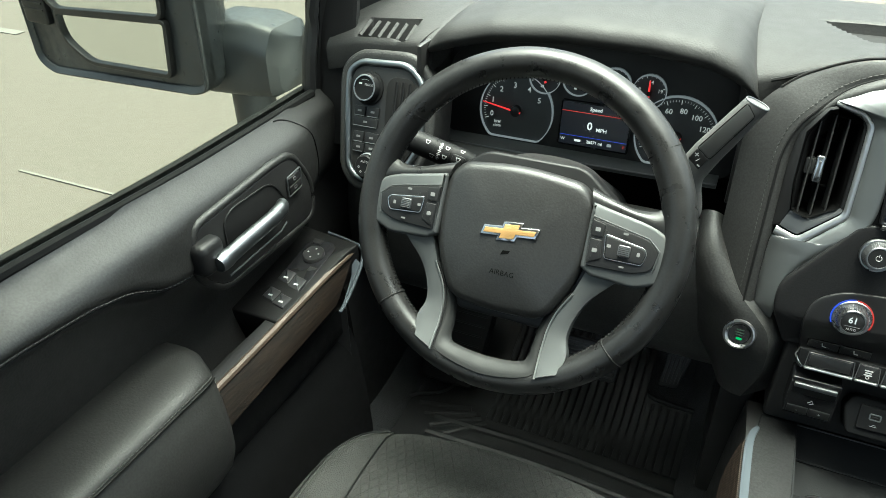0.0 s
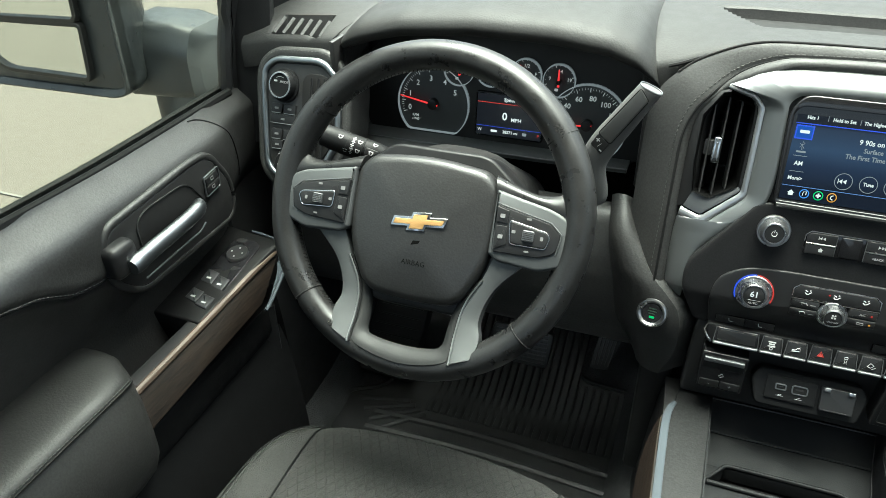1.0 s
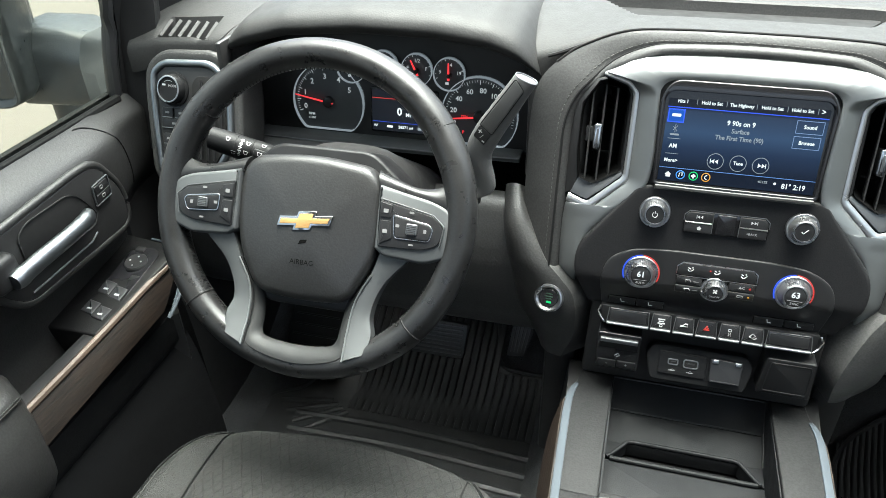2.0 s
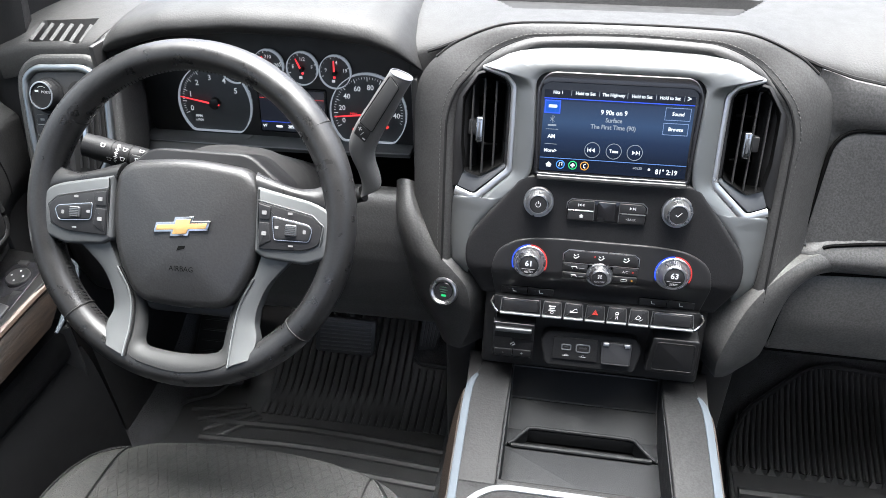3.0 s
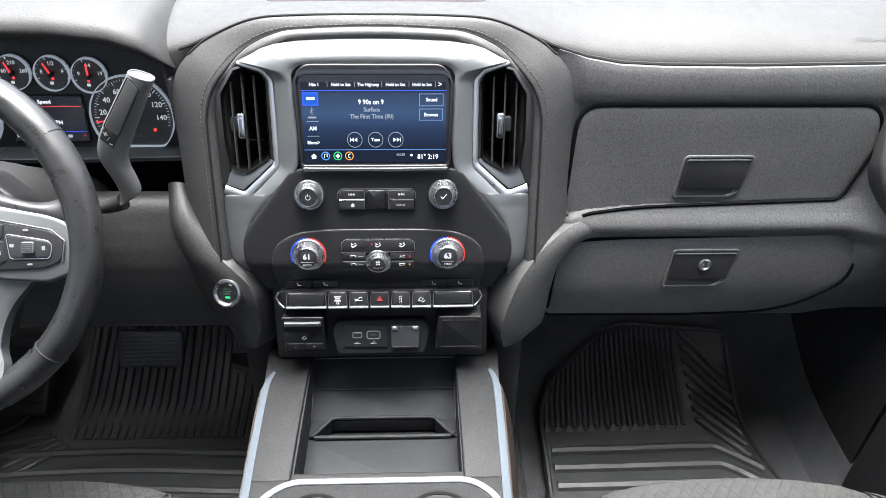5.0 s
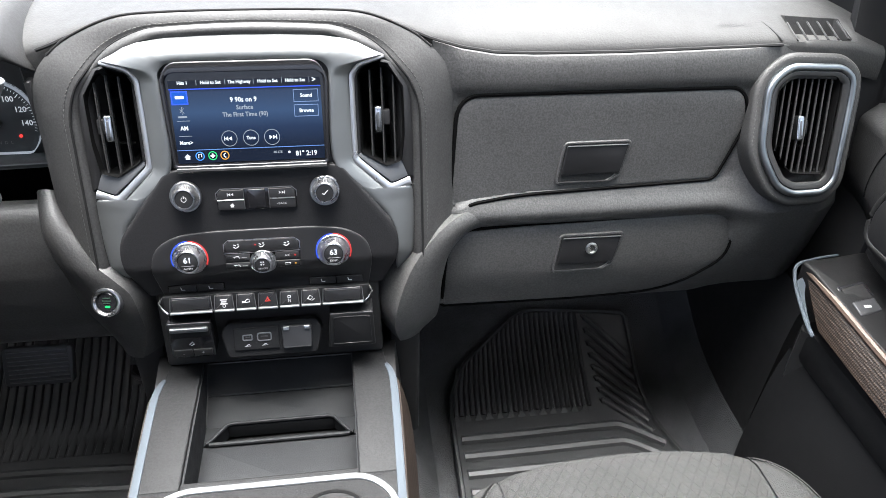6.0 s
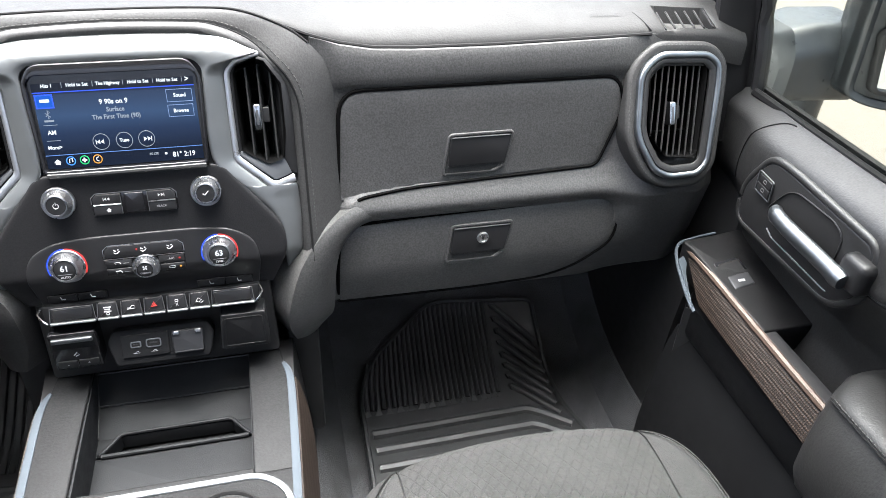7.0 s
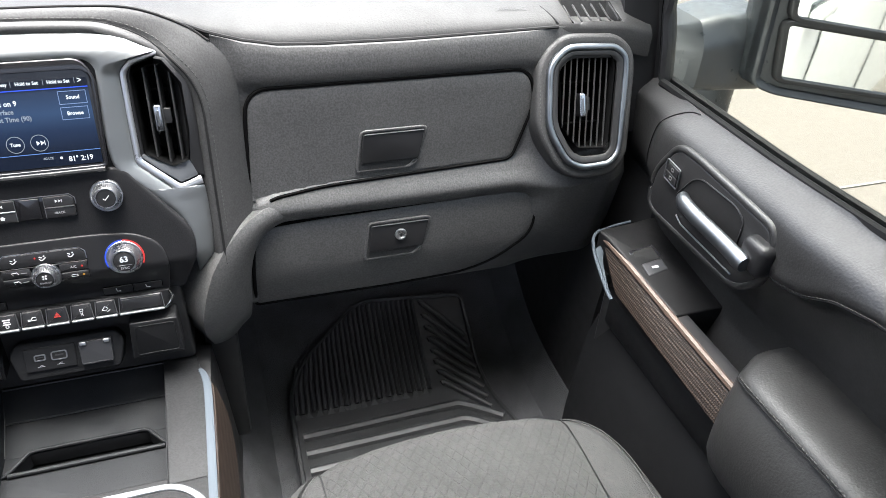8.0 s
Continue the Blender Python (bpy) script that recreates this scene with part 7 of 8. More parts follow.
# ---- centre console ----
def console():
    c = thing("centre_console", (0, 0.7, 0.24), "grey floor console with open storage bin and silver edges", "console")
    top = axes((0, 0, 0.572), (1, 0, 0), (0, 1, 0))
    o = rpoly([(-0.146, 0.30), (0.146, 0.30), (0.150, 0.84), (0.138, 0.915), (-0.138, 0.915), (-0.150, 0.84)], [0.01, 0.01, 0.04, 0.02, 0.02, 0.04], 6)
    i = rpoly([(-0.0985, 0.7125), (0.1035, 0.7125), (0.1020, 0.80), (0.0990, 0.912), (-0.0985, 0.912), (-0.0985, 0.80)], [0.014, 0.014, 0.02, 0.003, 0.003, 0.02], 6)
    # the deck is built round the bin from four sides
    ob = bmesh.new()
    for x0, x1, y0, y1 in ((-0.150, -0.0985, 0.705, 0.915), (0.1025, 0.150, 0.705, 0.915)):
        s = 1 if x0 > 0 else -1
        pts = [(0.1000, 0.703), (0.1480, 0.703), (0.1500, 0.84), (0.1400, 0.915), (0.0985, 0.915), (0.1000, 0.80)]
        panel(rpoly([(s * a, b) for a, b in pts], [0.004, 0.004, 0.03, 0.012, 0.004, 0.02]), top, 0.25, 0.002, bm=ob)
    panel(rpoly([(-0.148, 0.62), (0.148, 0.62), (0.148, 0.7045), (-0.148, 0.7045)], 0.004), top, 0.06, 0.002, bm=ob, top=-0.0004)
    panel(rpoly([(-0.100, 0.700), (0.1005, 0.700), (0.1005, 0.7135), (-0.100, 0.7135)], 0.004), top, 0.06, 0.002, bm=ob, top=-0.0008)
    part("deck", ob, DECK, c, "grained grey console deck")
    # bin
    bm = bmesh.new()
    box((-0.104, 0.708, 0.488), (-0.0975, 0.93, 0.566), bm=bm)
    box((0.0985, 0.708, 0.488), (0.105, 0.93, 0.566), bm=bm)
    box((-0.104, 0.706, 0.488), (0.105, 0.7125, 0.566), bm=bm)
    part("bin_wall", bm, LINER, c)
    st = [((x, 0.918, 0.556), (x, 0.886, 0.5275)) for x in (-0.100, -0.05, 0.0, 0.05, 0.1015)]
    part("bin_back", ribbon([tuple(map(Vector, q)) for q in st], thick=0.01, bulge=0.001, out=(0, -0.5, 1)), LINER, c)
    # Rods lighter than the liner paint the lit edges of the bin
    for y, z in ((0.918, 0.5575), (0.886, 0.5290)):
        part("bin_highlight", tube([Vector((-0.098, y, z)), Vector((0.0995, y, z))], 0.0012, seg=6), HARD, c)
    for x in (-0.0975, 0.0985):
        part("bin_highlight", tube([Vector((x, 0.916, 0.5575)), Vector((x, 0.884, 0.5285)), Vector((x, 0.846, 0.512))], 0.0012, seg=6), HARD, c)
    fl = axes((0, 0, 0.508), (1, 0, 0), (0, 1, 0))
    ob = bmesh.new()
    panel(rpoly([(-0.100, 0.846), (0.1015, 0.846), (0.1015, 0.890), (-0.100, 0.890)], 0.002), lambda a, b, w=0.0: Vector((a, b, 0.5085 + (b - 0.846) * 0.45 + w)), 0.02, 0.001, bm=ob)
    panel(rpoly([(-0.100, 0.708), (0.1015, 0.708), (0.1015, 0.8165), (-0.100, 0.8165)], 0.003), fl, 0.02, 0.002, bm=ob)
    part("bin_floor", ob, LINER, c, "black rubber bin liner")
    part("slot_floor", box((-0.1, 0.80, 0.470), (0.1015, 0.86, 0.484)), DARK, c)
    lip = [fl(-0.090, 0.8165, 0.003), fl(0.090, 0.8165, 0.003)]
    part("slot_lip", tube(lip, 0.0030, seg=8), LINER, c)
    arc = [fl(-0.0945, 0.8190, 0.002), fl(-0.0880, 0.8240, 0.003), fl(-0.0700, 0.8465, 0.0045), fl(-0.0620, 0.8485, 0.0045), fl(0.0620, 0.8485, 0.0045), fl(0.0700, 0.8465, 0.0045), fl(0.0880, 0.8240, 0.003), fl(0.0945, 0.8190, 0.002)]
    part("slot_rim", tube(arc, 0.0026, seg=8), LINER, c)
    for s in (-1, 1):
        tri = [Vector((s * 0.1, 0.8165)), Vector((s * 0.088, 0.8215)), Vector((s * 0.0695, 0.8465)), Vector((s * 0.1, 0.8470))]
        part("slot_corner", panel(tri, fl, 0.02, 0.001, top=0.001), LINER, c)
    # silver edges and woven side panels
    for s in (-1, 1):
        st = [((0.1455, 0.880, 0.5722), (0.1415, 0.876, 0.5735)), ((0.1525, 0.866, 0.5722), (0.1455, 0.858, 0.5735)), ((0.1560, 0.840, 0.5722), (0.1465, 0.835, 0.5735)), ((0.1550, 0.78, 0.5722), (0.1455, 0.78, 0.5735)), ((0.1520, 0.68, 0.5722), (0.1425, 0.68, 0.5735)), ((0.1480, 0.58, 0.5722), (0.1385, 0.58, 0.5735))]
        part("silver_edge", ribbon([tuple(Vector((s * q[0], q[1], q[2])) for q in p) for p in st], thick=0.006, bulge=0.0006, cross=6, n=6, out=(0, 0, 1)), EDGE, c, "blue-grey satin console edge")
        st = [((0.157, 0.852, 0.570), (0.166, 0.840, 0.545)), ((0.1585, 0.835, 0.570), (0.172, 0.825, 0.520)), ((0.1575, 0.78, 0.570), (0.174, 0.77, 0.500)), ((0.1540, 0.68, 0.570), (0.170, 0.67, 0.490)), ((0.150, 0.55, 0.570), (0.164, 0.54, 0.485))]
        part("side_inlay", ribbon([tuple(Vector((s * q[0], q[1], q[2])) for q in p) for p in st], thick=0.004, bulge=0.001, cross=6, n=6, out=(s, 0, 0.4)), WOVEN, c, "brown woven-look side inlay")
        bm = bmesh.new()
        st = [((0.160, 0.93, 0.566), (0.185, 0.95, 0.25)), ((0.1555, 0.85, 0.566), (0.182, 0.86, 0.22)), ((0.1545, 0.70, 0.566), (0.180, 0.70, 0.22)), ((0.148, 0.25, 0.566), (0.178, 0.25, 0.22))]
        ribbon([tuple(Vector((s * q[0], q[1], q[2])) for q in p) for p in st], thick=0.03, bulge=0.001, cross=6, n=5, out=(s, 0, 0.1), bm=bm)
        part("side_panel", bm, HARD, c)
    # cup holders
    ring = rpoly([(-0.1400, 0.40), (0.1440, 0.40), (0.1440, 0.672), (0.1120, 0.7025), (-0.1040, 0.7025), (-0.1380, 0.672)], [0.02, 0.02, 0.03, 0.03, 0.03, 0.03], 6)
    part("cup_surround", hollow(ring, inset(ring, 0.0085), top, 0.01, 0.0022, top=0.0055), SILVER, c, "bright rim round the cup holders")
    part("cup_plate", panel(inset(ring, 0.0075), top, 0.006, 0.0008, top=0.0030), DECK, c)
    # Shallow discs; the depth of the holders is painted as black shade
    for x in (-0.066, 0.070):
        lp = lathe([(0.0430, 0.0030), (0.0430, 0.0055), (0.0405, 0.0065), (0.0385, 0.0040), (0.0385, 0.0032), (0, 0.0032)], top, 48, cx=x, cy=0.640)
        part("cup_holder", lp, DARK, c, "flat black disc painting the shade of a deep cup holder")
    bm = box((-0.145, 0.22, 0.24), (0.145, 0.90, 0.47), 0.01)
    part("body", bm, HARD, c)


# Liner base lowered so its colour holds the shade inside the bin
LINER = material("darkened_bin_liner", (0.0092, 0.0099, 0.0107), 0.6, grain=0.0002, scale=900, blotch=0.1, spec=0.14)
DECK = material("grey_console_grain", (0.0105, 0.0107, 0.0110), 0.54, spec=0.12, grain=0.0003, scale=420, blotch=0.08, rough_var=0.05, detail=2.0, pits=0.3)


def woven_material():
    m = material("brown_woven_inlay", (0.05, 0.035, 0.025), 0.55, blotch=0.0, spec=0.2)
    nt = m.node_tree
    b = nt.nodes["Principled BSDF"]
    co = nt.nodes.new("ShaderNodeTexCoord")
    vo = nt.nodes.new("ShaderNodeTexVoronoi")
    vo.inputs["Scale"].default_value, vo.inputs["Randomness"].default_value = 330.0, 0.15
    rp = nt.nodes.new("ShaderNodeValToRGB")
    rp.color_ramp.elements[0].position, rp.color_ramp.elements[0].color = 0.18, (0.034, 0.0235, 0.0165, 1)
    rp.color_ramp.elements[1].position, rp.color_ramp.elements[1].color = 0.55, (0.008, 0.006, 0.005, 1)
    bp = nt.nodes.new("ShaderNodeBump")
    bp.inputs["Distance"].default_value = 0.0008
    bp.invert = True
    for a, c in ((co.outputs["Object"], vo.inputs["Vector"]), (vo.outputs["Distance"], rp.inputs["Fac"]), (rp.outputs[0], b.inputs["Base Color"]), (vo.outputs["Distance"], bp.inputs["Height"]), (bp.outputs[0], b.inputs["Normal"])):
        nt.links.new(a, c)
    return m


WOVEN = woven_material()
console()


# ---- floor mats ----
def floor_z(x, y):
    ys = [-0.9, 0.0, 0.6, 0.9, 1.0, 1.06, 1.12, 1.18, 1.24, 1.32, 1.42]
    zs = [0.225, 0.225, 0.225, 0.225, 0.228, 0.238, 0.256, 0.285, 0.325, 0.395, 0.52]
    return interp(y, ys, zs)


def mat_map(x, y, w=0.0):
    return Vector((x, y, floor_z(x, y) + 0.017 + w))


def mat_sheet(outline, bm):
    """A thin curved sheet cut to an outline, as strips across it."""
    ys = sorted({round(p.y, 4) for p in outline} | {0.78 + 0.02 * k for k in range(26)})
    ys = [y for y in ys if min(p.y for p in outline) <= y <= max(p.y for p in outline)]
    loops = []
    for y in ys:
        y2 = min(max(y, min(p.y for p in outline) + 1e-4), max(p.y for p in outline) - 1e-4)
        xs = []
        for a, b in zip(outline, outline[1:] + outline[:1]):
            if (a.y > y2) != (b.y > y2):
                xs.append(a.x + (b.x - a.x) * (y2 - a.y) / (b.y - a.y))
        x0, x1 = min(xs), max(xs)
        loops.append([mat_map(x0, y, -0.010), mat_map(x0, y, 0.0)] + [mat_map(x0 + (x1 - x0) * k / 12, y, 0.0) for k in range(1, 12)] + [mat_map(x1, y, 0.0), mat_map(x1, y, -0.010)])
    rows = skin(bm, loops, closed=False)
    bm.faces.new(rows[0])
    bm.faces.new(rows[-1][::-1])
    return bm


def rib(pts, r, m, name="rib", wide=1.15, lift=0.3):
    path = curve([mat_map(x, y, r * lift) for x, y in pts], 4)
    part(name, tube(path, r, seg=8, wide=wide), RIDGE_LIT, m)


def passenger_mat():
    m = thing("floor_mat", (0.48, 1.0, 0.235), "black ribbed rubber floor mat on the passenger side", "floor mat", group="floor mats")
    o = rpoly([(0.258, 0.78), (0.690, 0.78), (0.668, 0.93), (0.646, 1.00), (0.637, 1.07), (0.646, 1.222), (0.425, 1.240), (0.298, 1.150), (0.266, 1.085)], [0.02, 0.02, 0.05, 0.05, 0.05, 0.02, 0.04, 0.03, 0.03], 5)
    part("sheet", mat_sheet(o, bmesh.new()), RUBBER, m)
    part("raised_rim", tube([mat_map(p.x, p.y, 0.002) for p in inset(o, 0.004)], 0.0045, closed=True, seg=6), RUBBER, m)
    for k in range(26):
        x = 0.282 + 0.0100 * k
        y1 = min(1.228, 1.138 + max(0.0, x - 0.278) * 0.66)
        rib([(x - 0.004, 1.050), (x, 1.10), (x + 0.006, y1 - 0.02), (x + 0.008, y1)], 0.0034, m)
        if k % 2:
            continue
        a = mat_map(x - 0.004, 1.046, 0.001)
        bm = bmesh.new()
        r = [bm.verts.new(a + Vector(q)) for q in ((-0.008, -0.006, -0.002), (0.008, -0.006, -0.002), (0.0, 0.012, -0.002), (0.0, 0.004, 0.007))]
        for f in ((0, 1, 2), (0, 1, 3), (1, 2, 3), (2, 0, 3)):
            bm.faces.new([r[q] for q in f])
        part("rib_end", bm, RIDGE_LIT, m)
    for k in range(8):
        y = 1.214 - 0.0225 * k
        rib([(0.552, y), (0.564, y - 0.004), (0.629, y - 0.072)], 0.0052, m)
    for k, y in enumerate((1.003, 0.967, 0.931, 0.895, 0.859)):
        rib([(0.280, y), (0.40, y + 0.001), (0.540, y + 0.003), (0.580, y - 0.002), (0.642, y - 0.046)], 0.0085, m, "cross_rib", lift=0.0)


passenger_mat()


def driver_mat():
    m = thing("floor_mat", (-0.45, 1.0, 0.235), "black ribbed rubber floor mat on the driver side", "floor mat", group="floor mats")
    o = rpoly([(-0.735, 0.78), (-0.172, 0.78), (-0.182, 1.168), (-0.300, 1.172), (-0.318, 1.260), (-0.640, 1.260), (-0.655, 1.075), (-0.735, 1.040)], [0.02, 0.02, 0.02, 0.02, 0.02, 0.03, 0.03, 0.03], 5)
    part("sheet", mat_sheet(o, bmesh.new()), RUBBER, m)
    part("raised_rim", tube([mat_map(p.x, p.y, 0.002) for p in inset(o, 0.004)], 0.0045, closed=True, seg=6), RUBBER, m)
    for k in range(27):
        x = -0.562 + 0.0147 * k
        rib([(x, 1.040), (x + 0.002, 1.10), (x + 0.004, 1.160 if x > -0.31 else 1.245)], 0.0042, m, wide=1.65, lift=-0.4)
    for k in range(4):
        rib([(-0.700 + 0.02 * k, 1.030 - 0.02 * k), (-0.600 + 0.012 * k, 1.050 - 0.006 * k)], 0.0055, m, lift=-0.4)
    for y in (1.005, 0.968, 0.931, 0.894, 0.857):
        rib([(-0.66, y + 0.006), (-0.45, y + 0.012), (-0.205, y)], 0.0075, m, "cross_rib", lift=-0.3)
    pad = axes((-0.665, 1.13, 0.335), (1, 0, 0), (0, 0.75, 0.66))
    f = thing("foot_rest", (-0.66, 1.13, 0.30), "black ribbed foot rest beside the pedals", "foot rest")
    part("pad", panel(rrect(0, 0, 0.11, 0.16, 0.012), pad, 0.03, 0.004, top=0.0), HARD, f)
    for k in range(7):
        part("tread", tube([pad(-0.045, -0.06 + 0.02 * k, 0.001), pad(0.045, -0.06 + 0.02 * k, 0.001)], 0.002, seg=5), HARD, f)


driver_mat()


# ---- seats ----
def quilt_material():
    """Cloth embossed with a slanting lattice."""
    m = material("embossed_seat_cloth", (0.0262, 0.0264, 0.0258), 0.9, grain=0.0010, scale=700, blotch=0.10, spec=0.2, pits=0.3)
    nt = m.node_tree
    b = nt.nodes["Principled BSDF"]
    co = nt.nodes.new("ShaderNodeTexCoord")
    lines = []
    for ang, sc in ((38, 84), (-30, 84)):
        mp = nt.nodes.new("ShaderNodeMapping")
        mp.inputs["Rotation"].default_value = (0, 0, radians(ang))
        wv = nt.nodes.new("ShaderNodeTexWave")
        wv.wave_type, wv.bands_direction = "BANDS", "X"
        wv.inputs["Scale"].default_value, wv.inputs["Distortion"].default_value = sc / 3.14 * 1.0, 0.4
        nt.links.new(co.outputs["Object"], mp.inputs["Vector"])
        nt.links.new(mp.outputs[0], wv.inputs["Vector"])
        mr = nt.nodes.new("ShaderNodeMapRange")
        mr.inputs["From Min"].default_value, mr.inputs["From Max"].default_value = 0.0, 0.10
        nt.links.new(wv.outputs["Fac"], mr.inputs["Value"])
        lines.append(mr)
    mn = nt.nodes.new("ShaderNodeMath")
    mn.operation = "MINIMUM"
    nt.links.new(lines[0].outputs[0], mn.inputs[0])
    nt.links.new(lines[1].outputs[0], mn.inputs[1])
    old = b.inputs["Normal"].links[0].from_node
    bp = nt.nodes.new("ShaderNodeBump")
    bp.inputs["Distance"].default_value = 0.0007
    nt.links.new(mn.outputs[0], bp.inputs["Height"])
    nt.links.new(old.outputs[0], bp.inputs["Normal"])
    nt.links.new(bp.outputs[0], b.inputs["Normal"])
    return m


QUILT = quilt_material()


def seat_top(dx, y):
    """Height of the cushion over its middle line."""
    z = 0.543 - 0.008 * (abs(dx) / 0.155) ** 2 + 0.010 * ease(abs(dx), 0.15, 0.20) - 0.030 * ease(0.5 - y, 0.0, 0.35)
    front = max(0.0, y - 0.620)
    return z - 0.016 * (front / 0.12) ** 2.2


def seat(cx, name_label, ahead=0.0):
    s = thing("seat", (cx, 0.45, 0.24), name_label, "car seat", group="front seats")
    H = 0.158
    side = [(0.238, 0.10), (0.240, 0.610), (0.222, 0.692), (0.178, 0.737), (0.100, 0.756)]
    out = rpoly([(x, y + ahead) for x, y in side] + [(0.0, 0.763 + ahead)] + [(-x, y + ahead) for x, y in side[::-1]], [0.03, 0.06, 0.04, 0.04, 0.05, 0.05, 0.05, 0.04, 0.04, 0.06, 0.03], 5)
    bm = bmesh.new()
    R = 0.040
    loops = [[Vector((cx + p.x * 0.95, p.y * 0.985, 0.34)) for p in out], [Vector((cx + p.x, p.y, 0.42)) for p in out], [Vector((cx + p.x, p.y, seat_top(p.x, p.y) - R)) for p in out]]
    for k in range(1, 8):
        a = radians(90 * k / 7)
        q = inset(out, R * (1 - math.cos(a)))
        loops.append([Vector((cx + p.x, p.y, seat_top(p.x, p.y) - R + R * math.sin(a))) for p in q])
    last = inset(out, R)
    c = Vector((0, 0.40))
    for k in range(1, 22):
        t = 1 - k / 22
        loops.append([Vector((cx + (p.x * t), c.y + (p.y - c.y) * t, seat_top(p.x * t, c.y + (p.y - c.y) * t))) for p in last])
    rows = skin(bm, loops)
    bm.faces.new(rows[0][::-1])
    mid = bm.verts.new((cx, c.y, seat_top(0, c.y)))
    for i in range(len(out)):
        bm.faces.new((rows[-1][i], rows[-1][(i + 1) % len(out)], mid))
    part("cushion", bm, FABRIC_SIDE, s, "charcoal cloth cushion")

    def top(dx, y, w=0.0):
        # the height of the finished cushion, rolled off near its rim
        d = min(0.240 - abs(dx), interp(abs(dx), [0, 0.05, 0.10, 0.14, 0.178, 0.20, 0.222, 0.235], [0.762, 0.760, 0.755, 0.747, 0.734, 0.719, 0.690, 0.62]) + ahead - y)
        z = seat_top(dx, y)
        if d < R:
            z -= R - math.sqrt(max(0.0, R * R - (R - max(d, 0.0)) ** 2))
        return Vector((cx + dx, y, z + w))
    # quilted middle, a sheet laid over the cushion
    us = [-H + 2 * H * i / 30 for i in range(31)]
    vs = [0.12 + (0.624 + ahead) * i / 60 for i in range(61)]
    flare = lambda v: 1.0 + 0.02 * ease(v, 0.55, 0.72)

    def at(u, v):
        d = min(H - abs(u), 0.752 + ahead - v)
        puff = 0.0045 * math.sqrt(min(1.0, max(0.0, d) / 0.02))
        return top(u * flare(v), v, puff - 0.0005)
    part("quilted_middle", field(us, vs, at, (0, 0, -0.02)), QUILT, s, "embossed lattice cloth insert")
    for sg in (-1, 1):
        line = [top(sg * (H + 0.0015) * flare(v), v, 0.0022) for v in [0.15 + (0.592 + ahead) * i / 28 for i in range(29)]]
        part("seam", tube(line, 0.0011, seg=5), DARK, s)
        arch = lambda v: math.sin(min(1.0, max(0.0, (0.728 + ahead - v) / 0.12)) * math.pi / 2)
        line2 = [top(sg * (H + 0.004 + 0.050 * arch(v)), v, 0.0014) for v in [0.35 + (0.374 + ahead) * i / 40 for i in range(41)]]
        part("seam_thread", stitches(line2, 0.0045, 0.0020, 0.0006, (0, 0, 0.0006)), THREAD, s)
        line3 = [top(sg * (H + 0.008 + 0.053 * arch(v)), v, 0.0004) for v in [0.35 + (0.378 + ahead) * i / 40 for i in range(41)]]
        part("seam", tube(line3, 0.0012, seg=5), DARK, s)
    bm = box((cx - 0.20, 0.12, 0.236), (cx + 0.20, 0.66, 0.36), 0.02)
    part("base", bm, HARD, s)


seat(-0.420, "charcoal cloth driver seat cushion with embossed lattice insert", 0.006)
seat(0.430, "charcoal cloth passenger seat cushion with embossed lattice insert", -0.014)

# ---- doors ----
def stitch_z(y):
    return interp(y, [0.0, 0.30, 0.42, 0.50, 0.545, 0.585, 0.62, 0.66, 0.90], [0.838, 0.838, 0.834, 0.826, 0.814, 0.790, 0.7815, 0.780, 0.780])


BEZEL = rpoly([(0.640, 0.777), (0.676, 0.741), (0.868, 0.741), (0.872, 0.790), (0.838, 0.845), (0.800, 0.847), (0.645, 0.838)], [0.02, 0.02, 0.02, 0.03, 0.03, 0.02, 0.02], 6)
BEZEL_IN = inset(BEZEL, -0.0005)


def door_shape(y, z):
    zs = stitch_z(y)
    # the shoulder rises to the belt line
    z = z if z < 0.80 else 0.80 + (z - 0.80) * 1.24
    zs = zs if zs < 0.80 else 0.80 + (zs - 0.80) * 1.24
    x = interp(z, [0.28, 0.40, 0.50, 0.60, 0.66, 0.70, 0.74, 0.775, 0.80, 0.835, 0.850, 0.864, 0.874, 0.884, 0.894, 0.902], [0.750, 0.752, 0.768, 0.790, 0.812, 0.812, 0.797, 0.779, 0.776, 0.776, 0.7768, 0.779, 0.785, 0.796, 0.808, 0.818])
    if y < 0.66:
        up = interp(z, [0.80, 0.835, 0.850, 0.864, 0.874, 0.884, 0.894, 0.902], [0.772, 0.7725, 0.774, 0.777, 0.783, 0.795, 0.808, 0.818])
        low = interp(z, [0.28, 0.40, 0.50, 0.60, 0.66, 0.70, 0.74, 0.79, 0.84], [0.750, 0.752, 0.768, 0.790, 0.812, 0.816, 0.808, 0.797, 0.790])
        k = ease(z, zs - 0.002, zs + 0.004) * (1 - ease(y, 0.62, 0.66))
        kk = ease(y, 0.62, 0.66)
        x = kk * x + (1 - kk) * (low * (1 - ease(z, zs - 0.008, zs + 0.009)) + (up - 0.003 * math.exp(-((z - zs - 0.014) / 0.012) ** 2)) * ease(z, zs - 0.008, zs + 0.009))
    x += 0.010 * ease(y, 0.885, 0.930) * ease(z, 0.60, 0.64) * (1 - ease(z, 0.855, 0.880))
    x += 0.010 * ease(y, 0.86, 0.97)
    return x


DOOR_Y, DOOR_Z = np.linspace(-0.14, 1.12, 253), np.linspace(0.24, 0.93, 231)


def door_table():
    """The door's surface on a grid, with its kinks rounded off."""
    T = np.array([[door_shape(y, z) for z in DOOR_Z] for y in DOOR_Y])
    for _ in range(2):
        for ax, r in ((0, 2), (1, 2)):
            T = sum(np.roll(T, k, ax) for k in range(-r, r + 1)) / (2 * r + 1)
    return T


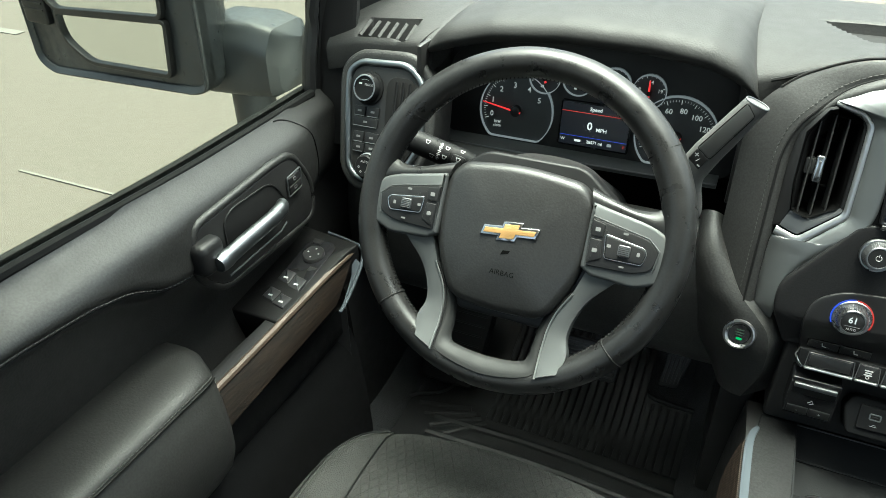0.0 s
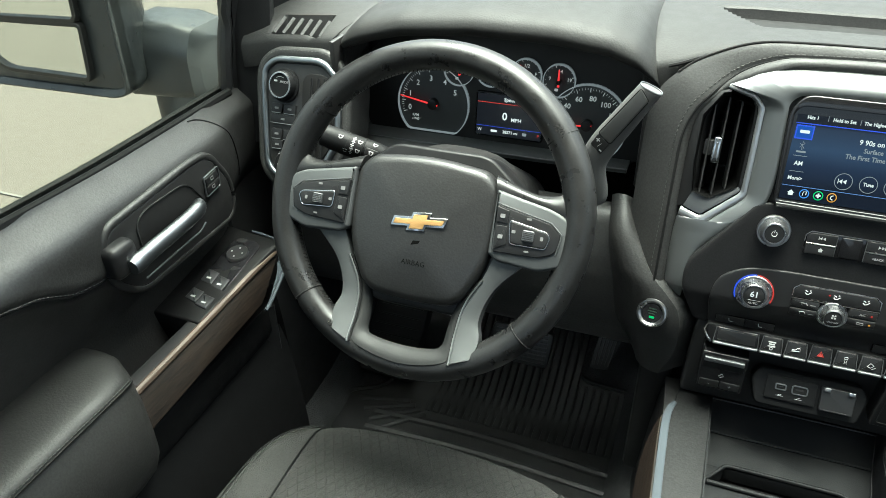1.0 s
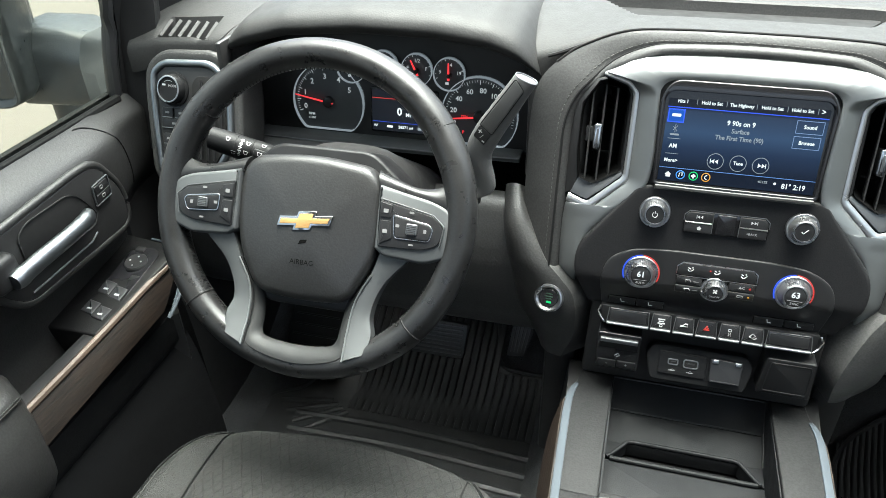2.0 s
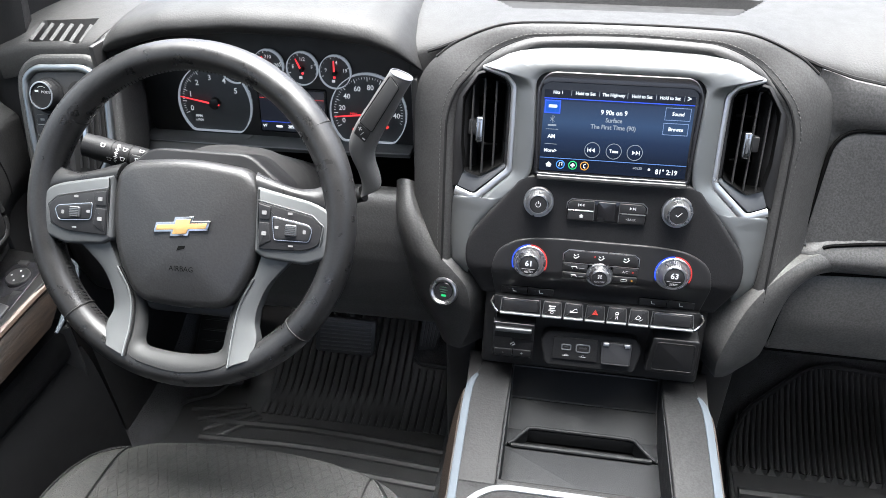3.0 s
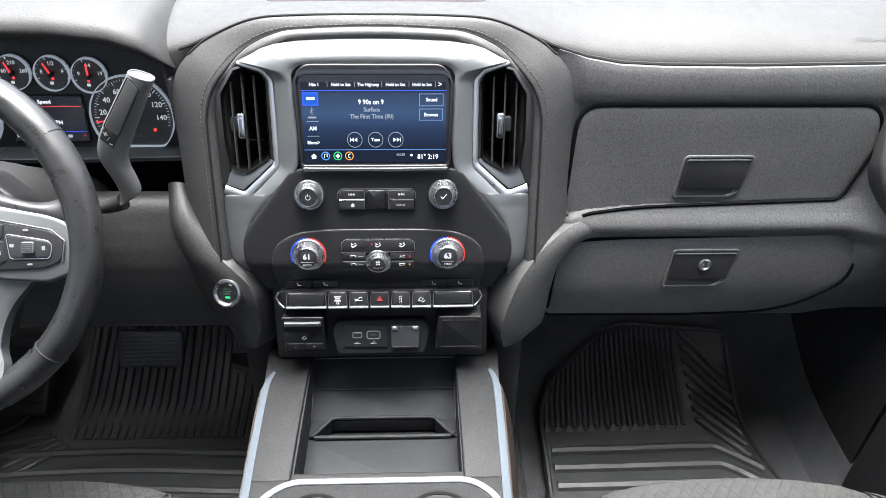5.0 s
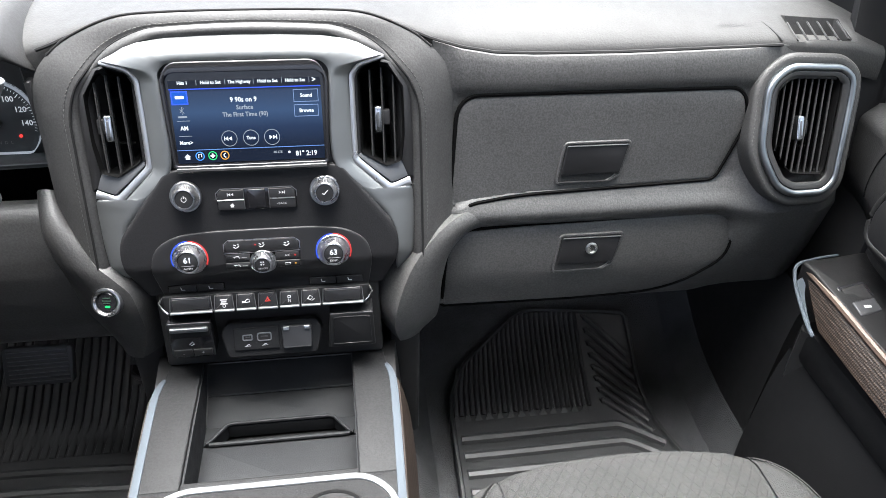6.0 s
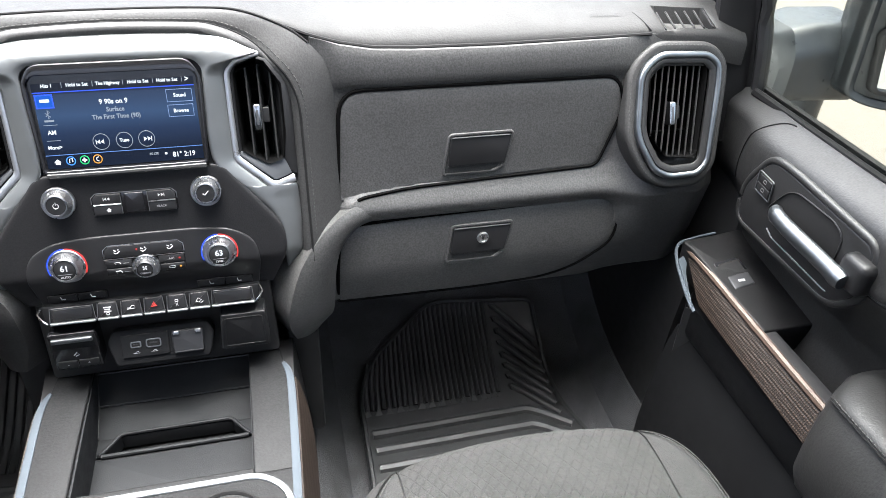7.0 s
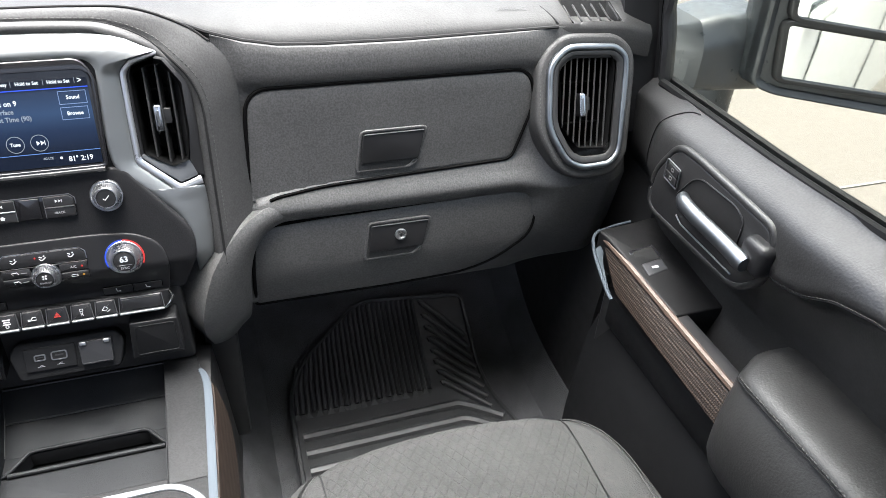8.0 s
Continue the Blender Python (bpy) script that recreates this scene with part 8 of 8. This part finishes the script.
DOOR_T = door_table()


def door_x(y, z):
    a = min(max((y - DOOR_Y[0]) / (DOOR_Y[1] - DOOR_Y[0]), 6.0), len(DOOR_Y) - 8.0)
    b = min(max((z - DOOR_Z[0]) / (DOOR_Z[1] - DOOR_Z[0]), 6.0), len(DOOR_Z) - 8.0)
    i, j = int(a), int(b)
    u, v = a - i, b - j
    x = float((DOOR_T[i, j] * (1 - v) + DOOR_T[i, j + 1] * v) * (1 - u) + (DOOR_T[i + 1, j] * (1 - v) + DOOR_T[i + 1, j + 1] * v) * u)
    return x + (0.014 if 0.63 < y < 0.88 and inside(BEZEL_IN, y, z) else 0.0)


BINBLACK = material("black_door_bin", (0.0065, 0.0067, 0.0070), 0.6, grain=0.0002, scale=700, blotch=0.1, spec=0.12)
# Black ledge, taken darker still for the shadow lying on it
LEDGE = material("shaded_black_ledge", (0.0065, 0.0065, 0.0067), 0.5, grain=0.0002, scale=1000, blotch=0.08, spec=0.13)
ARMREST = material("padded_armrest_vinyl", (0.0165, 0.0165, 0.016), 0.50, grain=0.0003, scale=420, blotch=0.08, rough_var=0.05, detail=2.0, spec=0.35, pits=0.25)
HANDLE = material("satin_chrome_handle", (0.24, 0.255, 0.27), 0.38, metal=1.0, blotch=0.03, rough_var=0.03)


def door(s, name, label):
    d = thing(name, (s * 0.84, 0.5, 0.28), label, "car door", kind="structure")
    P = lambda x, y, z: Vector((s * x, y, z))
    DO = lambda y, z, w=0.0: Vector((s * (door_x(y, z) - w), y, z))
    ys = [-0.06 + 1.035 * i / 320 for i in range(321)]

    belt = lambda y: 0.8815 + 0.010 * ease(0.75 - y, 0.0, 0.35)

    def zs(v, y):
        return 0.28 + (belt(y) - 0.28) * v
    def at(u, v):
        z = zs(v, u)
        y = -0.06 + (u + 0.06) * (0.905 + 0.140 * ease(z, 0.690, 0.705) + 0.06) / 1.035
        return DO(y, zs(v, y))
    bm = field(ys, [i / 230 for i in range(231)], lambda u, v: at(u, v), (s * 0.008, 0, -0.004))
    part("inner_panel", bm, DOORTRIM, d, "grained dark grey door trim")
    # stitched line along the padded shoulder
    line = [DO(y, stitch_z(y) + 0.0075, 0.0012) for y in [0.645 - 0.60 * i / 70 for i in range(71)]]
    part("seam", tube([p + Vector((s * 0.0012, 0, -0.0030)) for p in line], 0.0009, seg=5), DARK, d)
    part("seam_thread", stitches(line, 0.0042, 0.0014, 0.0007, (-s * 0.0006, 0, 0.0004)), THREAD, d)
    line = [DO(0.857 + 0.060 * math.sin(t * 1.571), 0.879 - 0.105 * t * t, 0.0006) for t in [i / 20 for i in range(21)]]
    part("seam", tube(line, 0.0010, seg=5), DARK, d)
    # belt: seal, glass, pillar edge
    pts = [P(0.8215, y, belt(y) - 0.0035) for y in [0.965 - 1.02 * i / 40 for i in range(41)]]
    part("inner_seal", tube(pts, 0.0068, seg=8), SEAL, d)
    pts = [P(0.8410, y, belt(y) - 0.004) for y in [0.972 - 1.03 * i / 40 for i in range(41)]]
    part("outer_seal", tube(pts, 0.0068, seg=8), SEAL, d)
    pane = bmesh.new()
    faces = []
    for thick in (0.0, 0.004):
        rows = []
        for v in range(25):
            t = v / 24
            z = 0.862 + 0.628 * t
            x = 0.8325 - 0.075 * t * t - 0.02 * t + thick
            yf = 1.075 + 0.12 * min(t, 0.2) - 0.42 * max(0.0, t - 0.25) ** 1.2
            rows.append([P(x, -0.06 + (yf + 0.06) * k / 24, z) for k in range(25)])
        faces.append(skin(pane, rows, closed=False))
    rims = [r[0] + [q[-1] for q in r[1:-1]] + r[-1][::-1] + [q[0] for q in r[-2:0:-1]] for r in faces]
    for k in range(len(rims[0])):
        pane.faces.new((rims[0][k - 1], rims[0][k], rims[1][k], rims[1][k - 1]))
    part("window_pane", pane, SIDE_GLASS, d)
    fr = curve([P(0.832, 0.974, 0.876), P(0.830, 0.984, 0.93), P(0.826, 0.996, 0.985), P(0.815, 0.988, 1.06), P(0.785, 0.87, 1.22), P(0.738, 0.62, 1.490)], 6)
    part("window_frame", tube(fr, 0.009, seg=8, wide=1.3), HARD, d)
    bm = ribbon([(P(0.822, 0.978, 0.866), P(0.780, 1.13, 0.866)), (P(0.8215, 0.983, 0.90), P(0.780, 1.13, 0.90)), (P(0.816, 0.998, 0.98), P(0.775, 1.15, 0.98)), (P(0.802, 0.980, 1.07), P(0.768, 1.13, 1.08)), (P(0.772, 0.86, 1.23), P(0.745, 0.98, 1.25))], thick=0.03, bulge=0.004, n=5, out=(-s, -0.4, 0))
    part("pillar_trim", bm, PILLAR, d)
    # handle bezel
    bz = BEZEL
    BZ = lambda a, b, c=0.0: P(0.7825 - c + 0.0012 * ease(b, 0.80, 0.85), a, b)
    part("handle_bezel", panel(bz, BZ, 0.03, 0.004, top=0.010), HARD, d, "black door handle surround")
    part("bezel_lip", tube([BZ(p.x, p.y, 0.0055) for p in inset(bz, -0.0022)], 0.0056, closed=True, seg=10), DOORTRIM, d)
    part("bezel_edge", tube([BZ(p.x, p.y, 0.0085) for p in inset(bz, 0.0008)], 0.0014, closed=True, seg=6), GLOSS, d)
    # Flat black panel that paints the shaded hollow behind the handle
    well = rpoly([(0.690, 0.774), (0.806, 0.774), (0.815, 0.788), (0.786, 0.8330), (0.708, 0.8345), (0.690, 0.825)], [0.01, 0.01, 0.02, 0.02, 0.012, 0.01], 5)
    part("handle_well_shade", panel(well, BZ, 0.004, 0.0008, top=0.0112), DARK, d)
    part("well_edge", tube([BZ(p.x, p.y, 0.0114) for p in well], 0.0010, closed=True, seg=5), HARD, d)
    hp = curve([P(0.7640, 0.792, 0.7985), P(0.7580, 0.782, 0.7985), P(0.7545, 0.755, 0.7980), P(0.7535, 0.720, 0.7975), P(0.7530, 0.690, 0.7970), P(0.7520, 0.650, 0.7950)], 6)
    h = part("door_handle", tube(hp, [0.0080] + [0.0098] * 5 + [0.0108] * (len(hp) - 9) + [0.0118, 0.0114, 0.0095], seg=18, wide=0.85), HANDLE, d, "satin chrome pull handle")
    part("handle_pivot", box((min(s * 0.756, s * 0.790), 0.632, 0.782), (max(s * 0.756, s * 0.790), 0.672, 0.824), 0.010, 4), BLACK, h)
    # Silver rod that paints a glint along the surround below the handle
    part("lower_glint", tube([BZ(0.682, 0.7545, 0.0125), BZ(0.79, 0.7575, 0.0125), BZ(0.803, 0.7640, 0.0125)], 0.0012, seg=6), DULL, d)
    lk = lambda a, b, c=0.0: BZ(0.832 + a, 0.8080 + b, c + 0.0112)
    for sg in (-1, 1):
        q = rpoly([(-0.012, sg * 0.0006), (0.014, sg * 0.0006 + 0.003), (0.012, sg * 0.0115 + 0.003), (-0.013, sg * 0.0115)], 0.0015)
        b = part("lock_button", panel(q, lk, 0.004, 0.0008, top=0.0020), BLACK, d)
        part("lock_mark", hollow(rrect(0.0, sg * 0.006 + 0.0015, 0.006, 0.005, 0.0012), inset(rrect(0.0, sg * 0.006 + 0.0015, 0.006, 0.005, 0.0012), 0.0009), lk, 0.0004, 0.0001, top=0.0023), GREY_INK, b)
    lb = rpoly([(-0.015, -0.0135), (0.0145, -0.0105), (0.0165, 0.0165), (-0.0135, 0.0135)], 0.002)
    part("lock_frame", hollow(inset(lb, -0.001), inset(lb, 0.0004), lk, 0.002, 0.0003, top=0.0016), DULL, d)
    # switch ledge
    LG = lambda x, y, w=0.0: P(x, y, 0.668 + 0.022 * ease(y, 0.74, 0.90) + w)
    led = rpoly([(0.740, 0.715), (0.822, 0.715), (0.822, 0.905), (0.765, 0.897), (0.716, 0.893), (0.722, 0.872)], [0.004, 0.004, 0.01, 0.02, 0.008, 0.006], 5)
    part("switch_ledge", panel(led, LG, 0.05, 0.003), LEDGE, d, "black switch ledge")
    part("ledge_rail", ribbon([(P(0.7585, y, 0.665), P(0.7375, y, 0.6625)) for y in (0.73, 0.68, 0.63, 0.585)], thick=0.03, bulge=0.001, n=3, out=(0, 0, 1)), BLACK, d)
    part("pocket_floor", box((min(s * 0.745, s * 0.84), 0.57, 0.60), (max(s * 0.745, s * 0.84), 0.72, 0.622)), DARK, d)
    part("ledge_underside", box((min(s * 0.728, s * 0.83), 0.56, 0.545), (max(s * 0.728, s * 0.83), 0.868, 0.604), 0.012), BINBLACK, d)
    plate = rpoly([(0.742, 0.733), (0.789, 0.747), (0.789, 0.872), (0.755, 0.880), (0.742, 0.870)], [0.004, 0.006, 0.01, 0.01, 0.006]) if s < 0 else rpoly([(0.737, 0.782), (0.783, 0.790), (0.780, 0.846), (0.737, 0.840)], 0.003)
    part("switch_plate", panel(plate, LG, 0.002, 0.0006, top=0.0015), GLOSS, d)
    if s < 0:
        for x0, y0 in ((0.7455, 0.7375), (0.7670, 0.7445), (0.7455, 0.7745), (0.7670, 0.7815)):
            k = part("window_switch", panel(rpoly([(x0, y0), (x0 + 0.0205, y0 + 0.0045), (x0 + 0.0205, y0 + 0.0265), (x0, y0 + 0.0225)], 0.002), LG, 0.006, 0.002, top=0.0055), DULLGREY, d, "grey window switch")
            part("switch_well", panel(rpoly([(x0, y0 + 0.0225), (x0 + 0.0205, y0 + 0.0268), (x0 + 0.0205, y0 + 0.0335), (x0, y0 + 0.0295)], 0.001), LG, 0.001, 0.0002, top=0.0018), DARK, k)
            part("switch_mark", panel(rrect(x0 + 0.010, y0 + 0.010, 0.007, 0.0030, 0.0008), LG, 0.0003, 0, top=0.0058), WHITE, k)
        dl = part("mirror_dial", lathe([(0.0160, 0.001), (0.0160, 0.004), (0.0145, 0.0055), (0.012, 0.0048), (0, 0.0040)], LG, 40, cx=0.7655, cy=0.8460), BLACK, d, "round mirror control")
        for a in range(0, 360, 90):
            part("dial_mark", panel(circle(0.7655 + 0.0085 * math.cos(radians(a)), 0.8460 + 0.0085 * math.sin(radians(a)), 0.0014, 8), LG, 0.0003, 0, top=0.0058), WHITE, dl)
        for x0, y0 in ((0.7450, 0.8150), (0.7690, 0.8690)):
            part("mirror_key", panel(rrect(x0 + 0.006, y0 + 0.004, 0.014, 0.009, 0.0015), LG, 0.002, 0.0006, top=0.0030), BLACK, d)
    else:
        k = part("window_switch", panel(rpoly([(0.7420, 0.788), (0.7765, 0.795), (0.7765, 0.8160), (0.7420, 0.8110)], 0.003), LG, 0.006, 0.002, top=0.0055), DULLGREY, d, "grey window switch")
        part("switch_well", panel(rpoly([(0.7420, 0.8120), (0.7765, 0.8170), (0.7765, 0.8420), (0.7420, 0.8360)], 0.001), LG, 0.001, 0.0002, top=0.0019), DARK, k)
        part("switch_mark", panel(rrect(0.759, 0.802, 0.010, 0.0035, 0.0008), LG, 0.0003, 0, top=0.0058), WHITE, k)
    # wooden strip with its bead and bright end cap
    st = [(P(x0, y0, z0), P(0.7120, y1, z1)) for x0, y0, z0, y1, z1 in ((0.7250, 0.891, 0.6800, 0.812, 0.6350), (0.7300, 0.820, 0.6750, 0.748, 0.6325), (0.7350, 0.745, 0.6670, 0.682, 0.6300), (0.7370, 0.665, 0.6630, 0.620, 0.6270), (0.7370, 0.585, 0.6620, 0.562, 0.6250))]
    w = part("wood_strip", ribbon(st, thick=0.012, bulge=0.0015, cross=6, n=5, out=(-s, 0, 0.3)), WOOD if s < 0 else WOVEN, d, "dark wood-look door strip")
    part("strip_bead", tube(curve([q[0] + Vector((-s * 0.001, 0, 0.0005)) for q in st], 5), 0.0052, seg=8), COPPER, w, "thin copper-toned bead")
    cap = curve([P(0.772, 0.897, 0.6930), P(0.740, 0.899, 0.6870), P(0.7160, 0.897, 0.6790), P(0.7080, 0.880, 0.6640), P(0.7050, 0.850, 0.6470), P(0.7035, 0.822, 0.6340), P(0.7040, 0.808, 0.6285)], 5)
    part("end_cap", tube(cap, [0.0018] * 8 + [0.0024] * (len(cap) - 8), seg=8), EDGE, d, "bright end cap")
    cap2 = curve([P(0.7330, 0.892, 0.6680), P(0.7170, 0.872, 0.6550), P(0.7080, 0.842, 0.6410), P(0.7050, 0.808, 0.6290)], 5)
    part("end_cap", tube(cap2, 0.0015, seg=8), EDGE, d)
    face = ribbon([(cap[k * len(cap) // 6 if k < 6 else -1], q) for k, q in zip((3, 4, 5, 6), (cap2[0], cap2[5], cap2[10], cap2[-1]))], thick=0.004, bulge=0.0005, n=4, out=(-s, 0.4, 0.2))
    part("cap_face", face, EDGE, d)
    # armrest
    sec = [(0.845, 0.672), (0.838, 0.697), (0.805, 0.7055), (0.770, 0.7072), (0.744, 0.7045), (0.7275, 0.6985), (0.7205, 0.6870), (0.7085, 0.665), (0.7010, 0.640), (0.7000, 0.610), (0.706, 0.575), (0.730, 0.548), (0.780, 0.540), (0.845, 0.540)]
    loops = []
    for y, k in ((0.612, 0.15), (0.610, 0.55), (0.603, 0.80), (0.590, 0.95), (0.565, 1.0), (0.45, 1.0), (0.30, 1.0), (0.10, 1.0), (-0.05, 1.0)):
        cx, cz = 0.790, 0.625
        loops.append(curve([P(cx + (x - cx) * (0.35 + 0.65 * k) if x < cx else x, y - 0.030 * max(0.0, (0.775 - x) / 0.07) * (0.4 + 0.6 * k) * (1 if y > 0.5 else 0.0) * (1.0 if z < 9 else 0), cz + (z - cz) * (0.5 + 0.5 * k)) for x, z in sec], 3))
    bm = bmesh.new()
    rows = skin(bm, loops, closed=False)
    bm.faces.new(rows[0])
    a = part("armrest", bm, ARMREST, d, "padded dark leather armrest with stitched edge")
    idx = 6 * 3 - 2
    edge = curve([lp[idx] + Vector((-s * 0.0008, 0, 0.0010)) for lp in loops[2:]], 10)
    part("seam", tube([p + Vector((-s * 0.002, 0, -0.0025)) for p in edge], 0.0013, seg=5), DARK, a)
    part("seam_thread", stitches(edge, 0.0042, 0.0014, 0.0007, (-s * 0.0005, 0, 0.0006)), THREAD, a)
    # lower door: bin and kick strip
    st = [(P(0.735, y, 0.545), P(0.700, y - 0.02, 0.30)) for y in (0.872, 0.78, 0.60, 0.40, 0.10, -0.05)]
    part("door_bin", ribbon(st, thick=0.02, bulge=0.010, cross=8, n=3, out=(-s, 0, 0)), BINBLACK, d)
    st = [(P(0.775, 0.895, z), P(0.722, 0.850, z)) for z in (0.30, 0.40, 0.50, 0.60)]
    part("front_edge", ribbon(st, thick=0.03, bulge=0.004, n=3, out=(-s, 0.5, 0)), HARD, d)
    return d


door(-1, "door_1", "closed driver door with dark trim, chrome handle and wood strip")
door(1, "door_2", "closed passenger door with dark trim, chrome handle and brown strip")


def kick_panels():
    for s in (-1, 1):
        st = [(Vector((s * 0.770, y, 0.60)), Vector((s * 0.755, y, 0.24))) for y in (0.915, 1.0, 1.10, 1.25, 1.38)]
        bm = ribbon(st, thick=0.02, bulge=0.008, n=3, out=(-s, 0, 0))
        solid("kick_panel", bm, HARD, "black kick panel below the dashboard end", "trim", "structure", base=(s * 0.76, 1.1, 0.24))
        st = [(Vector((s * 0.765, y, 0.275)), Vector((s * 0.700, y, 0.262))) for y in (-0.05, 0.3, 0.6, 0.90)]
        bm = ribbon(st, thick=0.04, bulge=0.004, n=3, out=(0, 0, 1))
        solid("sill_plate", bm, HARD, "black scuffed door sill cover", "trim", "structure", base=(s * 0.73, 0.4, 0.24))


kick_panels()


# ---- outside mirrors and body ----
def wing_mirror(s):
    m = thing("wing_mirror", (s * 0.95, 1.03, 0.80), "large dark grey towing mirror with two glasses", "wing mirror", group="wing mirrors")
    eye = Vector((s * 0.19, 0.143, 1.265))
    P = lambda x, y, z: eye + (Vector((s * (x - (0.010 if s > 0 else 0.0)), y, z)) - eye) * 1.2
    o = P(1.19, 0.958, 0.95)
    swing = 0.10 if s < 0 else -0.56
    to = (lambda a, b, c=0.0: P(1.19 + a, 0.9395 + (a + 0.185) * swing - c, 0.95 + b))
    shell_o = rpoly([(-0.215, -0.082), (-0.185, -0.094), (0.165, -0.118), (0.200, -0.100), (0.205, 0.30), (0.17, 0.34), (-0.19, 0.34), (-0.230, 0.30)], [0.02, 0.02, 0.03, 0.03, 0.04, 0.03, 0.03, 0.03], 5)
    bm = bmesh.new()
    loops = []
    for dep, k in ((-0.13, 0.55), (-0.11, 0.78), (-0.07, 0.93), (-0.03, 1.0), (0.0, 1.0)):
        loops.append([to(p.x * k, 0.1 + (p.y - 0.1) * k, dep) for p in shell_o])
    rows = skin(bm, loops)
    bm.faces.new(rows[0][::-1])
    part("housing", bm, SCRAPED, m, "weathered dark plastic housing")
    inn = inset(shell_o, 0.012)
    part("front_frame", hollow(shell_o, inn, to, 0.02, 0.003, top=0.004, drop=0.004), SCRAPED, m)
    part("inner_plate", panel(inset(shell_o, 0.010), to, 0.006, 0.001, top=-0.004), SCRAPED, m)
    lower = rpoly([(-0.140, -0.066), (0.045, -0.075), (0.096, -0.045), (0.100, -0.006), (-0.150, 0.011)], [0.006, 0.02, 0.02, 0.004, 0.006], 4)
    upper = rpoly([(-0.146, 0.022), (0.100, 0.004), (0.150, 0.05), (0.150, 0.28), (0.12, 0.31), (-0.145, 0.31), (-0.165, 0.27)], [0.01, 0.012, 0.03, 0.03, 0.02, 0.02, 0.02], 4)
    for gl in (lower, upper):
        gl = [p + Vector((-0.045, 0)) for p in gl] if s > 0 else gl
        g = part("mirror_frame", hollow(inset(gl, -0.007), inset(gl, 0.0005), to, 0.01, 0.002, top=0.010), BLACK, m)
        part("mirror_glass", panel(gl, to, 0.002, 0.0, top=0.0035), MIRROR, g, "clean mirror glass")
    blk = rrect(0.158, 0.045, 0.060, 0.150, 0.008)
    part("marker_block", panel(blk, to, 0.02, 0.004, top=0.008), BLACK, m)
    for k in range(7):
        part("marker_rib", tube([to(0.132, -0.005 + 0.011 * k, 0.0085), to(0.182, -0.005 + 0.011 * k, 0.0085)], 0.0022, seg=5), BLACK, m)
    # sliding arm
    bm = bmesh.new()
    loops = []
    for x, z0, z1, y0, y1 in ((0.885, 0.872, 0.928, 1.030, 1.060), (0.893, 0.852, 0.938, 1.000, 1.085), (0.905, 0.846, 0.948, 0.988, 1.095), (0.945, 0.842, 0.955, 0.985, 1.10), (1.025, 0.838, 0.953, 0.985, 1.10), (1.050, 0.846, 0.944, 1.00, 1.09), (1.110, 0.858, 0.940, 1.01, 1.08)):
        c = rpoly([(y0, z0), (y1, z0), (y1, z1), (y0 + 0.020, z1), (y0, z1 - 0.034)], [0.02, 0.02, 0.02, 0.012, 0.012], 5)
        loops.append([P(x, p.x, p.y) for p in c])
    rows = skin(bm, loops)
    bm.faces.new(rows[0][::-1])
    bm.faces.new(rows[-1])
    part("arm", bm, SCRAPED, m, "weathered grey mirror arm", angle=28)
    part("arm_joint", tube([P(0.985, 1.045, 0.845), P(0.985, 1.045, 0.70)], 0.042, seg=20), SCRAPED, m)
    part("lower_arm", tube([P(0.985, 1.045, 0.80), P(0.93, 1.05, 0.74), P(0.88, 1.05, 0.72)], 0.035, seg=12), SCRAPED, m)
    part("scuff", panel(rpoly([(-0.006, -0.004), (0.006, -0.003), (0.004, 0.006), (-0.003, 0.004)], 0.002), (lambda a, b, c=0.0: P(1.020 + a, 0.975 - c, 0.945 + b)), 0.004, 0.001, top=0.003), SCUFF, m)


SCUFF = material("pale_scuff", (0.35, 0.36, 0.37), 0.7, blotch=0.2)
wing_mirror(-1)
wing_mirror(1)


def body_side(s):
    b = thing("truck_body_side", (s * 0.93, -0.5, -0.1), "white painted outer side of the truck", "truck body")
    P = lambda x, y, z: Vector((s * x, y, z))
    loops = []
    for y in (1.30, 0.9, 0.2, -0.6, -1.4, -2.6, -3.4):
        loops.append([P(0.852, y, 0.866), P(0.880, y, 0.860), P(0.912, y, 0.835), P(0.930, y, 0.785), P(0.952, y, 0.74), P(0.965, y, 0.55), P(0.960, y, 0.25), P(0.945, y, -0.08), P(0.88, y, -0.12)])
    bm = bmesh.new()
    skin(bm, loops, closed=False)
    part("outer_skin", bm, PAINT, b)
    for y in (-0.02, -1.05):
        part("panel_gap", tube([P(0.954, y, 0.74), P(0.967, y, 0.55), P(0.962, y, 0.25), P(0.947, y, -0.08)], 0.004, seg=5), DARK, b)
    for y in (0.10, -0.85):
        h = part("door_handle", box((min(s * 0.965, s * 0.995), y - 0.09, 0.655), (max(s * 0.965, s * 0.995), y + 0.09, 0.695), 0.012), PAINT, b)
        part("handle_pocket", box((min(s * 0.952, s * 0.967), y - 0.06, 0.640), (max(s * 0.952, s * 0.967), y + 0.06, 0.705), 0.006), SCRAPED, h)
    part("side_step", tube([P(1.02, 0.9, -0.30), P(1.02, -1.0, -0.30)], 0.05, seg=10), HARD, b)


body_side(-1)
body_side(1)
